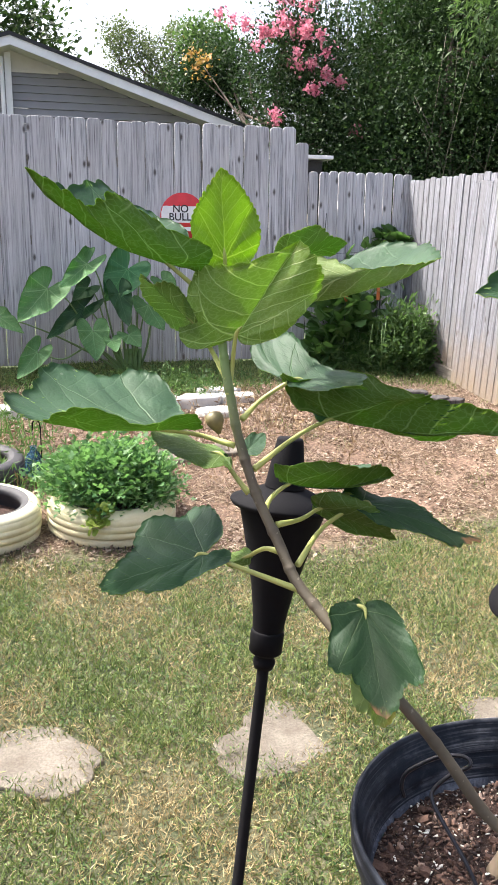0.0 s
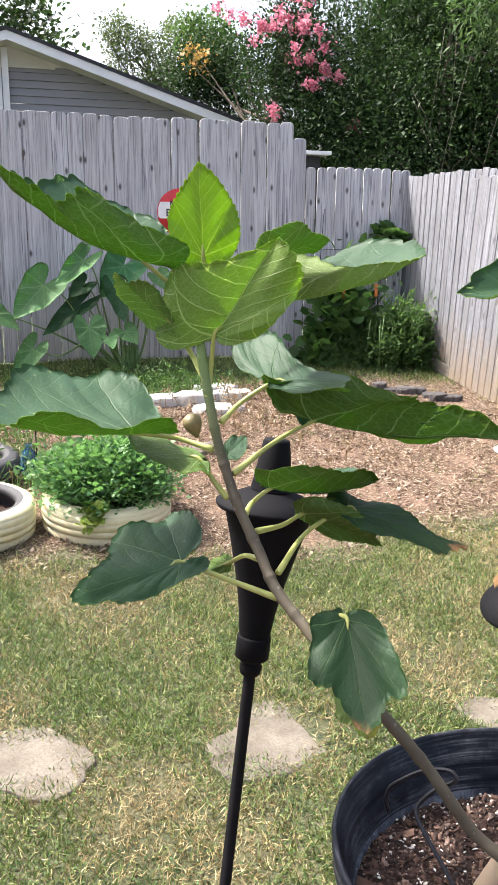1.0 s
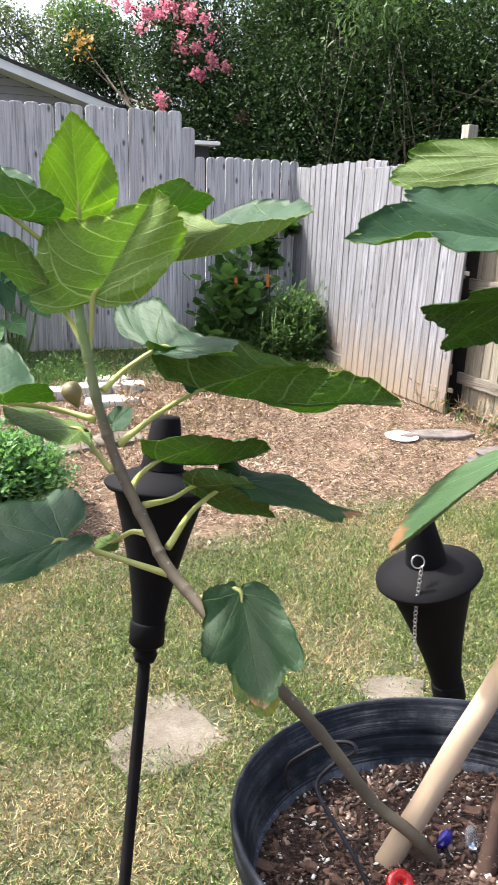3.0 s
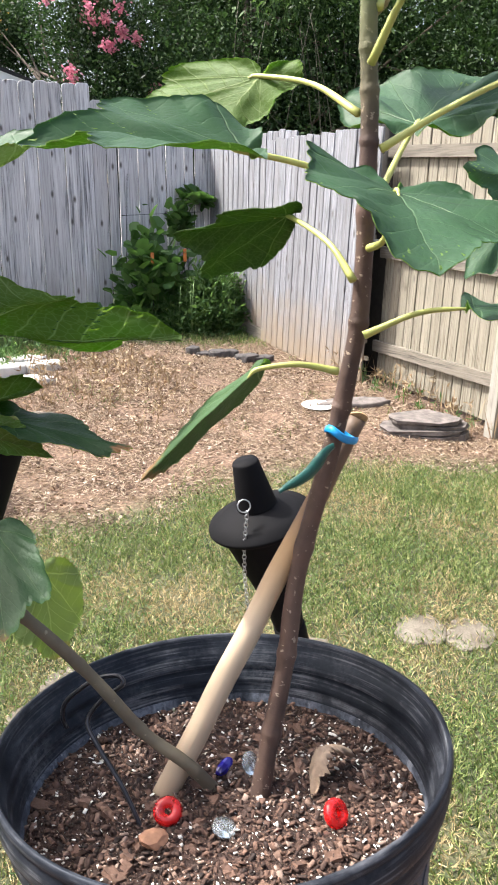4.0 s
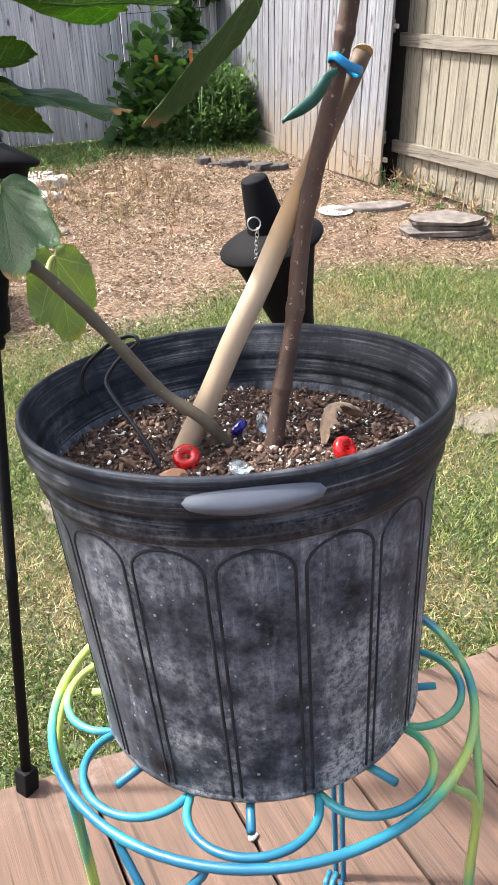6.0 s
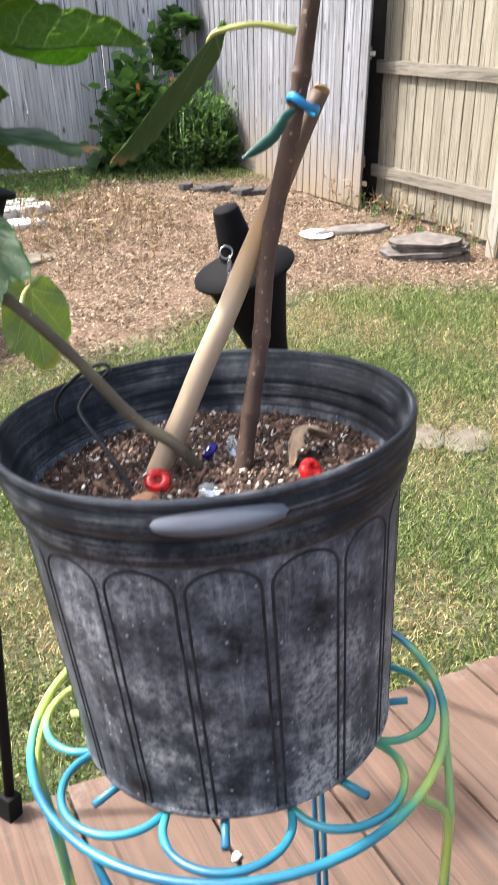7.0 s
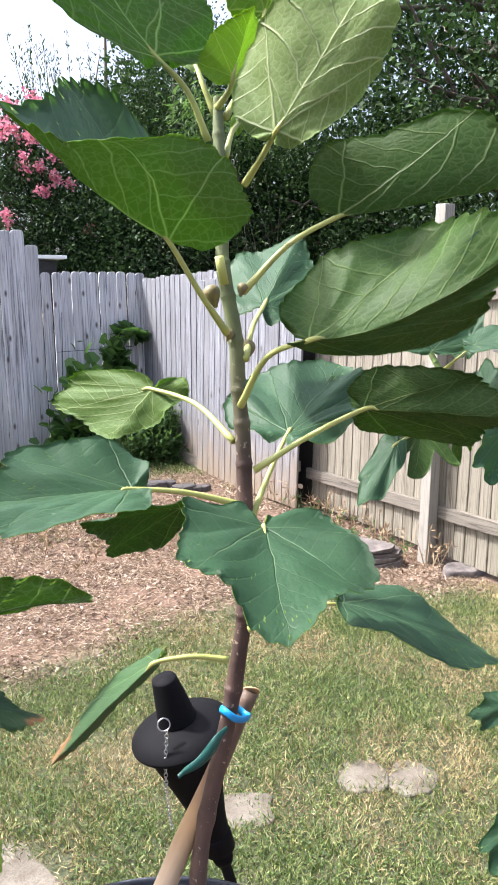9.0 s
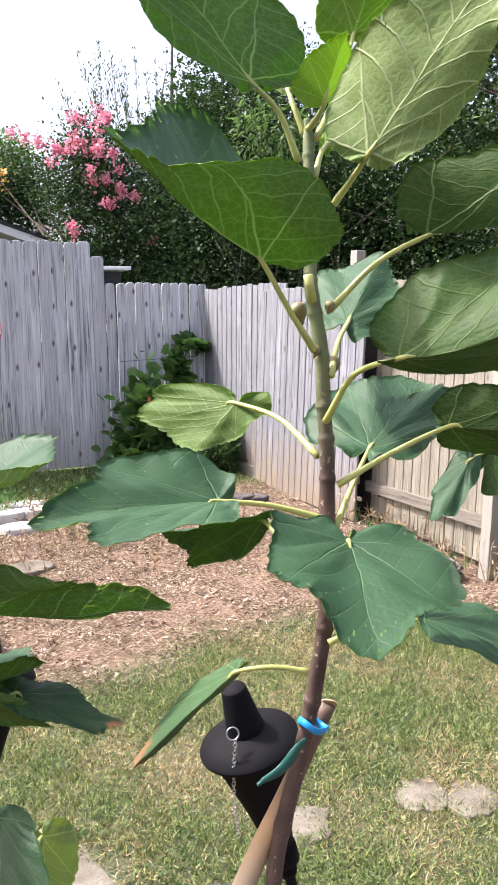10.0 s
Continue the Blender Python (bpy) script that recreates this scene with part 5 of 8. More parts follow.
shoot(fig, 'stem', [(1.148, 0.880, 1.385), (1.165, 0.888, 1.450), (1.185, 0.893, 1.530), (1.200, 0.897, 1.620), (1.226, 0.885, 1.740), (1.238, 0.879, 1.810), (1.246, 0.876, 1.870), (1.249, 0.877, 1.970), (1.249, 0.877, 2.024), (1.247, 0.879, 2.073), (1.245, 0.879, 2.121), (1.240, 0.883, 2.163), (1.240, 0.890, 2.195), (1.247, 0.898, 2.243), (1.250, 0.907, 2.291), (1.253, 0.913, 2.326), (1.254, 0.916, 2.342)], [0.0100, 0.0088, 0.0085, 0.0080, 0.0078, 0.0073, 0.0069, 0.0066, 0.0062, 0.0054, 0.0034], M_bark, [0.07, 0.13, 0.2, 0.28, 0.36, 0.42, 0.47, 0.52, 0.56, 0.62, 0.68, 0.74, 0.8, 0.9])
shoot(fig, 'branch', [(1.122, 0.912, 1.385), (1.090, 0.917, 1.430), (1.055, 0.941, 1.462), (1.010, 0.954, 1.530), (0.967, 0.962, 1.586), (0.935, 0.982, 1.619), (0.908, 1.025, 1.654), (0.885, 1.058, 1.685), (0.873, 1.081, 1.718), (0.858, 1.107, 1.758), (0.849, 1.123, 1.791), (0.841, 1.138, 1.828), (0.836, 1.150, 1.866), (0.832, 1.161, 1.901), (0.831, 1.170, 1.930), (0.831, 1.177, 1.957), (0.833, 1.182, 1.983)], [0.0068, 0.0061, 0.0058, 0.0058, 0.0057, 0.0056, 0.0054, 0.0051, 0.0048, 0.0046, 0.0032], M_shoot, [0.05, 0.13, 0.2, 0.27, 0.33, 0.4, 0.46, 0.52, 0.58, 0.64, 0.7, 0.76, 0.82])
fruit((0.816, 1.133, 1.841), 0.0100, (-0.35, -0.1, 1))
fruit((1.240, 0.911, 2.160), 0.0085, (-0.3, 0, 1))
fruit((1.263, 0.890, 2.108), 0.0085, (0.3, 0, 1))
fruit((1.249, 0.871, 2.164), 0.0050, (0.3, 0, 1))
fruit((1.235, 0.873, 2.123), 0.0045, (0.3,0,0.6))
cut = tube('pruned_stub', [(1.233, 0.875, 2.169), (1.226, 0.871, 2.193)], 0.0042, M_petiole, fig, 'pale pruned stub', seg=12)
fig2 = thing("fig_tree", (2.150, 0.800, 0.779), "second potted fig with deeply lobed leaves beside the deck", "fig tree")
fig_main, fig = fig, fig2
shoot(fig, 'stem', [(2.150, 0.800, 0.770), (2.040, 0.980, 1.150), (1.990, 1.070, 1.450), (1.965, 1.120, 1.680), (1.928, 1.170, 1.894), (1.884, 1.201, 1.975), (1.855, 1.239, 2.039), (1.841, 1.264, 2.093)], [0.011, 0.010, 0.009, 0.008, 0.006, 0.004], M_shoot, [0.2, 0.35, 0.5, 0.6, 0.7, 0.8, 0.9])
lf = fig_leaf(fig, (1.769, 1.235, 1.985), (1.625, 1.202, 1.996), (1.709, 1.211, 1.950), (1.761, 1.303, 2.030), seed=37, fine=False, lobe=0.8, mats=(LT, LB))
petiole(lf, [(1.855, 1.238, 2.034), (1.812, 1.236, 2.016), (1.770, 1.235, 1.985), (1.758, 1.233, 1.986)])
lf = fig_leaf(fig, (1.824, 1.228, 2.077), (1.825, 1.253, 2.139), (1.761, 1.282, 2.114), (1.884, 1.197, 2.109), seed=38, fine=False, lobe=0.6, mats=(LT, LB))
petiole(lf, [(1.842, 1.261, 2.084), (1.860, 1.220, 2.072), (1.824, 1.228, 2.077)])
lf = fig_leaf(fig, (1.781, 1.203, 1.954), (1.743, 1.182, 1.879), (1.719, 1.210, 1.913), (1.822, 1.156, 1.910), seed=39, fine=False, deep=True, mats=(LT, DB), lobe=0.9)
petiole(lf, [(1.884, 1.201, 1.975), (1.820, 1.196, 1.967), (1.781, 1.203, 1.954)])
lf = fig_leaf(fig, (1.860, 1.203, 1.974), (1.854, 1.200, 1.882), (1.838, 1.223, 1.923), (1.886, 1.195, 1.921), seed=40, fine=False, lobe=0.9, deep=True)
petiole(lf, [(1.884, 1.201, 1.975), (1.872, 1.202, 1.981), (1.860, 1.203, 1.975), (1.859, 1.203, 1.962)])
lf = fig_leaf(fig, (1.728, 1.206, 1.934), (1.628, 1.178, 1.854), (1.690, 1.174, 1.877), (1.692, 1.232, 1.912), seed=41, fine=False, lobe=0.3)
petiole(lf, [(1.882, 1.203, 1.977), (1.812, 1.203, 1.961), (1.729, 1.207, 1.934), (1.719, 1.204, 1.926)])
lf = fig_leaf(fig, (1.917, 1.158, 1.938), (1.866, 1.138, 1.858), (1.925, 1.133, 1.875), (1.839, 1.146, 1.909), seed=42, fine=False, lobe=0.8)
petiole(lf, [(1.924, 1.174, 1.902), (1.920, 1.167, 1.926), (1.917, 1.158, 1.939), (1.911, 1.156, 1.928)])
lf = fig_leaf(fig, (1.901, 1.188, 2.001), (1.919, 1.143, 2.043), (1.926, 1.215, 2.054), (1.906, 1.134, 1.992), seed=43, fine=False, lobe=0.8)
petiole(lf, [(1.886, 1.197, 1.966), (1.893, 1.193, 1.989), (1.900, 1.189, 2.000), (1.904, 1.180, 2.009)])
lf = fig_leaf(fig, (1.845, 1.063, 1.517), (1.723, 1.045, 1.540), (1.766, 1.035, 1.511), (1.817, 1.086, 1.539), seed=44, fine=False, lobe=0.7)
petiole(lf, [(1.973, 1.097, 1.571), (1.905, 1.075, 1.552), (1.846, 1.063, 1.517), (1.833, 1.061, 1.519)])
lf = fig_leaf(fig, (1.828, 1.021, 1.358), (1.728, 0.992, 1.310), (1.788, 0.982, 1.313), (1.738, 1.023, 1.350), seed=45, fine=False, lobe=0.7)
petiole(lf, [(2.004, 1.045, 1.368), (1.900, 1.035, 1.374), (1.829, 1.022, 1.359), (1.818, 1.018, 1.353)])
lf = fig_leaf(fig, (1.905, 1.233, 2.070), (1.950, 1.270, 2.171), (1.906, 1.287, 2.133), (1.956, 1.238, 2.130), seed=46, fine=False, lobe=0.4)
petiole(lf, [(1.841, 1.264, 2.093), (1.905, 1.233, 2.070)])
lf = fig_leaf(fig, (1.857, 1.167, 2.086), (1.926, 1.061, 2.098), (1.925, 1.154, 2.116), (1.866, 1.100, 2.078), seed=47, fine=False, lobe=0.4, mats=(LT, LB))
petiole(lf, [(1.855, 1.239, 2.039), (1.857, 1.167, 2.086)])
fig = fig_main
BOWL_AT = (2.414, 1.499, 2.046)
FIG2_AT = (2.150, 0.800, 0.780)
STAKE = ((1.070, 0.934, 1.385), (1.263, 0.899, 1.760))

# ---- stake, tie, soil and small things in the pot ----
m, nt, b = mat("peeled_stick", 0.6)
v = coord(nt, "Object", (1, 1, 1))
gz = nt.nodes.new("ShaderNodeSeparateXYZ")
nt.links.new(v, gz.inputs[0])
n1 = tex_noise(nt, coord(nt, "Object", (60, 60, 4)), 1.0, 5)
n2 = tex_noise(nt, v, 9.0, 3)
zz = math_n(nt, "ADD", gz.outputs[2], math_n(nt, "MULTIPLY", math_n(nt, "SUBTRACT", n2, 0.5), 0.12))
c = ramp(nt, zz, [(0.0, (0.45, 0.35, 0.24)), (0.20, (0.57, 0.45, 0.32)), (0.275, (0.46, 0.28, 0.13)), (0.325, (0.22, 0.125, 0.068)), (0.37, (0.095, 0.058, 0.04))])
c = mix(nt, math_n(nt, "MULTIPLY", n1, 0.4), c, (0.20, 0.135, 0.08))
nt.links.new(c, b.inputs["Base Color"])
bump(nt, b, n1, 0.25, 0.002)
M_stick = m
S0, S1 = Vector(STAKE[0]), Vector(STAKE[1])
stake = new("wooden_stake")
sq = (S1 - S0).normalized().to_track_quat("Z", "Y").to_matrix().to_4x4()
stake.matrix_world = Matrix.Translation(S0) @ sq
tagged(stake, "peeled pale wooden stick pushed into the potting soil", "stake")
SL_ = (S1 - S0).length
vv, ff = tube_data([Vector((0.0004 * math.sin(k * 0.6), 0.0004 * math.cos(k * 0.5), SL_ * k / 40)) for k in range(41)], [0.0125, 0.012, 0.0118, 0.0112, 0.0098, 0.0085], 20)
mesh_obj("stick", vv, ff, M_stick, stake, "", True)
mesh_obj("cut_end", *tube_data([Vector((0, 0, SL_)), Vector((0.001, 0, SL_ + 0.0012))], [0.0095, 0.0088], 14), simple("cut_wood", (0.55, 0.38, 0.2), 0.7, 0, 0.3, 300), stake, "fresh cut end")

M_blue_tie = simple("bright_blue_ribbon", (0.01, 0.24, 0.55), 0.45, 0, 0.2, 40, 0.1, 120)
M_teal_tie = simple("dark_green_ribbon", (0.002, 0.058, 0.046), 0.5, 0, 0.25, 40, 0.15, 120)
tie = thing("plant_tie", (1.228, 0.880, 1.752), "bright blue ribbon tied round stem and stake, dark green tail", "plant tie")
tc = Vector((1.234, 0.882, 1.752))
ax = (S1 - S0).normalized()
e1 = Vector((1, 0.3, 0)).cross(ax).normalized()
e2 = ax.cross(e1)
bv, bf = [], []
for k in range(40):                          # a flat band, wound round both
    a = 2 * math.pi * k / 40
    c0 = e1 * math.cos(a) * 0.0132 + e2 * math.sin(a) * 0.0180
    for out, up_ in ((1.0, -0.0038), (1.07, -0.0022), (1.08, 0.0016), (1.0, 0.0036), (0.95, 0.0034), (0.94, -0.0036)):
        bv.append(tc + c0 * out + ax * (up_ + 0.0010 * math.sin(3 * a)))
for k in range(40):
    for j in range(6):
        bf.append((k * 6 + j, ((k + 1) % 40) * 6 + j, ((k + 1) % 40) * 6 + (j + 1) % 6, k * 6 + (j + 1) % 6))
mesh_obj("band", bv, bf, M_blue_tie, tie, "", True)
tl = catmull([(1.214, 0.862, 1.749), (1.201, 0.860, 1.742), (1.190, 0.862, 1.728), (1.176, 0.866, 1.719), (1.164, 0.870, 1.712)], 8)
wv = []
for i, p in enumerate(tl):
    w = 0.0040 * (0.5 + 0.9 * math.sin(math.pi * min(1, i / len(tl) * 1.1)) ** 0.7)
    t = (tl[min(i + 1, len(tl) - 1)] - tl[max(i - 1, 0)]).normalized()
    s = t.cross(Vector((0.4, 0.85, 0.3))).normalized()
    for q, o in ((-1, 0.001), (0, -0.002), (1, 0.001)):
        wv.append(p + s * w * q + Vector((0.4, 0.85, 0.3)) * (o + 0.0006 * math.sin(i * 0.5)))
for p in [Vector(q) for q in wv]:
    wv.append(p + Vector((0.4, 0.85, 0.3)) * 0.0014)
nn_ = len(tl) * 3
wf = []
for i in range(len(tl) - 1):
    for j in (0, 1):
        a0 = i * 3 + j
        wf += [(a0, a0 + 1, a0 + 4, a0 + 3), (nn_ + a0 + 3, nn_ + a0 + 4, nn_ + a0 + 1, nn_ + a0)]
    wf += [(i * 3, i * 3 + 3, nn_ + i * 3 + 3, nn_ + i * 3), (i * 3 + 2, nn_ + i * 3 + 2, nn_ + i * 3 + 5, i * 3 + 5)]
mesh_obj("tail", wv, wf, M_teal_tie, tie, "dark green ribbon end", True)

# soil
m, nt, b = mat("potting_mix", 0.95)
v = coord(nt)
n1, n2 = tex_noise(nt, v, 60, 6, 0.7), tex_noise(nt, v, 240, 4, 0.7)
c = ramp(nt, n1, [(0.3, (0.014, 0.007, 0.005)), (0.55, (0.055, 0.028, 0.019)), (0.75, (0.13, 0.072, 0.05))])
c = mix(nt, math_n(nt, "MULTIPLY", math_n(nt, "GREATER_THAN", n2, 0.63), 0.5), c, (0.24, 0.15, 0.10))
nt.links.new(c, b.inputs["Base Color"])
bump(nt, b, math_n(nt, "ADD", n1, n2), 0.9, 0.006)
M_soil = m
SZ = PH - 0.076
soil = new("potting_soil")
soil.matrix_world = pot.matrix_world @ Matrix.Translation((0, 0, SZ))
tagged(soil, "dark bark potting mix flecked with white perlite", "soil")


def soil_h(x, y):
    return 0.006 * noise.noise((x * 14, y * 14, 3.1)) + 0.004 * noise.noise((x * 45, y * 45, 1.7)) - 0.010 * max(0, math.hypot(x, y) / 0.19 - 0.7) ** 1.5


vs, fs = [(0, 0, soil_h(0, 0))], []
NR, NA = 40, 110
for i in range(1, NR + 1):
    for k in range(NA):
        a = 2 * math.pi * k / NA
        r = 0.194 * i / NR
        x, y = r * math.cos(a), r * math.sin(a)
        vs.append((x, y, soil_h(x, y)))
for k in range(NA):
    fs.append((0, 1 + k, 1 + (k + 1) % NA))
for i in range(NR - 1):
    for k in range(NA):
        a0, a1 = 1 + i * NA + k, 1 + i * NA + (k + 1) % NA
        fs.append((a0, a0 + NA, a1 + NA, a1))
mesh_obj("soil_surface", vs, fs, M_soil, soil, "", True)
m, nt, b = mat("bark_chips", 0.85)
r = rand_island(nt)
n1 = tex_noise(nt, coord(nt), 120, 4)
c = ramp(nt, r, [(0.0, (0.016, 0.009, 0.007)), (0.45, (0.070, 0.036, 0.025)), (0.85, (0.165, 0.092, 0.063)), (1.0, (0.33, 0.24, 0.19))])
nt.links.new(mix(nt, math_n(nt, "MULTIPLY", n1, 0.4), c, (0.03, 0.018, 0.012)), b.inputs["Base Color"])
bump(nt, b, n1, 0.5, 0.002)
M_chip = m
m, nt, b = mat("perlite", 0.9)
nt.links.new(ramp(nt, rand_island(nt), [(0, (0.5, 0.46, 0.4)), (1, (0.85, 0.84, 0.8))]), b.inputs["Base Color"])
M_perl = m
CHIP = ([(-1, -0.6, -0.25), (0.9, -0.7, -0.3), (1.1, 0.5, -0.2), (-0.8, 0.7, -0.3), (-0.85, -0.45, 0.3), (0.7, -0.55, 0.38), (0.85, 0.4, 0.28), (-0.7, 0.55, 0.36)],
        [(0, 3, 2, 1), (4, 5, 6, 7), (0, 1, 5, 4), (1, 2, 6, 5), (2, 3, 7, 6), (3, 0, 4, 7)])
rng = np.random.RandomState(5)


def scatter_soil(n, smin, smax, lift, flat):
    r, a = 0.189 * np.sqrt(rng.uniform(0, 1, n)), rng.uniform(0, 2 * np.pi, n)
    x, y = r * np.cos(a), r * np.sin(a)
    z = np.array([soil_h(p, q) for p, q in zip(x, y)])
    s = smin * (smax / smin) ** (rng.uniform(0, 1, n) ** 2.2)
    d = np.stack([np.cos(a * 7), np.sin(a * 7), rng.uniform(-flat, flat, n)], -1)
    A, S, N = frames(d, rng, 0.9)
    k1, k2, k3 = rng.uniform(0.7, 1.25, n), rng.uniform(0.6, 1.1, n), rng.uniform(0.4, 0.95, n)
    return np.stack([x, y, z + s * lift], -1), A * (s * k1)[:, None], S * (s * k2)[:, None], N * (s * k3)[:, None]


cluster("bark_mulch", *scatter_soil(13500, 0.0008, 0.0052, 0.35, 1.2), CHIP, M_chip, soil, "broken bark chips", "stuff")
cluster("perlite", *scatter_soil(1500, 0.0007, 0.0030, 0.9, 0.9), CHIP, M_perl, soil, "white perlite grains", "stuff")
chip_meshes = []
for k in range(5):
    bm = bmesh.new()
    bmesh.ops.create_cube(bm, size=1)
    bmesh.ops.subdivide_edges(bm, edges=bm.edges[:], cuts=1)
    for vtx in bm.verts:
        vtx.co = Vector((vtx.co.x * 2.2, vtx.co.y * 1.3, vtx.co.z * 0.6)) + Vector([random.uniform(-0.16, 0.16) for _ in range(3)])
    me = bpy.data.meshes.new("bark_chip")
    bm.to_mesh(me)
    bm.free()
    me.materials.append(M_chip)
    chip_meshes.append(me)
for k in range(90):
    r, a = 0.183 * math.sqrt(random.random()), random.uniform(0, 6.28)
    s = random.uniform(0.0032, 0.0085)
    ob = new("bark_chip", chip_meshes[k % 5])
    ob.parent = soil
    ob.matrix_basis = pose(r * math.cos(a), r * math.sin(a), soil_h(r * math.cos(a), r * math.sin(a)) + s * 0.15, random.uniform(-25, 25), random.uniform(-25, 25), random.uniform(0, 360)) @ Matrix.Scale(s, 4)


def glass(name, col, rough=0.08):
    m, nt, b = mat(name, rough)
    b.inputs["Base Color"].default_value = (*col, 1)
    b.inputs["Transmission Weight"].default_value = 0.92
    b.inputs["IOR"].default_value = 1.46
    return m


M_redglass = simple("red_bead", (0.90, 0.03, 0.03), 0.05, 0, 0.15, 60, 0.0)
M_redglass.node_tree.nodes["Principled BSDF"].inputs["Transmission Weight"].default_value = 0.65
M_clearglass = glass("clear_glass", (0.85, 0.92, 0.95))
M_blueglass = simple("cobalt_glass", (0.015, 0.012, 0.16), 0.1, 0, 0.3, 60, 0.0)
for at, rot in (((1.058, 0.889, 1.4085), (35, -15, 0)), ((1.188, 0.803, 1.4205), (50, 30, 0))):
    bd = new("glass_bead")
    bd.matrix_world = pose(*at, *rot)
    tagged(bd, "shiny red glass bead with a hole, lying on the soil", "bead", "red beads in the pot")
    torus("bead", 0.0082, 0.0056, M_redglass, bd, 32)
for at, rot, nm, mt in (((1.098, 0.851, 1.4035), (12, 10, 0), "clear flat glass gem lying on the soil", M_clearglass), ((1.156, 0.912, 1.4115), (62, 0, 35), "clear flat glass gem half buried in soil", M_clearglass)):
    g = lathe("glass_gem", [(0.0, -0.004), (0.008, -0.0036), (0.0115, -0.001), (0.011, 0.002), (0.006, 0.0048), (0.0, 0.0055)], mt, None, seg=28)
    g.matrix_world = pose(*at, *rot)
    tagged(g, nm, "glass gem")
bm = bmesh.new()
bmesh.ops.create_icosphere(bm, subdivisions=2, radius=1)
for vtx in bm.verts:
    vtx.co = Vector((vtx.co.x * 0.012, vtx.co.y * 0.006, vtx.co.z * 0.006)) * (1 + 0.35 * noise.noise(vtx.co * 2.3))
g = part("glass_gem", bm, M_blueglass, None)
g.matrix_world = pose(1.133, 0.925, 1.4065, 10, -15, 25)
tagged(g, "cobalt blue glass nugget on the soil", "glass gem")
bm = bmesh.new()
bmesh.ops.create_icosphere(bm, subdivisions=2, radius=1)
for vtx in bm.verts:
    vtx.co = Vector((vtx.co.x * 0.016, vtx.co.y * 0.011, vtx.co.z * 0.006)) * (1 + 0.4 * noise.noise(vtx.co * 1.7 + Vector((3, 1, 0))))
g = part("pebble", bm, simple("orange_pebble", (0.33, 0.17, 0.10), 0.8, 0, 0.25, 90, 0.2), None)
g.matrix_world = pose(1.036, 0.868, 1.4035, 8, 10, 20)
tagged(g, "flat orange-brown pebble on the soil", "pebble")
bm = bmesh.new()
bmesh.ops.create_icosphere(bm, subdivisions=2, radius=1)
for vtx in bm.verts:
    vtx.co = Vector((vtx.co.x * 0.011, vtx.co.y * 0.008, vtx.co.z * 0.006)) * (1 + 0.4 * noise.noise(vtx.co * 1.9))
g = part("pebble", bm, simple("white_pebble", (0.7, 0.69, 0.66), 0.7, 0, 0.15, 90, 0.2), None)
g.matrix_world = pose(1.199, 1.106, 0.505, 0, 0, 30)
tagged(g, "small white pebble lying on the deck boards", "pebble")
# wire hook
M_wire = simple("black_wire", (0.035, 0.035, 0.04), 0.35, 0.6, 0.2, 60)
wire = thing("wire_hook", (1.031, 0.893, 1.39), "black bent wire hook looped over the branch", "wire hook")
tube("wire", [(1.036, 0.889, 1.385), (1.026, 0.918, 1.423), (1.012, 0.952, 1.455), (1.008, 0.966, 1.468), (1.012, 0.970, 1.478), (1.026, 0.964, 1.496), (1.041, 0.954, 1.511), (1.038, 0.962, 1.517), (1.022, 0.982, 1.506), (1.004, 0.998, 1.486), (0.996, 1.006, 1.472), (0.993, 1.006, 1.458), (0.996, 1.004, 1.446)], 0.0023, M_wire, wire, seg=8)
# dead leaf: arched, with a torn lower edge
rgd = random.Random(12)
vs, fs = [], []
NX, NY = 26, 9
for i in range(NX):
    x = -1 + 2 * i / (NX - 1)
    torn = 0.75 + 0.25 * math.sin(i * 2.1) * math.cos(i * 0.9) + rgd.uniform(-0.12, 0.12)
    for j in range(NY):
        y = -1 + 2 * j / (NY - 1)
        wdt = max(0.05, 1 - abs(x) ** 2.6) ** 0.5 * (torn if y < 0 else 0.9)
        vs.append((0.034 * x + 0.002 * math.sin(j), 0.015 * y * wdt, 0.030 * (1 - abs(x) ** 1.8) - 0.009 * (y * wdt) ** 2 + 0.0025 * math.sin(x * 7 + y * 5)))
for i in range(NX - 1):
    for j in range(NY - 1):
        fs.append((i * NY + j, (i + 1) * NY + j, (i + 1) * NY + j + 1, i * NY + j + 1))
dl = mesh_obj("dead_leaf", vs, fs, simple("dry_leaf", (0.31, 0.225, 0.155), 0.85, 0, 0.4, 70, 0.4, 120), None, "", True)
thick = dl.modifiers.new("thickness", "SOLIDIFY")
thick.thickness = 0.0008
dl.matrix_world = pose(1.226, 0.866, 1.404, -24, -6, 22)
tagged(dl, "curled dry brown leaf lying on the soil", "dead leaf")

# ring and chain on the leaning torch
chain_at = Vector((1.351, 1.315, 1.519))
inv = t2.matrix_world.inverted()
rg_ = torus("ring", 0.0095, 0.0011, M_steel, t2, 28)
rg_.matrix_basis = inv @ look(tuple(chain_at), (0.85, 0.2, 1.95))
for k in range(26):
    p = chain_at + Vector((-0.006 * math.sin(k * 0.12), -0.010 - 0.0002 * k, -0.008 - 0.0062 * k))
    lk = torus("chain_link", 0.0030, 0.0007, M_steel, t2, 12)
    lk.matrix_basis = inv @ Matrix.Translation(p) @ pose(0, 0, 0, 0, 90, 90 * (k % 2)) @ Matrix.Diagonal((1.35, 1, 1, 1))

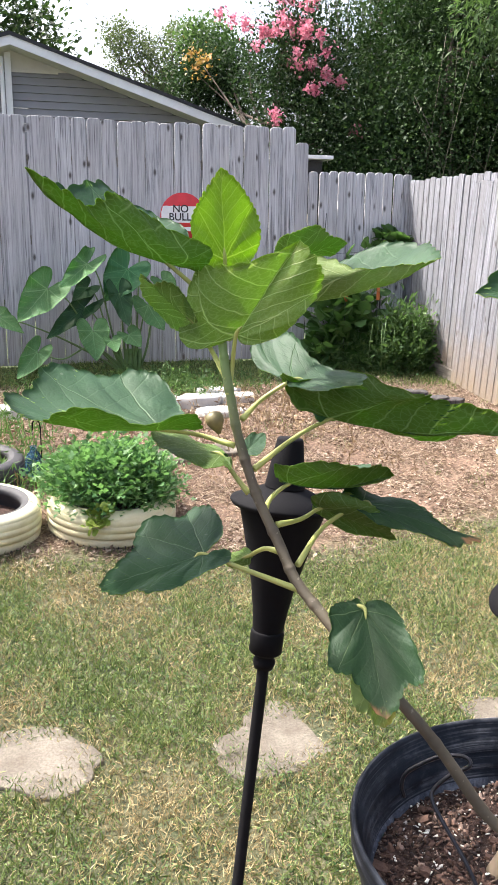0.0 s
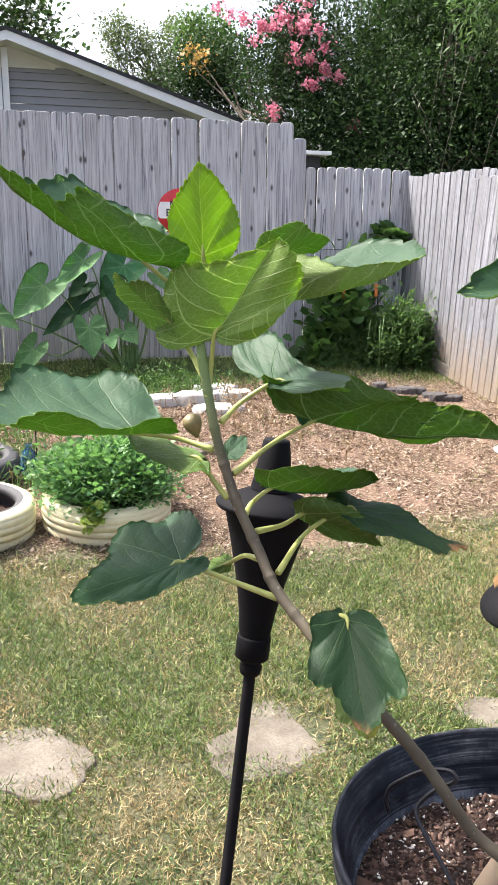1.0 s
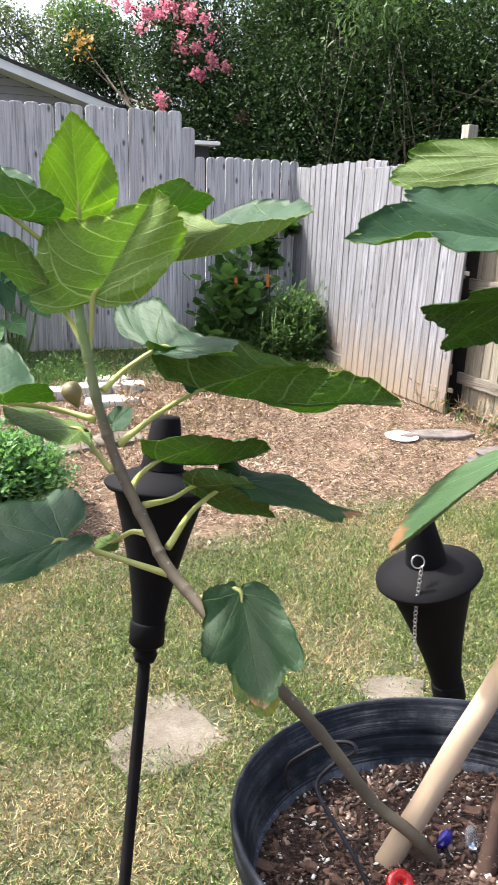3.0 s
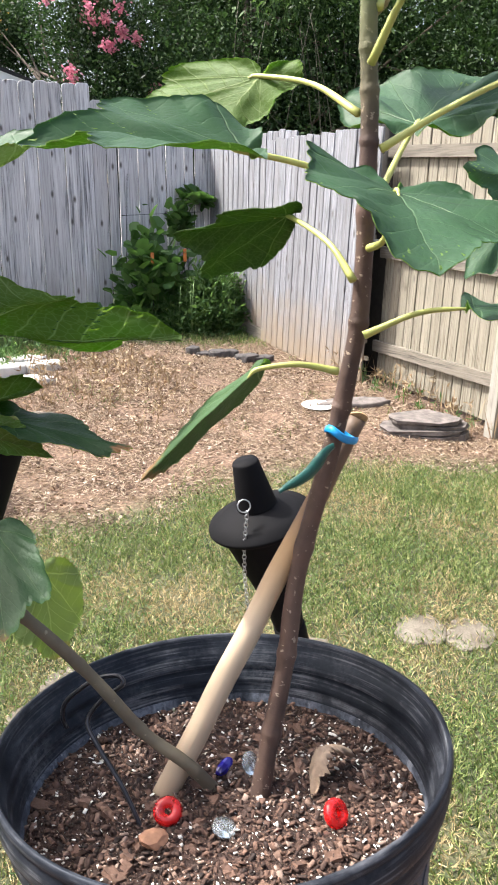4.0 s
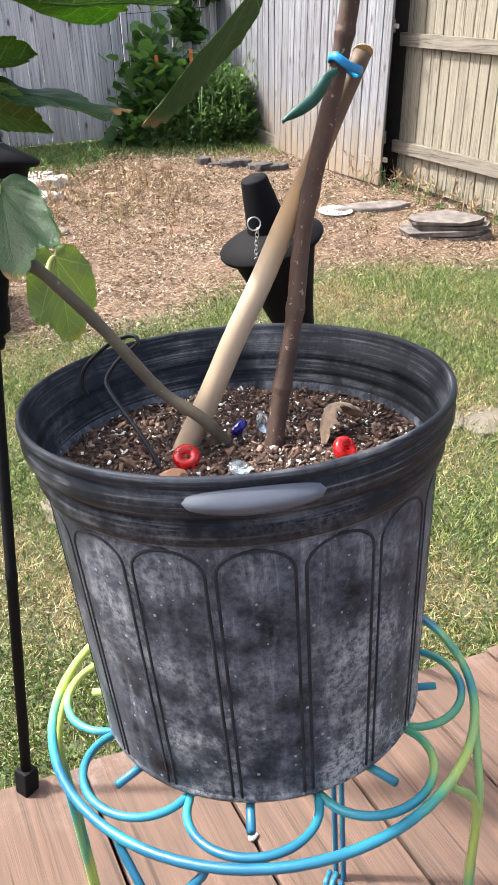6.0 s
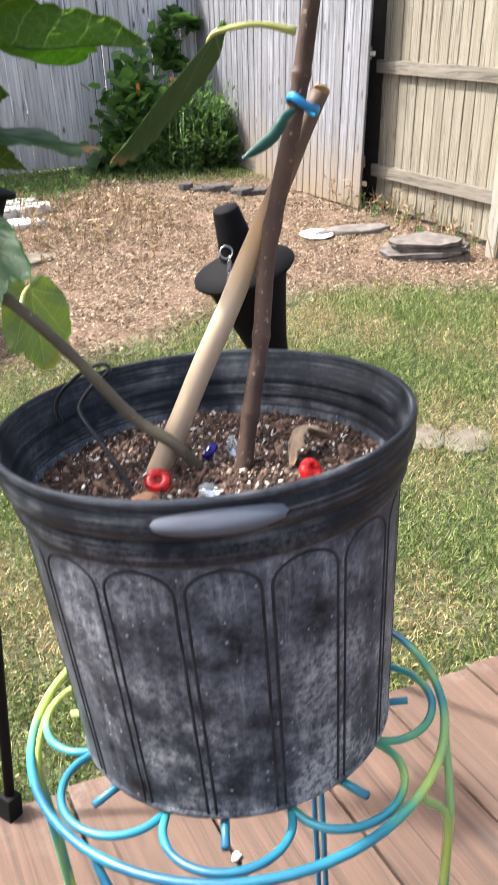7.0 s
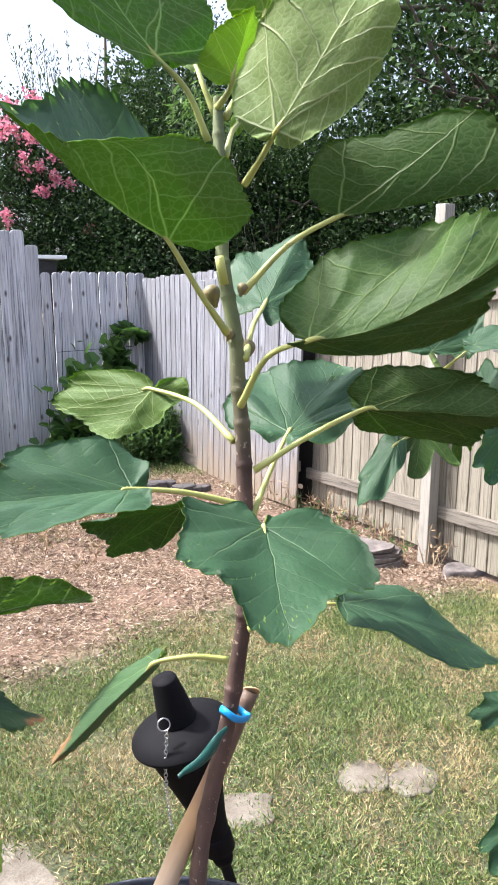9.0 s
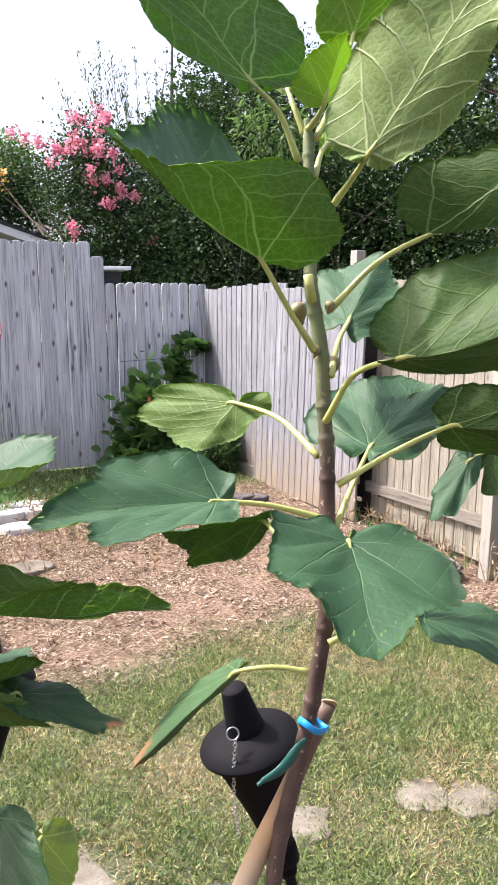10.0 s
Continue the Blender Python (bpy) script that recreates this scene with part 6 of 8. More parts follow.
# garden light at the deck's side, and the second fig's pot
M_dglass = simple("dark_smoked_glass", (0.02, 0.018, 0.018), 0.08, 0, 0.2, 10, 0.0)
gl = new("garden_light")
gl.matrix_world = pose(*BOWL_AT)
tagged(gl, "dark glass bowl garden light with a pale metal rim", "garden light")
lathe("bowl", [(0.0, -0.11), (0.03, -0.105), (0.055, -0.075), (0.068, -0.03), (0.072, 0.0)], M_dglass, gl, seg=40)
lathe("rim", [(0.070, 0.0), (0.100, -0.001), (0.104, 0.004), (0.098, 0.009), (0.03, 0.014), (0.0, 0.015)], M_steel, gl, "pale metal rim", seg=40)
lathe("pole", [(0.012, -0.11), (0.009, -0.13), (0.009, -BOWL_AT[2] + 0.10)], M_blackpole, gl, seg=16)
pipe = thing("plastic_pipe", (4.75, 2.38, 0.19), "thin white plastic pipe leaning against the tan fence", "pipe")
tube("tube", [(4.75, 2.38, 0.18), (4.78, 3.87, 2.614)], 0.014, simple("white_pipe_plastic", (0.75, 0.75, 0.73), 0.4, 0, 0.08, 6), pipe, seg=16)
pot2 = new("plant_pot")
pot2.matrix_world = pose(FIG2_AT[0], FIG2_AT[1], DZ)
tagged(pot2, "plain black plastic nursery pot holding a second fig", "plant pot")
lathe("body", [(0.0, 0.003), (0.13, 0.0), (0.155, 0.292), (0.152, 0.285), (0.128, 0.006)], M_pot, pot2, seg=64)
lathe("rim", [(0.154, 0.288), (0.165, 0.295), (0.168, 0.328), (0.166, 0.333), (0.158, 0.332), (0.153, 0.29)], M_pot, pot2, "rolled rim", seg=64)
lathe("soil", [(0.0, 0.279), (0.08, 0.281), (0.152, 0.275)], M_soil, pot2, "dark potting soil", seg=48)

# ---- yard ----
def gz(x, y):
    return float(ground_z(x, y))


m, nt, b = mat("pale_sandstone", 0.9)
v = wcoord(nt)
n1, n2 = tex_noise(nt, v, 6, 6, 0.65), tex_noise(nt, v, 120, 5, 0.6)
c = ramp(nt, n1, [(0.35, (0.085, 0.070, 0.050)), (0.62, (0.185, 0.165, 0.132))])
nt.links.new(mix(nt, math_n(nt, "MULTIPLY", ramp(nt, n2, [(0.44, (0, 0, 0)), (0.60, (1, 1, 1))]), 0.42), c, (0.07, 0.055, 0.038)), b.inputs["Base Color"])
bump(nt, b, math_n(nt, "ADD", n1, n2), 0.6, 0.008)
M_stone = m
M_rock = simple("grey_slate", (0.115, 0.100, 0.092), 0.85, 0, 0.5, 14, 0.6, 40, 0.01)
M_edge = simple("dark_edging_rock", (0.06, 0.054, 0.052), 0.9, 0, 0.5, 14, 0.6, 40, 0.01)
M_white = simple("whitewashed_stone", (0.46, 0.45, 0.43), 0.8, 0, 0.12, 8, 0.3, 40, 0.006)


def slab(name, at, rx, ry, hgt, material, label, category, group="", rz=0.0, sink=0.01, rough=0.16, seed=0, tilt=(0, 0)):
    """A flat irregular stone."""
    rg = random.Random(seed)
    n, rings = 26, (1.0, 0.985, 0.90, 0.6, 0.25)
    rad = [1 + rough * (noise.noise((math.cos(2 * math.pi * k / n) * 1.7 + seed * 3.3, math.sin(2 * math.pi * k / n) * 1.7, seed)) + 0.4 * rg.uniform(-1, 1) * 0.5) for k in range(n)]
    vs, fs = [], []
    for ri, (q, z) in enumerate(zip((1.02,) + rings, (-sink, hgt * 0.45, hgt * 0.88, hgt, hgt, hgt))):
        for k in range(n):
            a = 2 * math.pi * k / n
            vs.append((rx * rad[k] * q * math.cos(a), ry * rad[k] * q * math.sin(a), z + (0.12 * hgt * noise.noise((math.cos(a) * q * 3, math.sin(a) * q * 3, seed * 1.3)) if ri > 1 else 0)))
    for r in range(len(rings)):
        for k in range(n):
            j = (k + 1) % n
            fs.append((r * n + k, r * n + j, (r + 1) * n + j, (r + 1) * n + k))
    fs.append(tuple(range(len(rings) * n, (len(rings) + 1) * n)))
    ob = mesh_obj(name, vs, fs, material, None, "", True)
    ob.matrix_world = pose(*at, 4.5 + tilt[0], tilt[1], rz)
    return tagged(ob, label, category, group)


for i, (x, y, rx, ry, rz) in enumerate(((0.56, 2.95, 0.28, 0.17, -25), (1.47, 2.87, 0.29, 0.20, 10), (2.31, 2.82, 0.19, 0.13, -10), (2.90, 2.775, 0.128, 0.13, -35), (3.07, 2.655, 0.128, 0.135, -38))):
    slab("stepping_stone", (x, y, gz(x, y)), rx * 0.92, ry * 0.92, 0.006, M_stone, "pale flat stepping stone sunk in the lawn", "stepping stone", "stepping stones", rz, 0.02, 0.42 if i < 2 else 0.22, i + 1)
def layered_rock(at, rx, ry, hgt, rz, seed, label):
    """Thin split layers of slate, each a little smaller and turned, with broken straight edges."""
    rg = random.Random(seed)
    vs, fs = [], []
    base = [rg.uniform(0.8, 1.1) for _ in range(9)]
    for k in range(4):
        n, q = 9, 1 - 0.07 * k
        ox, oy = rg.uniform(-0.05, 0.05) * rx * k, rg.uniform(-0.05, 0.05) * ry * k
        s0 = len(vs)
        for z in (hgt * k / 4 - (0.02 if k == 0 else 0), hgt * (k + 1) / 4 - 0.003):
            for i in range(n):
                a = 2 * math.pi * (i + 0.25 * math.sin(i * 2.3 + seed)) / n
                r = base[i] * q * rg.uniform(0.95, 1.04)
                vs.append((ox + rx * r * math.cos(a), oy + ry * r * math.sin(a), z + 0.008 * rg.uniform(-1, 1)))
        for i in range(n):
            j = (i + 1) % n
            fs.append((s0 + i, s0 + j, s0 + n + j, s0 + n + i))
        fs.append(tuple(range(s0 + n, s0 + 2 * n)))
    ob = mesh_obj("flat_rock", vs, fs, M_rock, None, "", False)
    ob.matrix_world = pose(*at, 4.5, 0, rz)
    return tagged(ob, label, "rock")


layered_rock((4.53, 4.80, gz(4.53, 4.8)), 0.37, 0.19, 0.13, -35, 4, "flat layered grey rock on the straw")
slab("flat_rock", (4.42, 5.52, gz(4.42, 5.52)), 0.28, 0.10, 0.035, M_rock, "thin dark slate lying on the straw", "rock", "", -16, 0.01, 0.25, 12)
slab("flat_rock", (4.98, 4.24, gz(4.98, 4.24)), 0.16, 0.10, 0.05, M_rock, "small grey rock at the fence post", "rock", "", -16, 0.01, 0.25, 13)
for i in range(9):
    x, y = 3.86 + 0.075 * i + random.uniform(-0.05, 0.05), 7.42 - 0.06 * i + random.uniform(-0.12, 0.12)
    slab("edging_rock", (x, y, gz(x, y)), random.uniform(0.05, 0.11), random.uniform(0.04, 0.07), random.uniform(0.03, 0.07), M_edge, "small grey rock in an old bed edge", "rock", "rocks of the bed edge", random.uniform(-40, 40), 0.01, 0.3, 20 + i)
for i, (x, y, rx, ry, h) in enumerate(((0.45, 7.15, 0.22, 0.10, 0.08), (0.80, 7.2, 0.2, 0.09, 0.07), (1.78, 7.30, 0.20, 0.10, 0.08), (2.08, 7.28, 0.22, 0.09, 0.09), (2.40, 7.30, 0.18, 0.09, 0.07), (2.30, 7.52, 0.2, 0.08, 0.07), (2.20, 6.98, 0.22, 0.10, 0.05))):
    slab("edging_stone", (x, y, gz(x, y)), rx, ry, h, M_white, "pale whitewashed edging stone", "stone", "pale edging stones", random.uniform(-8, 8), 0.01, 0.18, 40 + i)
for i, (x, y, rx, ry) in enumerate(((1.62, 5.95, 0.26, 0.13), (2.0, 6.0, 0.2, 0.12))):
    slab("paving_slab", (x, y, gz(x, y)), rx, ry, 0.03, M_stone, "flat tan paving slab in the straw bed", "slab", "", 4, 0.01, 0.1, 60 + i)
plate = lathe("plate", [(0.0, 0.012), (0.085, 0.012), (0.10, 0.018), (0.125, 0.024), (0.128, 0.022), (0.10, 0.010), (0.07, 0.0), (0.0, 0.0)], simple("white_plastic", (0.8, 0.8, 0.78), 0.35, 0, 0.05), None, seg=48)
plate.matrix_world = pose(4.10, 5.55, gz(4.1, 5.55), 4.5, 0, 0)
tagged(plate, "round white plastic plate lying on the straw", "plate")

# tyre planters
m, nt, b = mat("cream_painted_rubber", 0.6)
v = coord(nt)
n1, n2 = tex_noise(nt, v, 5, 6, 0.65), tex_noise(nt, v, 60, 4)
sz_ = nt.nodes.new("ShaderNodeSeparateXYZ")
nt.links.new(v, sz_.inputs[0])
c = ramp(nt, n1, [(0.3, (0.58, 0.51, 0.30)), (0.65, (0.76, 0.71, 0.50))])
mud = math_n(nt, "MULTIPLY", math_n(nt, "MULTIPLY_ADD", sz_.outputs[2], -9.0, 0.75, clamp=True), n2)
nt.links.new(mix(nt, mud, c, (0.25, 0.18, 0.10)), b.inputs["Base Color"])
bump(nt, b, n2, 0.2, 0.003)
M_cream = m
M_rubber = simple("dark_rubber", (0.035, 0.035, 0.038), 0.7, 0, 0.3, 12)


def tyre(at, R, painted, label, h=0.20):
    e = new("tire_planter")
    e.matrix_world = pose(*at, 4.0, 0, random.uniform(0, 60))
    tagged(e, label, "tire planter", "tire planters")
    prof = [(R * 0.72, 0.0), (R * 0.93, 0.0), (R * 0.985, 0.014)]
    for k in range(4):
        z0 = 0.02 + k * (h - 0.045) / 4
        z1 = 0.02 + (k + 1) * (h - 0.045) / 4
        bul = 1.0 - 0.012 * ((k - 1.5) / 1.5) ** 2
        prof += [(R * bul, z0 + 0.001), (R * bul, z1 - 0.004), (R * (bul - 0.012), z1 - 0.0035), (R * (bul - 0.012), z1 - 0.0005)]
    prof += [(R * 0.97, h - 0.016), (R * 0.90, h), (R * 0.80, h + 0.004)]
    lathe("tread", prof, M_cream if painted else M_rubber, e, "", 72)
    lathe("sidewall", [(R * 0.80, h + 0.004), (R * 0.72, h - 0.004), (R * 0.68, h - 0.02), (R * 0.70, h - 0.05), (R * 0.78, h - 0.09), (R * 0.78, 0.03)], M_rubber, e, "dark bare rubber sidewall", 72)
    lathe("fill", [(0.0, h * 0.45), (R * 0.4, h * 0.46), (R * 0.79, h * 0.40)], M_soil, e, "dark garden soil", 40)
    for k in range(60):                      # tread notches at the lower edge
        if painted:
            a = 2 * math.pi * k / 60
            nb = part("notch", box_bm(-0.003, 0.003, -0.012, 0.004, 0.003, 0.022), M_rubber, e)
            nb.matrix_basis = pose(R * 0.985 * math.cos(a), R * 0.985 * math.sin(a), 0, 0, 0, math.degrees(a) - 90)
    return e


tyre((1.06, 4.93, gz(1.06, 4.93) - 0.005), 0.37, True, "cream painted tire planter full of parsley")
tyre((0.30, 4.90, gz(0.3, 4.9) - 0.005), 0.36, True, "cream painted tire planter with bare soil")
tyre((0.24, 5.72, gz(0.24, 5.72) - 0.005), 0.34, False, "bare black rubber tire planter")

# ---- small leafy plants ----
def foliage_mat(name, cols, trans, tf=0.3, rough=0.5, gloss=0.2):
    m, nt, b = mat(name, rough)
    b.inputs["Specular IOR Level"].default_value = gloss
    r = rand_island(nt)
    c = ramp(nt, r, [(0.0, cols[0]), (0.5, cols[1]), (1.0, cols[2])])
    nt.links.new(c, b.inputs["Base Color"])
    t = nt.nodes.new("ShaderNodeBsdfTranslucent")
    t.inputs["Color"].default_value = (*trans, 1)
    ms = nt.nodes.new("ShaderNodeMixShader")
    ms.inputs[0].default_value = tf
    nt.links.new(b.outputs[0], ms.inputs[1])
    nt.links.new(t.outputs[0], ms.inputs[2])
    nt.links.new(ms.outputs[0], nt.nodes["Material Output"].inputs["Surface"])
    return m


LEAF = ([(0, 0, 0), (0.45, 0.32, 0.06), (0.45, 0, -0.02), (0.45, -0.32, 0.06), (1, 0, -0.05)], [(0, 2, 1), (0, 3, 2), (2, 4, 1), (3, 4, 2)])
LANCE = ([(0, 0, 0), (0.4, 0.13, 0.03), (0.4, 0, -0.01), (0.4, -0.13, 0.03), (1, 0, -0.12)], [(0, 2, 1), (0, 3, 2), (2, 4, 1), (3, 4, 2)])
ROUND = ([(0, 0, 0), (0.25, 0.5, 0.1), (0.5, 0, -0.03), (0.25, -0.5, 0.1), (0.85, 0.35, 0.0), (0.85, -0.35, 0.0), (1.05, 0, -0.1)], [(0, 2, 1), (0, 3, 2), (1, 2, 4), (3, 5, 2), (2, 6, 4), (2, 5, 6)])
FERN = ([(0, 0, 0), (0.30, 0.12, 0.02), (0.42, 0.46, 0.08), (0.62, 0.30, 0.03), (0.60, 0.14, 0.0), (0.80, 0.24, -0.02), (1.0, 0.0, -0.08),
         (0.80, -0.24, -0.02), (0.60, -0.14, 0.0), (0.62, -0.30, 0.03), (0.42, -0.46, 0.08), (0.30, -0.12, 0.02)],
        [(0, 11, 1), (1, 3, 2), (1, 4, 3), (1, 8, 4), (1, 11, 8), (11, 9, 8), (11, 10, 9), (4, 6, 5), (4, 8, 6), (8, 7, 6)])
M_parsley = foliage_mat("parsley_green", [(0.022, 0.065, 0.026), (0.085, 0.19, 0.070), (0.26, 0.40, 0.20)], (0.18, 0.38, 0.09), 0.32)
M_weed = foliage_mat("weed_green", [(0.03, 0.07, 0.025), (0.07, 0.13, 0.045), (0.14, 0.22, 0.085)], (0.15, 0.28, 0.06))
M_vine = foliage_mat("vine_green", [(0.018, 0.045, 0.016), (0.048, 0.105, 0.034), (0.12, 0.20, 0.075)], (0.13, 0.28, 0.05), 0.42)
M_taro = leaf_material("taro_leaf", (0.050, 0.165, 0.072), (0.18, 0.34, 0.14), (0.22, 0.50, 0.08), 0.4, 0.012, 0.42, 0.6, 0.6)
M_tarob = leaf_material("taro_leaf_under", (0.10, 0.22, 0.08), (0.26, 0.40, 0.18), (0.18, 0.42, 0.06), 0.55, 0.02, 0.35, 0.7, -0.6)
# the taro leaf again, darker: shade put into its colour
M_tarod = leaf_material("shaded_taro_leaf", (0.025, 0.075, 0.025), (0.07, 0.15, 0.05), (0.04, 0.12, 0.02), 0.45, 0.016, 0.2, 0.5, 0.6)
M_stemg = simple("green_stem", (0.12, 0.20, 0.06), 0.5, 0, 0.2, 20)


def bushlet(parent, name, centre, radii, n, size, shape, material, seed, label="", up=0.5, clump=0.35):
    rg = np.random.RandomState(seed)
    nc = max(6, n // 30)
    d = rg.normal(size=(nc, 3))
    d /= np.linalg.norm(d, axis=1, keepdims=True)
    d[:, 2] = np.abs(d[:, 2]) * 1.0
    cc = d * (rg.uniform(0.3, 1.0, (nc, 1)) ** 0.6)
    idx = rg.randint(0, nc, n)
    off = rg.normal(size=(n, 3)) * clump * 0.5
    p = (cc[idx] + off) * np.array(radii) + np.array(centre)
    p[:, 2] = np.maximum(p[:, 2], centre[2] - 0.02)
    dr = (cc[idx] + off) + rg.normal(size=(n, 3)) * 0.7 + np.array([0, 0, up])
    A, S, N = frames(dr, rg, 0.8)
    s = size * rg.uniform(0.6, 1.35, (n, 1))
    return cluster(name, p, A * s, S * s, N * s, shape, material, parent, label)


parsley = thing("parsley", (1.06, 4.93, gz(1.06, 4.93) + 0.1), "bushy green parsley growing in a tire planter", "parsley")
PARSLEY_Z = gz(1.06, 4.93) + 0.14
bushlet(parsley, "leaves", (1.06, 4.93, PARSLEY_Z + 0.05), (0.38, 0.34, 0.27), 7600, 0.037, FERN, M_parsley, 3, clump=0.32, up=0.7)
bushlet(parsley, "leaves", (1.30, 4.78, PARSLEY_Z + 0.03), (0.13, 0.13, 0.22), 900, 0.03, LANCE, M_parsley, 4, "feathery side shoots")
bushlet(parsley, "leaves", (0.98, 4.60, PARSLEY_Z - 0.02), (0.10, 0.06, 0.08), 160, 0.04, ROUND, foliage_mat("pale_parsley", [(0.2, 0.3, 0.06), (0.3, 0.4, 0.08), (0.4, 0.45, 0.12)], (0.3, 0.4, 0.08)), 5, "yellowing leaves over the rim")
for k in range(26):
    a, r = random.uniform(0, 6.28), random.uniform(0, 0.22)
    x0, y0 = 1.06 + r * math.cos(a), 4.93 + r * math.sin(a)
    tube("stalk", [(x0, y0, PARSLEY_Z - 0.06), (x0 + 0.05 * math.cos(a), y0 + 0.05 * math.sin(a), PARSLEY_Z + 0.1), (x0 + 0.14 * math.cos(a), y0 + 0.14 * math.sin(a), PARSLEY_Z + 0.24)], 0.0022, M_stemg, parsley, seg=5, sub=3)

# bottle on a hook
hook = thing("garden_hook", (0.66, 5.62, gz(0.66, 5.62)), "thin black shepherd's hook in the bed", "garden hook")
hx, hy, h0 = 0.69, 5.62, gz(0.69, 5.62)
tube("rod", [(hx, hy, h0 - 0.03), (hx, hy, h0 + 0.3), (hx - 0.002, hy, h0 + 0.40), (hx - 0.02, hy, h0 + 0.44), (hx - 0.045, hy, h0 + 0.42), (hx - 0.05, hy, h0 + 0.37)], 0.004, M_blackpole, hook, seg=8)
M_bottle = glass("blue_bottle_glass", (0.16, 0.42, 0.68), 0.1)
bt = new("glass_bottle")
bt.matrix_world = pose(hx - 0.05, hy, h0 + 0.175)
tagged(bt, "ribbed blue glass bottle hanging from a hook", "bottle")
vs, fs = [], []
prof = [(0.0, -0.105), (0.035, -0.105), (0.052, -0.09), (0.056, -0.05), (0.052, 0.0), (0.038, 0.04), (0.022, 0.06), (0.020, 0.085), (0.024, 0.09), (0.018, 0.088)]
for i in range(64):
    a = 2 * math.pi * i / 64
    for r, z in prof:
        q = r * (1 + (0.05 * math.cos(a * 10) if r > 0.03 else 0))
        vs.append((q * math.cos(a), q * math.sin(a), z))
for i in range(64):
    j = (i + 1) % 64
    for k in range(len(prof) - 1):
        fs.append((i * 10 + k, j * 10 + k, j * 10 + k + 1, i * 10 + k + 1))
mesh_obj("body", vs, fs, M_bottle, bt, "", True)
tube("wire", [(0, 0, 0.085), (0, 0, 0.2)], 0.0012, M_wire, bt, seg=5)

# taro at the fence
def heart_leaf(parent, base, tip, width, seed, mats, cup=0.12, label=""):
    base, tip = Vector(base), Vector(tip)
    X = tip - base
    side = X.cross(Vector((0.15, -0.8, 0.6))).normalized()
    return fig_leaf(parent, base, tip, base + side * width, base - side * width, 0.0, 0.10, cup, 1.0, mats, seed, label, uw=0.0, fine=False, outline=R_TARO)


taro = thing("elephant_ear", (1.62, 8.45, 0.665), "elephant ear plant with big heart-shaped leaves beside the fence", "elephant ear")
TY = 8.45
TL = [((0.85, 8.25, 1.52), (0.57, 8.10, 1.22), 0.185, 0),
      ((1.23, 8.40, 1.74), (0.92, 8.00, 1.49), 0.115, 0),
      ((1.61, 8.42, 1.69), (1.37, 8.30, 1.38), 0.200, 1),
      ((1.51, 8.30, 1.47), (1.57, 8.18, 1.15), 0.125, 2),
      ((1.24, 8.15, 1.14), (1.25, 8.00, 0.87), 0.155, 0),
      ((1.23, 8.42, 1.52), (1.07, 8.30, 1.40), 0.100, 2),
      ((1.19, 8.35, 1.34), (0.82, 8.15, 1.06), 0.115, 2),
      ((1.58, 8.20, 1.09), (1.68, 8.08, 0.97), 0.115, 0),
      ((1.80, 8.40, 1.35), (1.92, 8.25, 1.09), 0.170, 0),
      ((1.95, 8.45, 1.58), (2.06, 8.33, 1.44), 0.120, 0),
      ((0.73, 8.10, 0.96), (0.54, 7.98, 0.73), 0.115, 0),
      ((0.40, 8.30, 1.27), (0.62, 8.18, 1.11), 0.100, 0),
      ((1.79, 8.45, 2.07), (2.02, 8.33, 2.00), 0.109, 0),
      ((1.41, 8.10, 1.05), (1.43, 7.98, 0.95), 0.085, 0)]
# lit leaf, turned leaf, and the copy with shade in its colour
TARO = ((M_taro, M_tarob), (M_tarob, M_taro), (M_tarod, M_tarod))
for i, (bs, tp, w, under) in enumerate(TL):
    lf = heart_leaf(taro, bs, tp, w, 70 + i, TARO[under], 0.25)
    x0 = 1.62 + random.uniform(-0.06, 0.06)
    tube("petiole", [(x0, TY + random.uniform(-0.05, 0.05), 0.64), (x0 * 0.6 + bs[0] * 0.4, TY - 0.02, 0.95), (x0 * 0.25 + bs[0] * 0.75, bs[1] + 0.02, bs[2] * 0.92), tuple(bs)], [0.014, 0.011, 0.007, 0.006], M_stemg, lf, seg=8, sub=5)
for k in range(4):
    tube("stalk", [(1.58 + 0.04 * k, TY, 0.62), (1.58 + 0.045 * k, TY, 0.92)], [0.03, 0.02], M_stemg, taro, seg=10)

# corner weeds and vine
weeds = thing("weed_bush", (4.3, 8.5, gz(4.3, 8.5)), "feathery green weeds growing in the fence corner", "weeds")
bushlet(weeds, "leaves", (4.45, 8.30, gz(4.45, 8.3)), (0.42, 0.36, 0.60), 4600, 0.055, LEAF, M_weed, 21, up=0.25, clump=0.32)
bushlet(weeds, "leaves", (4.48, 8.28, gz(4.48, 8.28)), (0.40, 0.34, 0.68), 1500, 0.085, LANCE, M_weed, 26, up=0.6, clump=0.25)
bushlet(weeds, "leaves", (4.0, 8.45, gz(4.0, 8.45)), (0.45, 0.3, 0.36), 2600, 0.07, LANCE, M_weed, 22, up=0.6, clump=0.3)
for k in range(40):
    x0, y0 = 4.4 + random.uniform(-0.4, 0.35), 8.35 + random.uniform(-0.3, 0.3)
    tube("stalk", [(x0, y0, gz(x0, y0) - 0.01), (x0 + random.uniform(-0.05, 0.05), y0 - 0.03, gz(x0, y0) + random.uniform(0.35, 0.62))], 0.004, M_stemg, weeds, seg=5)
vine = thing("squash_vine", (4.0, 8.75, gz(4, 8.75)), "broad-leaved squash vine climbing the corner fence", "vine")
bushlet(vine, "leaves", (3.90, 8.60, gz(4, 8.6) + 0.06), (0.42, 0.26, 0.74), 800, 0.115, ROUND, M_vine, 23, up=0.3, clump=0.5)
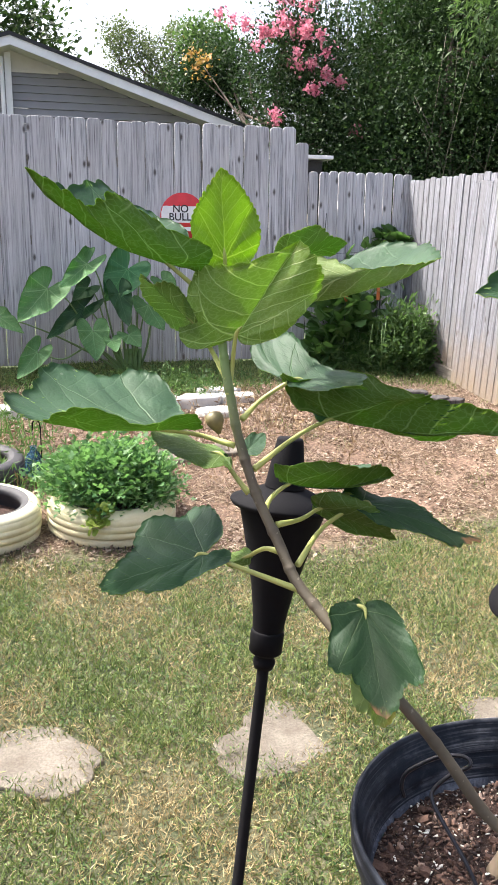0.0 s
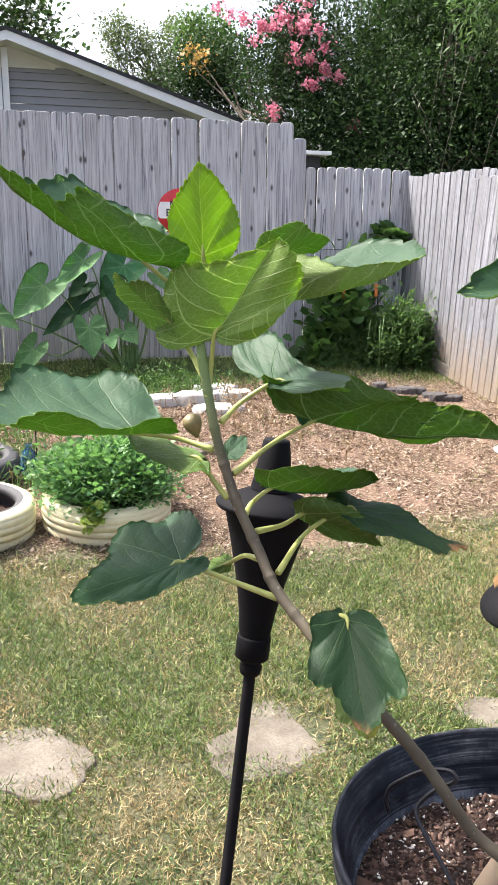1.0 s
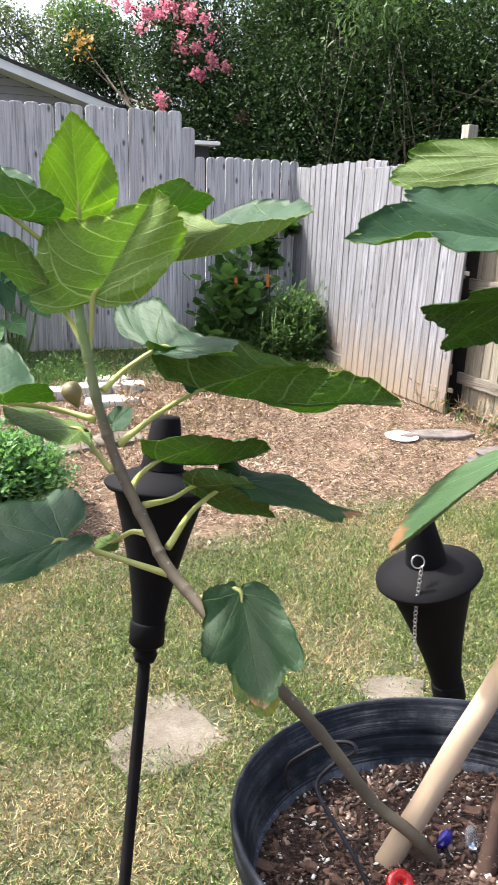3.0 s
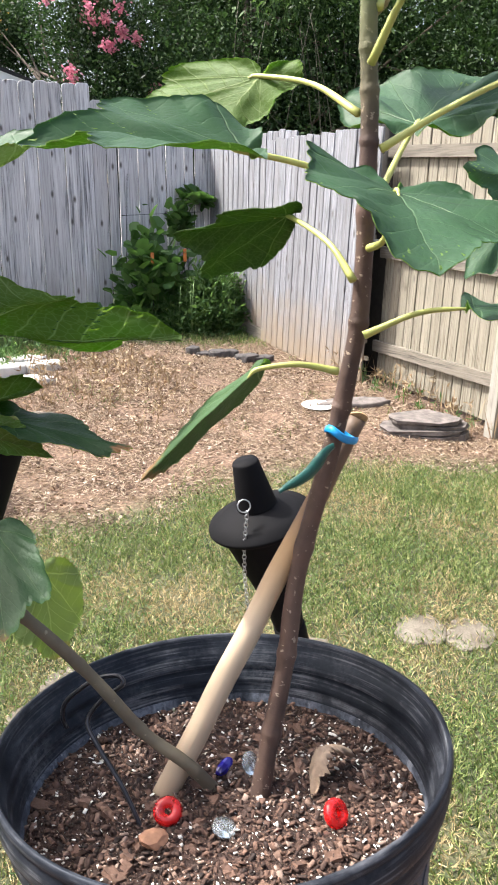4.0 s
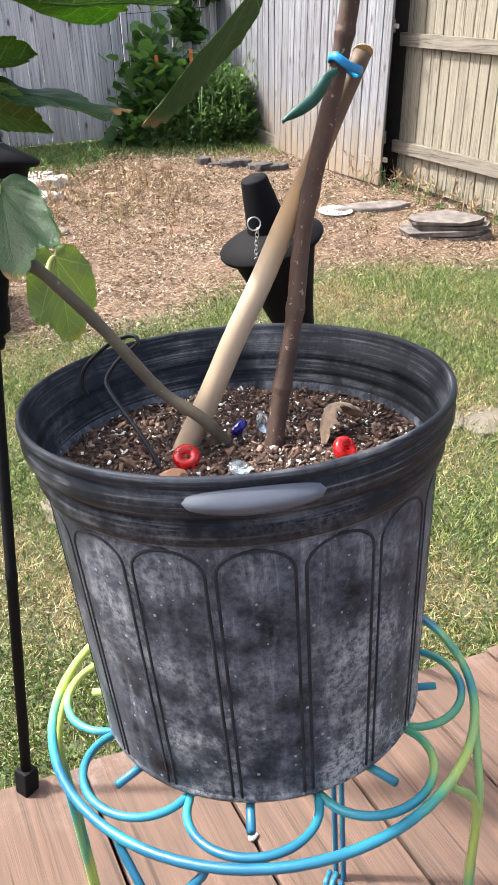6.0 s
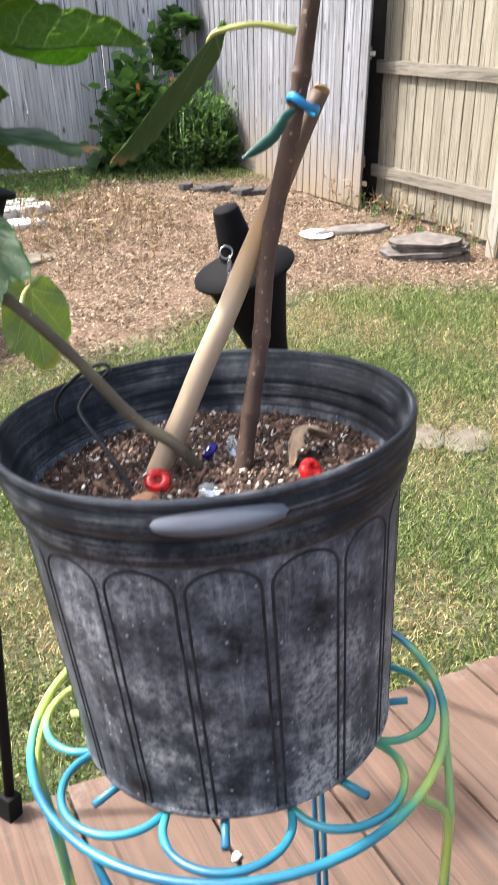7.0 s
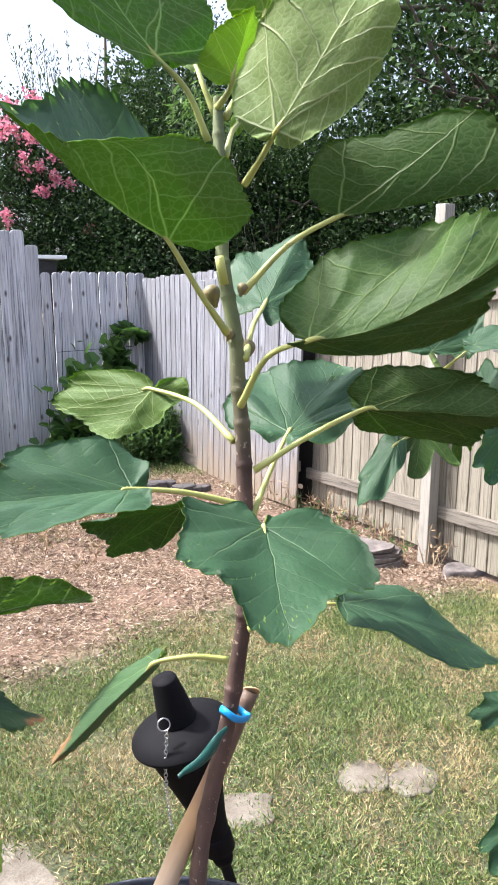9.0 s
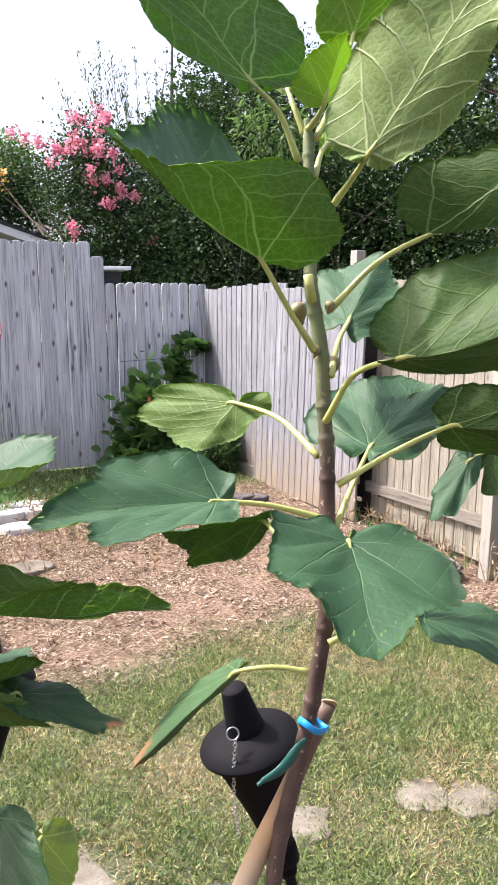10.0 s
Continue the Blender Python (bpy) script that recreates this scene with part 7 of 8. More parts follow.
bushlet(vine, "leaves", (4.30, 8.78, 1.55), (0.13, 0.06, 0.32), 170, 0.10, ROUND, M_vine, 24, "climbing shoot")
bushlet(vine, "leaves", (4.52, 8.80, 1.95), (0.15, 0.06, 0.12), 90, 0.10, ROUND, M_vine, 25, "climbing shoot")
tube("stem", [(3.95, 8.7, gz(3.95, 8.7)), (4.1, 8.8, 1.3), (4.35, 8.86, 1.7), (4.6, 8.88, 2.05)], 0.008, M_stemg, vine, seg=6)
M_orange = simple("orange_marker", (0.7, 0.2, 0.05), 0.5, 0, 0.2)
trellis = thing("trellis", (4.1, 8.86, 0.7), "thin wire trellis with orange flags behind the vine", "trellis")
tube("wire", [(3.70, 8.86, gz(3.7, 8.86)), (3.78, 8.87, 2.25)], 0.004, M_wire, trellis, seg=6)
tube("wire", [(4.45, 8.86, gz(4.45, 8.86)), (4.42, 8.87, 2.1)], 0.004, M_wire, trellis, seg=6)
tube("wire", [(3.7, 8.865, 1.83), (4.6, 8.865, 1.86)], 0.003, M_wire, trellis, seg=6)
for x, z in ((3.86, 1.42), (4.22, 1.44)):
    part("flag", box_bm(x - 0.018, x + 0.018, 8.42, 8.43, z - 0.07, z + 0.06, 0.004), M_orange, trellis, "orange plastic flag")
    tube("flag_stick", [(x, 8.435, gz(x, 8.43)), (x, 8.435, z + 0.06)], 0.004, M_wire, trellis, seg=6)

# weeds and dry stalks in the bed
M_dry = foliage_mat("dry_stalk", [(0.16, 0.10, 0.06), (0.28, 0.2, 0.12), (0.4, 0.32, 0.2)], (0.3, 0.2, 0.1), 0.1)
small = thing("bed_weeds", (1.9, 7.6, gz(1.9, 7.6)), "thin pale weeds and dry stalks in the bed", "weeds", "", "stuff")
rgw = np.random.RandomState(8)
for (xa, xb, ya, yb, n, hgt, mt) in ((1.35, 2.3, 7.35, 8.1, 260, 0.20, M_weed), (0.4, 3.0, 7.3, 8.3, 260, 0.16, M_weed), (0.2, 3.2, 5.2, 7.2, 260, 0.18, M_dry), (2.2, 3.4, 6.2, 7.3, 200, 0.22, M_dry), (0.2, 0.8, 5.2, 6.8, 240, 0.25, M_weed), (4.72, 5.0, 4.3, 6.4, 110, 0.26, M_dry), (4.72, 4.98, 4.6, 6.2, 40, 0.14, M_weed)):
    p = np.stack([rgw.uniform(xa, xb, n), rgw.uniform(ya, yb, n), np.zeros(n)], -1)
    p[:, 2] = ground_z(p[:, 0], p[:, 1])
    A, S, N = frames(np.stack([rgw.normal(0, 0.3, n), rgw.normal(0, 0.3, n), np.ones(n)], -1), rgw)
    s = hgt * rgw.uniform(0.4, 1.3, (n, 1))
    cluster("stalks", p, A * s, S * 0.02 * 1.2 + S * s * 0.02, N * s * 0.05, LANCE, mt, small)
    q = p + A * s * rgw.uniform(0.4, 1.0, (n, 1))
    q3 = np.repeat(q, 3, 0)
    A3, S3, N3 = frames(rgw.normal(size=(len(q3), 3)) + np.array([0, 0, 0.4]), rgw)
    cluster("leaves", q3, A3 * 0.06, S3 * 0.05, N3 * 0.06, LANCE, mt, small)

# sign on the fence
sign = thing("warning_sign", (2.25, 8.9, 2.215), "round red and white warning sign on the fence", "sign")
M_red = simple("red_sign_paint", (0.55, 0.025, 0.03), 0.4, 0, 0.12, 12)
M_wht = simple("white_sign_paint", (0.8, 0.8, 0.8), 0.4, 0, 0.05, 12)
M_ink = simple("black_sign_ink", (0.02, 0.02, 0.025), 0.5, 0, 0.1, 12)
SRD = 0.232
scx, scz = 2.245, 2.195
dk = lathe("disc", [(0.0, 0.0), (SRD - 0.004, 0.0), (SRD, 0.002), (SRD, 0.006), (SRD - 0.003, 0.009), (0.0, 0.009)], M_red, sign, "", 64)
dk.data.transform(pose(scx, 8.915, scz, 90, 0, 0))
cv = []
for k in range(25):
    x = -0.222 + 0.444 * k / 24
    cv.append((scx + x, 8.9035, scz + min(0.100, math.sqrt(max(0, 0.226 ** 2 - x * x)))))
for k in range(25):
    x = 0.222 - 0.444 * k / 24
    cv.append((scx + x, 8.9035, scz - min(0.062, math.sqrt(max(0, 0.226 ** 2 - x * x)))))
mesh_obj("band", cv, [tuple(range(50))], M_wht, sign, "white band across the middle")


def lettering(text, x, z, size, parent, material, y=8.901):
    cu = bpy.data.curves.new("lettering", "FONT")
    cu.body, cu.size, cu.extrude, cu.offset = text, size, 0.0006, 0.0015
    cu.align_x = "CENTER"
    ob = new("tmp", cu)
    ob.matrix_world = pose(x, y, z, 90, 0, 0)
    dg = bpy.context.evaluated_depsgraph_get()
    me = bpy.data.meshes.new_from_object(ob.evaluated_get(dg))
    me.transform(pose(x, y, z, 90, 0, 0))
    bpy.data.objects.remove(ob)
    me.materials.append(material)
    return adopt(new("lettering", me), parent)


lettering("NO", scx - 0.025, scz + 0.040, 0.104, sign, M_ink)
lettering("BULL", scx - 0.03, scz - 0.040, 0.104, sign, M_ink)
part("bar", box_bm(scx - 0.08, scx + 0.08, 8.9025, 8.9045, scz - 0.145, scz - 0.105), M_wht, sign)

# ---- trees behind the fences ----
M_treebark = simple("tree_bark", (0.11, 0.085, 0.065), 0.9, 0, 0.35, 8, 0.6, 40, 0.01)
M_cane = simple("shaded_cane", (0.075, 0.07, 0.045), 0.7, 0, 0.3, 20)
M_hedge = foliage_mat("dark_hedge_leaf", [(0.006, 0.014, 0.007), (0.024, 0.050, 0.019), (0.080, 0.130, 0.050)], (0.05, 0.11, 0.025), 0.16, 0.6, 0.14)
M_olive = foliage_mat("olive_leaf", [(0.012, 0.024, 0.010), (0.032, 0.056, 0.022), (0.075, 0.115, 0.046)], (0.06, 0.12, 0.025), 0.22, 0.5, 0.25)
M_light = foliage_mat("light_leaf", [(0.04, 0.085, 0.03), (0.08, 0.14, 0.05), (0.13, 0.2, 0.075)], (0.12, 0.22, 0.05), 0.35)
M_airy = foliage_mat("airy_leaf", [(0.045, 0.065, 0.032), (0.105, 0.135, 0.065), (0.19, 0.22, 0.115)], (0.14, 0.20, 0.06), 0.32)
M_gold = foliage_mat("gold_leaf", [(0.25, 0.18, 0.05), (0.32, 0.22, 0.06), (0.4, 0.2, 0.07)], (0.4, 0.25, 0.06), 0.35)
M_pink = foliage_mat("pink_blossom", [(0.46, 0.10, 0.17), (0.62, 0.22, 0.29), (0.72, 0.40, 0.44)], (0.7, 0.25, 0.35), 0.3, 0.6)


def crown(parent, blobs, n, size, shape, material, seed, label="", spread=0.17, per=26, up=0.15, shell=0.55):
    """Leaves in clumps through ellipsoids (centre, radii); gaps between clumps."""
    rg = np.random.RandomState(seed)
    vol = np.array([b_[1][0] * b_[1][1] * b_[1][2] for b_ in blobs]) ** 0.7
    ncl = max(8, n // per)
    bi = rg.choice(len(blobs), ncl, p=vol / vol.sum())
    C = np.array([b_[0] for b_ in blobs])[bi]
    R = np.array([b_[1] for b_ in blobs])[bi]
    d = rg.normal(size=(ncl, 3))
    d /= np.linalg.norm(d, axis=1, keepdims=True)
    rad = shell + (1 - shell) * rg.uniform(0, 1.12, (ncl, 1))
    cc = C + d * R * rad
    idx = rg.randint(0, ncl, n)
    off = rg.normal(size=(n, 3)) * spread
    p = cc[idx] + off
    dr = d[idx] * 0.8 + rg.normal(size=(n, 3)) * 0.8 + np.array([0, 0, up])
    A, S, N = frames(dr, rg, 1.0)
    s = size * rg.uniform(0.6, 1.4, (n, 1))
    return cluster("crown", p, A * s, S * s, N * s, shape, material, parent, label)


def tree(name, base, top, blobs, label, limbs, trunk_r, seed, spread_l=1.0):
    rg = random.Random(seed)
    e = thing(name, base, label, "tree")
    bz = Vector(base)
    tz = Vector(top)
    mid = (bz + tz) / 2 + Vector((rg.uniform(-0.2, 0.2), rg.uniform(-0.2, 0.2), 0))
    tube("trunk", [tuple(bz + Vector((0, 0, -0.1))), tuple(bz.lerp(mid, 0.5)), tuple(mid), tuple(tz)], [trunk_r, trunk_r * 0.8, trunk_r * 0.6, trunk_r * 0.2], M_treebark, e, seg=10)
    for k in range(limbs):
        c, r = blobs[k % len(blobs)]
        t = rg.uniform(0.25, 0.85)
        s = bz.lerp(mid, min(1, t * 2)) if t < 0.5 else mid.lerp(tz, t * 2 - 1)
        q = Vector(c) + Vector((rg.uniform(-0.8, 0.8) * r[0], rg.uniform(-0.8, 0.8) * r[1], rg.uniform(-0.5, 0.9) * r[2]))
        w = s.lerp(q, 0.5) + Vector((rg.uniform(-0.15, 0.15), rg.uniform(-0.15, 0.15), -0.1))
        tube("limb", [tuple(s), tuple(w), tuple(q)], [trunk_r * 0.35, trunk_r * 0.2, trunk_r * 0.06], M_treebark, e, seg=6, sub=4)
    return e


GZB = 0.9
# crape myrtle with pink blossom
bl = [((4.75, 12.4, 3.5), (0.85, 0.8, 1.3)), ((5.2, 12.2, 3.1), (1.1, 0.8, 1.2)), ((4.1, 14.6, 4.25), (0.75, 0.6, 0.75)), ((4.7, 12.5, 4.6), (0.75, 0.6, 0.75)), ((4.3, 12.4, 2.9), (0.35, 0.4, 0.5)), ((3.55, 14.6, 4.40), (0.55, 0.6, 0.40)), ((4.25, 12.6, 4.3), (0.5, 0.5, 0.5)), ((3.58, 14.60, 4.39), (0.42, 0.5, 0.42)), ((4.00, 14.40, 4.55), (0.5, 0.5, 0.6))]
myrtle = tree("crape_myrtle", (4.3, 12.6, GZB), (4.4, 12.5, 4.8), bl, "crape myrtle tree with pink blossom behind the fence", 22, 0.09, 1)
crown(myrtle, bl, 36000, 0.048, LEAF, M_hedge, 31)
crown(myrtle, [(c_, tuple(0.75 * q for q in r_)) for c_, r_ in bl], 9000, 0.07, LEAF, M_hedge, 43, "", 0.15, 26, 0.15, 0.2)
crown(myrtle, [((4.05, 12.1, 4.85), (0.72, 0.4, 0.38)), ((4.5, 12.0, 4.95), (0.5, 0.4, 0.35)), ((4.3, 11.9, 4.45), (0.6, 0.4, 0.25))], 1500, 0.040, ROUND, M_pink, 32, "pink blossom clusters", 0.042, 44, 0.15, 0.7)
crown(myrtle, [((4.05, 11.7, 3.57), (0.10, 0.1, 0.06)), ((5.28, 11.7, 3.45), (0.08, 0.1, 0.08)), ((4.7, 11.7, 4.0), (0.3, 0.1, 0.2)), ((3.46, 12.2, 4.58), (0.12, 0.1, 0.07)), ((3.63, 12.2, 4.40), (0.12, 0.1, 0.07)), ((3.73, 12.2, 4.85), (0.12, 0.1, 0.07))], 640, 0.036, ROUND, M_pink, 45, "pink blossom clusters", 0.038, 60)
crown(myrtle, [((3.43, 13.8, 4.62), (0.20, 0.2, 0.12))], 150, 0.07, LEAF, M_gold, 33, "golden turning leaves", 0.10)
# airy tree beyond the house
bl = [((2.59, 17.00, 5.58), (0.28, 0.5, 0.20)), ((2.84, 17.00, 5.26), (0.55, 0.6, 0.22)), ((3.37, 17.00, 5.43), (0.45, 0.6, 0.26)), ((2.94, 17.00, 4.92), (0.62, 0.6, 0.26)), ((3.53, 17.00, 4.90), (0.45, 0.6, 0.40)), ((3.81, 17.30, 5.72), (0.25, 0.5, 0.22)), ((3.38, 16.80, 4.57), (0.5, 0.5, 0.3))]
lt = tree("shade_tree", (3.6, 17.2, 1.0), (3.6, 17.1, 5.3), bl, "airy grey-green tree beyond the house", 22, 0.1, 2)
crown(lt, bl, 6800, 0.056, LEAF, M_airy, 34, "", 0.085, 34, 0.0)
bl = [((3.88, 16.30, 5.38), (0.26, 0.4, 0.36)), ((4.30, 16.30, 5.45), (0.26, 0.4, 0.30)), ((4.09, 16.30, 5.06), (0.4, 0.4, 0.3))]
lt = tree("shade_tree", (4.5, 16.4, 1.0), (4.5, 16.3, 5.0), bl, "yellow-green young tree beyond the house", 10, 0.06, 12)
crown(lt, bl, 3600, 0.07, LEAF, M_light, 47, "", 0.12, 26)
bl = [((-0.2, 19.0, 6.2), (1.6, 1.0, 1.0)), ((1.1, 20.0, 5.9), (0.6, 0.6, 0.5)), ((-0.3, 18.0, 7.2), (0.7, 0.6, 1.0))]
lt2 = tree("shade_tree", (-0.4, 19, 1.0), (-0.3, 19, 7.2), bl, "dark tree showing past the house roof", 10, 0.12, 3)
crown(lt2, bl, 5000, 0.13, LEAF, M_olive, 35, "", 0.25)
# dark hedge and bamboo along the back
bl = [((5.9, 11.6, 2.9), (1.3, 0.9, 1.5)), ((7.2, 11.2, 3.3), (1.3, 1.0, 1.9)), ((6.5, 12.4, 4.4), (1.3, 1.0, 1.4)), ((8.2, 10.4, 3.6), (1.2, 1.2, 2.2)), ((8.8, 9.0, 3.2), (1.0, 1.3, 1.9)), ((7.4, 12.5, 5.6), (1.5, 1.0, 1.3)), ((5.6, 11.0, 2.3), (0.7, 0.5, 0.8))]
hedge = tree("evergreen_hedge", (6.6, 11.9, GZB), (6.8, 12.0, 6.0), bl, "tall dark evergreen hedge behind the fence", 30, 0.09, 4)
crown(hedge, bl, 92000, 0.047, LEAF, M_hedge, 36, "", 0.16)
crown(hedge, [((c_[0] + 0.5, c_[1] + 1.2, c_[2] - 0.1), r_) for c_, r_ in bl], 16000, 0.15, LEAF, M_hedge, 44, "", 0.25, 26, 0.15, 0.1)
crown(hedge, bl, 9000, 0.09, LANCE, M_olive, 37, "", 0.2)
crown(hedge, [(c_, tuple(0.8 * q for q in r_)) for c_, r_ in bl], 26000, 0.075, LEAF, M_hedge, 42, "", 0.2, 26, 0.15, 0.2)
for k in range(22):
    x0, y0 = 5.9 + 0.075 * k + random.uniform(-0.15, 0.15), 11.2 - 0.06 * k + random.uniform(-0.4, 0.3)
    tube("cane", [(x0, y0, 0.9), (x0 + random.uniform(-0.1, 0.1), y0, 2.6), (x0 + random.uniform(-0.5, 0.5), y0 + random.uniform(-0.3, 0.3), random.uniform(3.0, 4.6))], [0.010, 0.008, 0.004], M_cane, hedge, seg=5, sub=3)
# pale drooping leaves of the bamboo
crown(hedge, [((6.7, 10.9, 4.8), (0.45, 0.4, 0.5)), ((7.1, 10.7, 4.5), (0.35, 0.4, 0.5))], 1300, 0.12, LANCE, M_light, 46, "pale narrow bamboo leaves", 0.16, 20, -0.7)
# spiky cypress-like tree
bl = [((6.0, 13.6, 5.3), (0.5, 0.4, 1.6)), ((6.6, 13.4, 5.6), (0.5, 0.4, 1.7)), ((5.3, 13.8, 4.8), (0.4, 0.4, 1.4)), ((7.3, 13.3, 5.4), (0.6, 0.4, 1.6))]
cyp = tree("shade_tree", (6.2, 13.7, GZB), (6.4, 13.6, 7.2), bl, "grey-green tree with upright whips behind the fence", 8, 0.08, 5)
rgt = random.Random(6)
wp, wd = [], []
for k in range(46):
    x0, y0, z0 = 4.9 + 0.06 * k + rgt.uniform(-0.1, 0.1), 13.5 + rgt.uniform(-0.4, 0.4), 4.2 + rgt.uniform(-0.3, 0.6)
    dx = -0.35 + rgt.uniform(-0.2, 0.35)
    L = rgt.uniform(1.7, 2.4) if k < 16 else rgt.uniform(1.0, 1.9)
    tube("whip", [(x0, y0, z0), (x0 + dx * 0.4, y0, z0 + L * 0.5), (x0 + dx, y0, z0 + L)], [0.007, 0.005, 0.002], M_treebark, cyp, seg=5, sub=3)
    for q in range(60):
        t = rgt.uniform(0, 0.95)
        wp.append((x0 + dx * t * t * 0.6 + dx * 0.4 * t + rgt.uniform(-0.03, 0.03), y0 + rgt.uniform(-0.03, 0.03), z0 + L * t))
        wd.append((rgt.uniform(-0.7, 0.7), rgt.uniform(-0.7, 0.7), 1.0))
rgn = np.random.RandomState(9)
A, S, N = frames(np.array(wd), rgn)
cluster("crown", np.array(wp), A * 0.085, S * 0.085, N * 0.085, LANCE, M_olive, cyp)
crown(cyp, [((5.8, 13.6, 4.3), (1.1, 0.5, 1.0)), ((7.0, 13.4, 4.6), (1.1, 0.5, 1.2))], 9000, 0.08, LANCE, M_olive, 38, "", 0.16)
# big trees beyond the east fence, sky showing through
bl = [((9.2, 8.2, 5.0), (1.5, 1.4, 1.1)), ((9.6, 6.0, 4.6), (1.3, 1.5, 1.0)), ((10.4, 10.2, 5.6), (1.8, 1.4, 1.3)), ((8.6, 9.4, 6.4), (1.2, 1.0, 0.7)), ((11.0, 7.5, 6.5), (1.6, 1.4, 1.0))]
big = tree("shade_tree", (11.5, 8.5, 0.6), (10.4, 9.0, 7.5), bl, "large dark-leaved tree beyond the east fence, sky showing through", 34, 0.2, 7)
crown(big, bl, 26000, 0.088, LEAF, M_hedge, 39, "", 0.2, 34)
tube("limb", [(11.2, 8.5, 5.0), (9.6, 7.6, 6.2), (8.0, 7.0, 6.45)], [0.12, 0.08, 0.04], M_treebark, big, seg=8)
bl = [((8.4, 6.4, 2.2), (1.1, 1.4, 1.2)), ((8.2, 4.2, 1.9), (1.0, 1.4, 1.2)), ((8.8, 7.8, 2.6), (1.0, 1.0, 1.3)), ((9.5, 3.0, 2.6), (1.2, 1.4, 1.6))]
sh = tree("shrub", (8.5, 5.6, 0.4), (8.5, 5.8, 3.0), bl, "dense shrubs behind the tan fence", 16, 0.06, 8)
crown(sh, bl, 20000, 0.078, LEAF, M_hedge, 40, "", 0.17)
bl = [((14.0, 11.0, 5.0), (2.4, 2.0, 1.9)), ((15.0, 7.0, 4.6), (2.4, 2.2, 1.9)), ((12.5, 15.0, 5.4), (2.6, 1.6, 1.9))]
ft = tree("shade_tree", (14.5, 10.0, 0.5), (14.4, 10.2, 6.6), bl, "far light green trees", 14, 0.2, 10)
crown(ft, bl, 15000, 0.14, LEAF, M_light, 41, "", 0.3)

# ---- grass, straw ----
BLADE = ([(0, 0.5, 0), (0, -0.5, 0), (0.55, 0.38, 0.08), (0.55, -0.38, 0.08), (1, 0, 0.3)], [(0, 1, 3), (0, 3, 2), (2, 3, 4)])
M_grass = foliage_mat("lawn_grass", [(0.014, 0.034, 0.010), (0.125, 0.168, 0.050), (0.34, 0.36, 0.15)], (0.20, 0.32, 0.07), 0.16, 0.5)
M_drygrass = foliage_mat("dry_grass", [(0.075, 0.055, 0.026), (0.36, 0.28, 0.140), (0.56, 0.46, 0.26)], (0.34, 0.28, 0.12), 0.12, 0.6)
M_straw = foliage_mat("straw_litter", [(0.035, 0.023, 0.017), (0.220, 0.160, 0.106), (0.66, 0.56, 0.43)], (0.3, 0.2, 0.1), 0.1, 0.7)
M_litter = foliage_mat("leaf_litter", [(0.024, 0.015, 0.011), (0.14, 0.092, 0.066), (0.44, 0.36, 0.29)], (0.25, 0.15, 0.08), 0.08, 0.8)
M_clover = foliage_mat("lawn_weed", [(0.020, 0.050, 0.016), (0.068, 0.120, 0.038), (0.15, 0.20, 0.075)], (0.14, 0.28, 0.06), 0.25, 0.55)
rgg = np.random.RandomState(77)


def patch(x, y, sc=1.0, ph=0.0):
    return np.sin(x * 3.1 * sc + 1.3 + ph) * np.sin(y * 4.3 * sc + ph) + 0.6 * np.sin(x * 7.7 * sc + y * 5.1 * sc + ph * 2) + 0.4 * np.sin(x * 13.1 - y * 11.3)


def sow(n, xa, xb, ya, yb, keep):
    x, y = rgg.uniform(xa, xb, n), rgg.uniform(ya, yb, n)
    k = keep(x, y)
    x, y = x[k], y[k]
    return np.stack([x, y, ground_z(x, y)], -1)


STONES = ((0.56, 2.95, 0.26), (1.47, 2.87, 0.26), (2.31, 2.82, 0.15), (2.90, 2.775, 0.13), (3.07, 2.655, 0.13))


def off_stones(x, y):
    k = np.ones(len(x), bool)
    for a, b_, r in STONES:
        k &= (((x - a) / r) ** 2 + ((y - b_) / (r * 0.72)) ** 2) > rgg.uniform(0.25, 1.02, len(x)) ** 1.3
    return k


def blades(name, p, lo, hi, w, lean, material, label, owner):
    n = len(p)
    d = np.stack([rgg.normal(0, lean, n), rgg.normal(0, lean, n), np.ones(n)], -1)
    A, S, N = frames(d, rgg)
    tuft = 0.5 + 0.5 * np.clip(patch(p[:, 0], p[:, 1], 2.7, 1.0) * 0.5, -1, 1)
    h = (lo + (hi - lo) * (0.55 * rgg.uniform(0, 1, n) + 0.6 * tuft * rgg.uniform(0.4, 1, n)))[:, None]
    return cluster(name, p, A * h, S * w, N * h, BLADE, material, owner, label)


lawn = thing("lawn_grass", (2.0, 2.8, gz(2, 2.8)), "short mown lawn grass, green with dry straw-coloured patches", "grass", "", "stuff")
near = lambda x, y: (y < lawn_edge(x) + rgg.normal(0, 0.12, len(x))) & off_stones(x, y) & (y > deck_end(x) - 0.3)
p = sow(240000, -0.3, 5.0, 1.1, 4.7, near)
isdry = patch(p[:, 0], p[:, 1]) + rgg.normal(0, 0.9, len(p)) > 0.12 + 0.9 * np.clip((p[:, 0] - 1.4) / 0.8, 0, 1) * np.clip((2.7 - p[:, 1]) / 0.5, 0, 1)
blades("green_blades", p[~isdry], 0.014, 0.058, 0.0042, 0.75, M_grass, "", lawn)
blades("dry_blades", p[isdry], 0.012, 0.046, 0.0032, 1.0, M_drygrass, "", lawn)
p = sow(11000, -0.3, 5.0, 1.1, 4.7, near)
isd = patch(p[:, 0], p[:, 1], 1.3, 2.0) > 0.3
q = p[isd]
blades("clippings", q + np.array([0, 0, 0.008]), 0.02, 0.05, 0.003, 6.0, M_drygrass, "pale clippings", lawn)
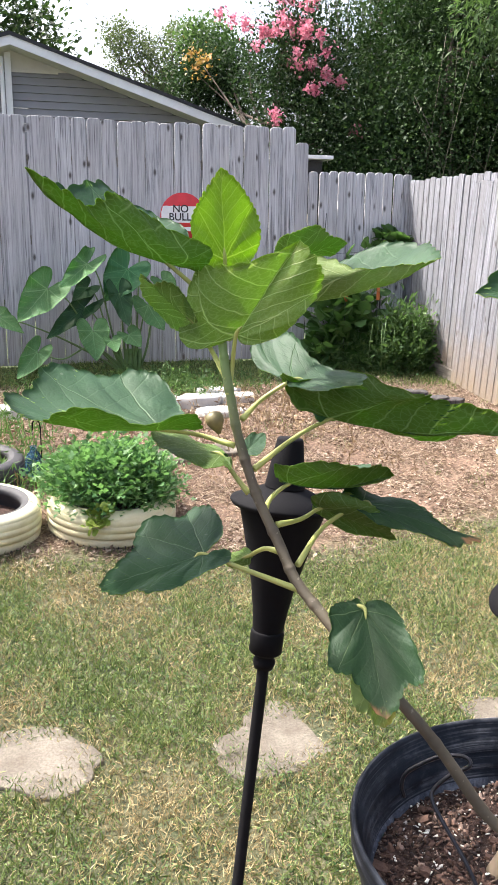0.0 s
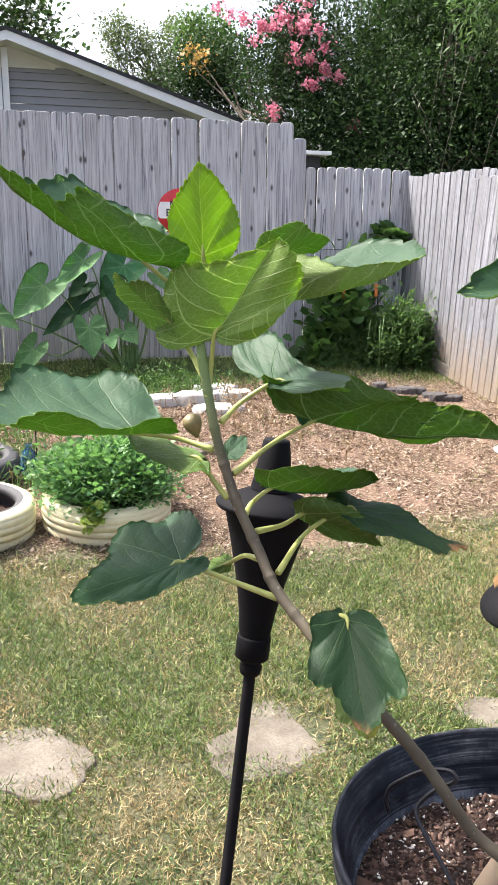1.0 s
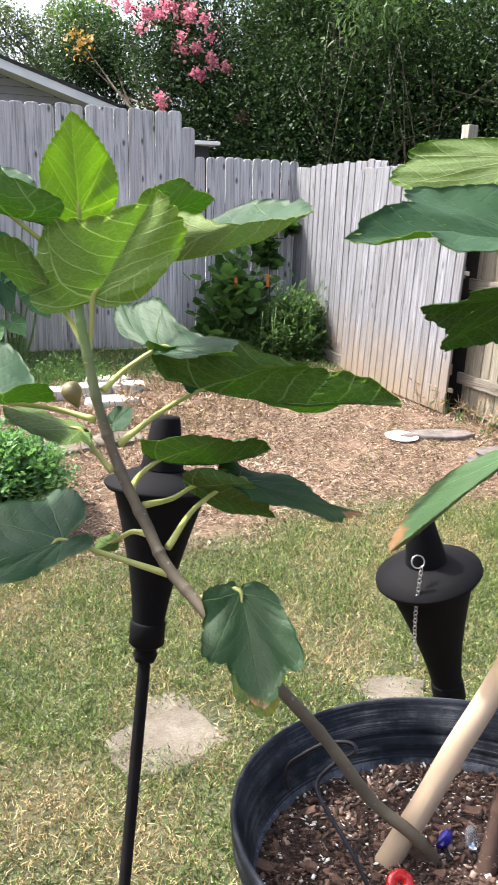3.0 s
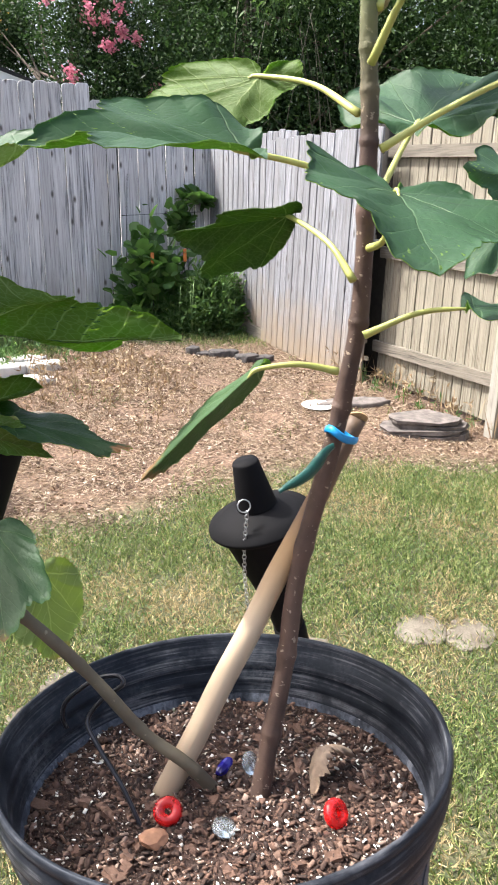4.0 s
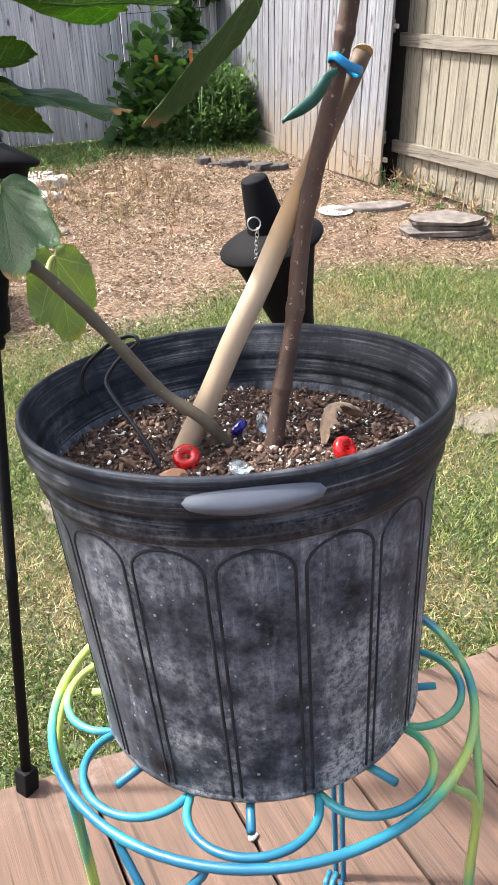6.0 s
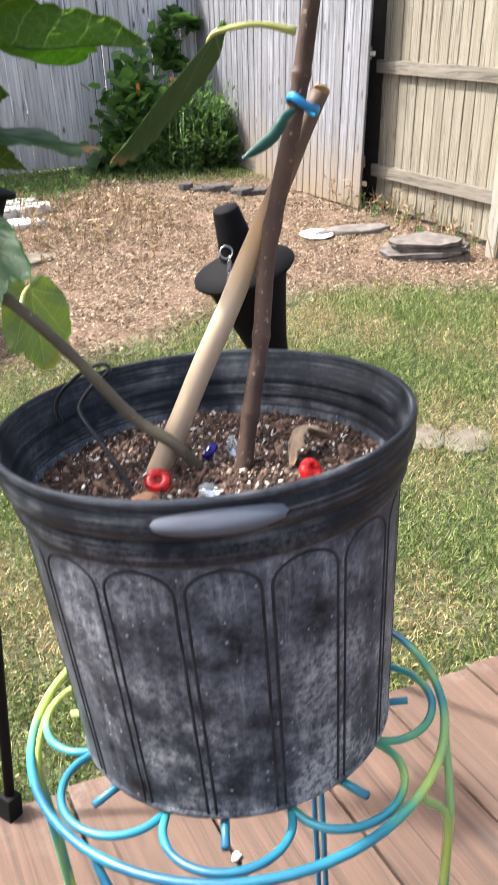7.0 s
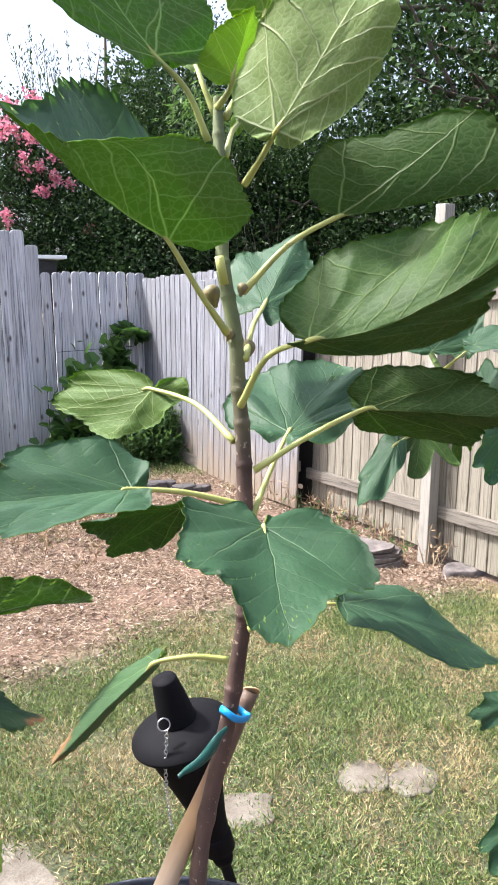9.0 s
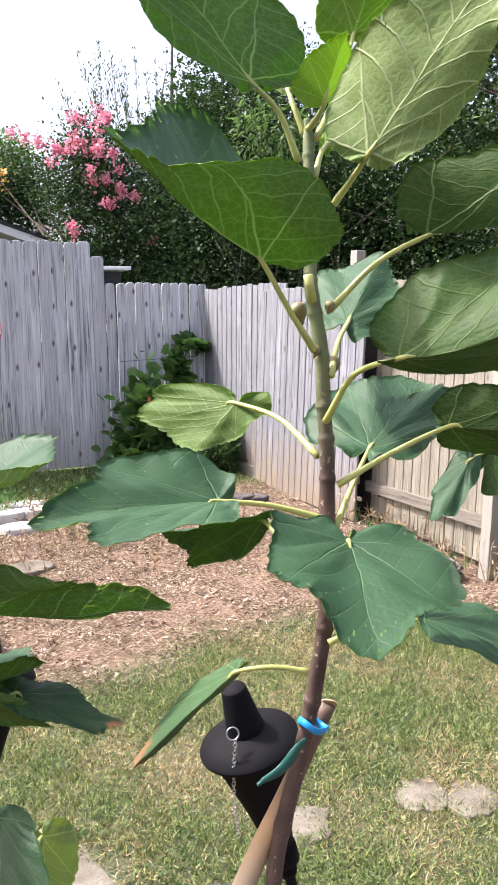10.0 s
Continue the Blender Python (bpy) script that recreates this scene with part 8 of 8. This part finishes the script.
p = sow(70000, -0.3, 5.0, 1.1, 4.7, near)
isg = patch(p[:, 0], p[:, 1], 0.9, 4.0) + rgg.normal(0, 0.5, len(p)) < 0.5
p = p[isg] + np.stack([np.zeros(isg.sum()), np.zeros(isg.sum()), rgg.uniform(0.012, 0.036, isg.sum())], -1)
A, S, N = frames(np.stack([rgg.normal(0, 1, len(p)), rgg.normal(0, 1, len(p)), rgg.normal(0.25, 0.35, len(p))], -1), rgg, 0.7)
sz9 = rgg.uniform(0.006, 0.014, (len(p), 1))
cluster("clover_leaves", p, A * sz9, S * sz9, N * sz9, LEAF, M_clover, lawn, "small broad lawn weeds")
p = sow(20000, -3.0, -0.3, 0.0, 8.9, lambda x, y: (y > 1.0) | (x < -1.3))
blades("green_blades", p, 0.02, 0.05, 0.009, 0.75, M_grass, "", lawn)
back = thing("fence_grass", (2.5, 8.3, gz(2.5, 8.3)), "shaded green grass strip along the fence", "grass", "", "stuff")
p = sow(30000, -0.2, 4.7, 7.4, 8.9, lambda x, y: y > 7.85 + 0.25 * np.sin(x * 2.3) + rgg.normal(0, 0.12, len(x)))
blades("green_blades", p, 0.03, 0.075, 0.006, 0.6, M_grass, "", back)
litter = thing("straw_litter", (2.5, 6.0, gz(2.5, 6)), "dry straw and leaf litter covering the bed", "straw", "", "stuff")
p = sow(150000, -0.2, 5.0, 3.9, 8.1, lambda x, y: (y > lawn_edge(x) - 0.05 + rgg.normal(0, 0.12, len(x))) & (y < 7.95 + 0.2 * np.sin(x * 2.3)) & (patch(x, y, 1.4, 0.5) + rgg.normal(0, 0.5, len(x)) > -0.75))
blades("straw", p + np.array([0, 0, 0.004]), 0.014, 0.060, 0.0030, 4.0, M_straw, "", litter)
p = sow(26000, -0.2, 5.0, 4.0, 8.1, lambda x, y: (y > lawn_edge(x) + rgg.normal(0, 0.1, len(x))) & (patch(x, y, 1.9, 3.0) + rgg.normal(0, 0.6, len(x)) > -0.2))
A, S, N = frames(np.stack([rgg.normal(0, 1, len(p)), rgg.normal(0, 1, len(p)), rgg.normal(0.1, 0.3, len(p))], -1), rgg, 0.6)
sz9 = rgg.uniform(0.012, 0.040, (len(p), 1))
cluster("leaf_litter", p + np.array([0, 0, 0.010]), A * sz9, S * sz9 * 0.8, N * sz9, LEAF, M_litter, litter, "small dead brown leaves")
p = sow(9000, -0.2, 5.0, 4.2, 8.0, lambda x, y: (y > lawn_edge(x)) & (patch(x, y, 0.7, 1.0) > 0.9))
blades("green_tufts", p, 0.02, 0.06, 0.005, 0.6, M_grass, "sparse green tufts", litter)
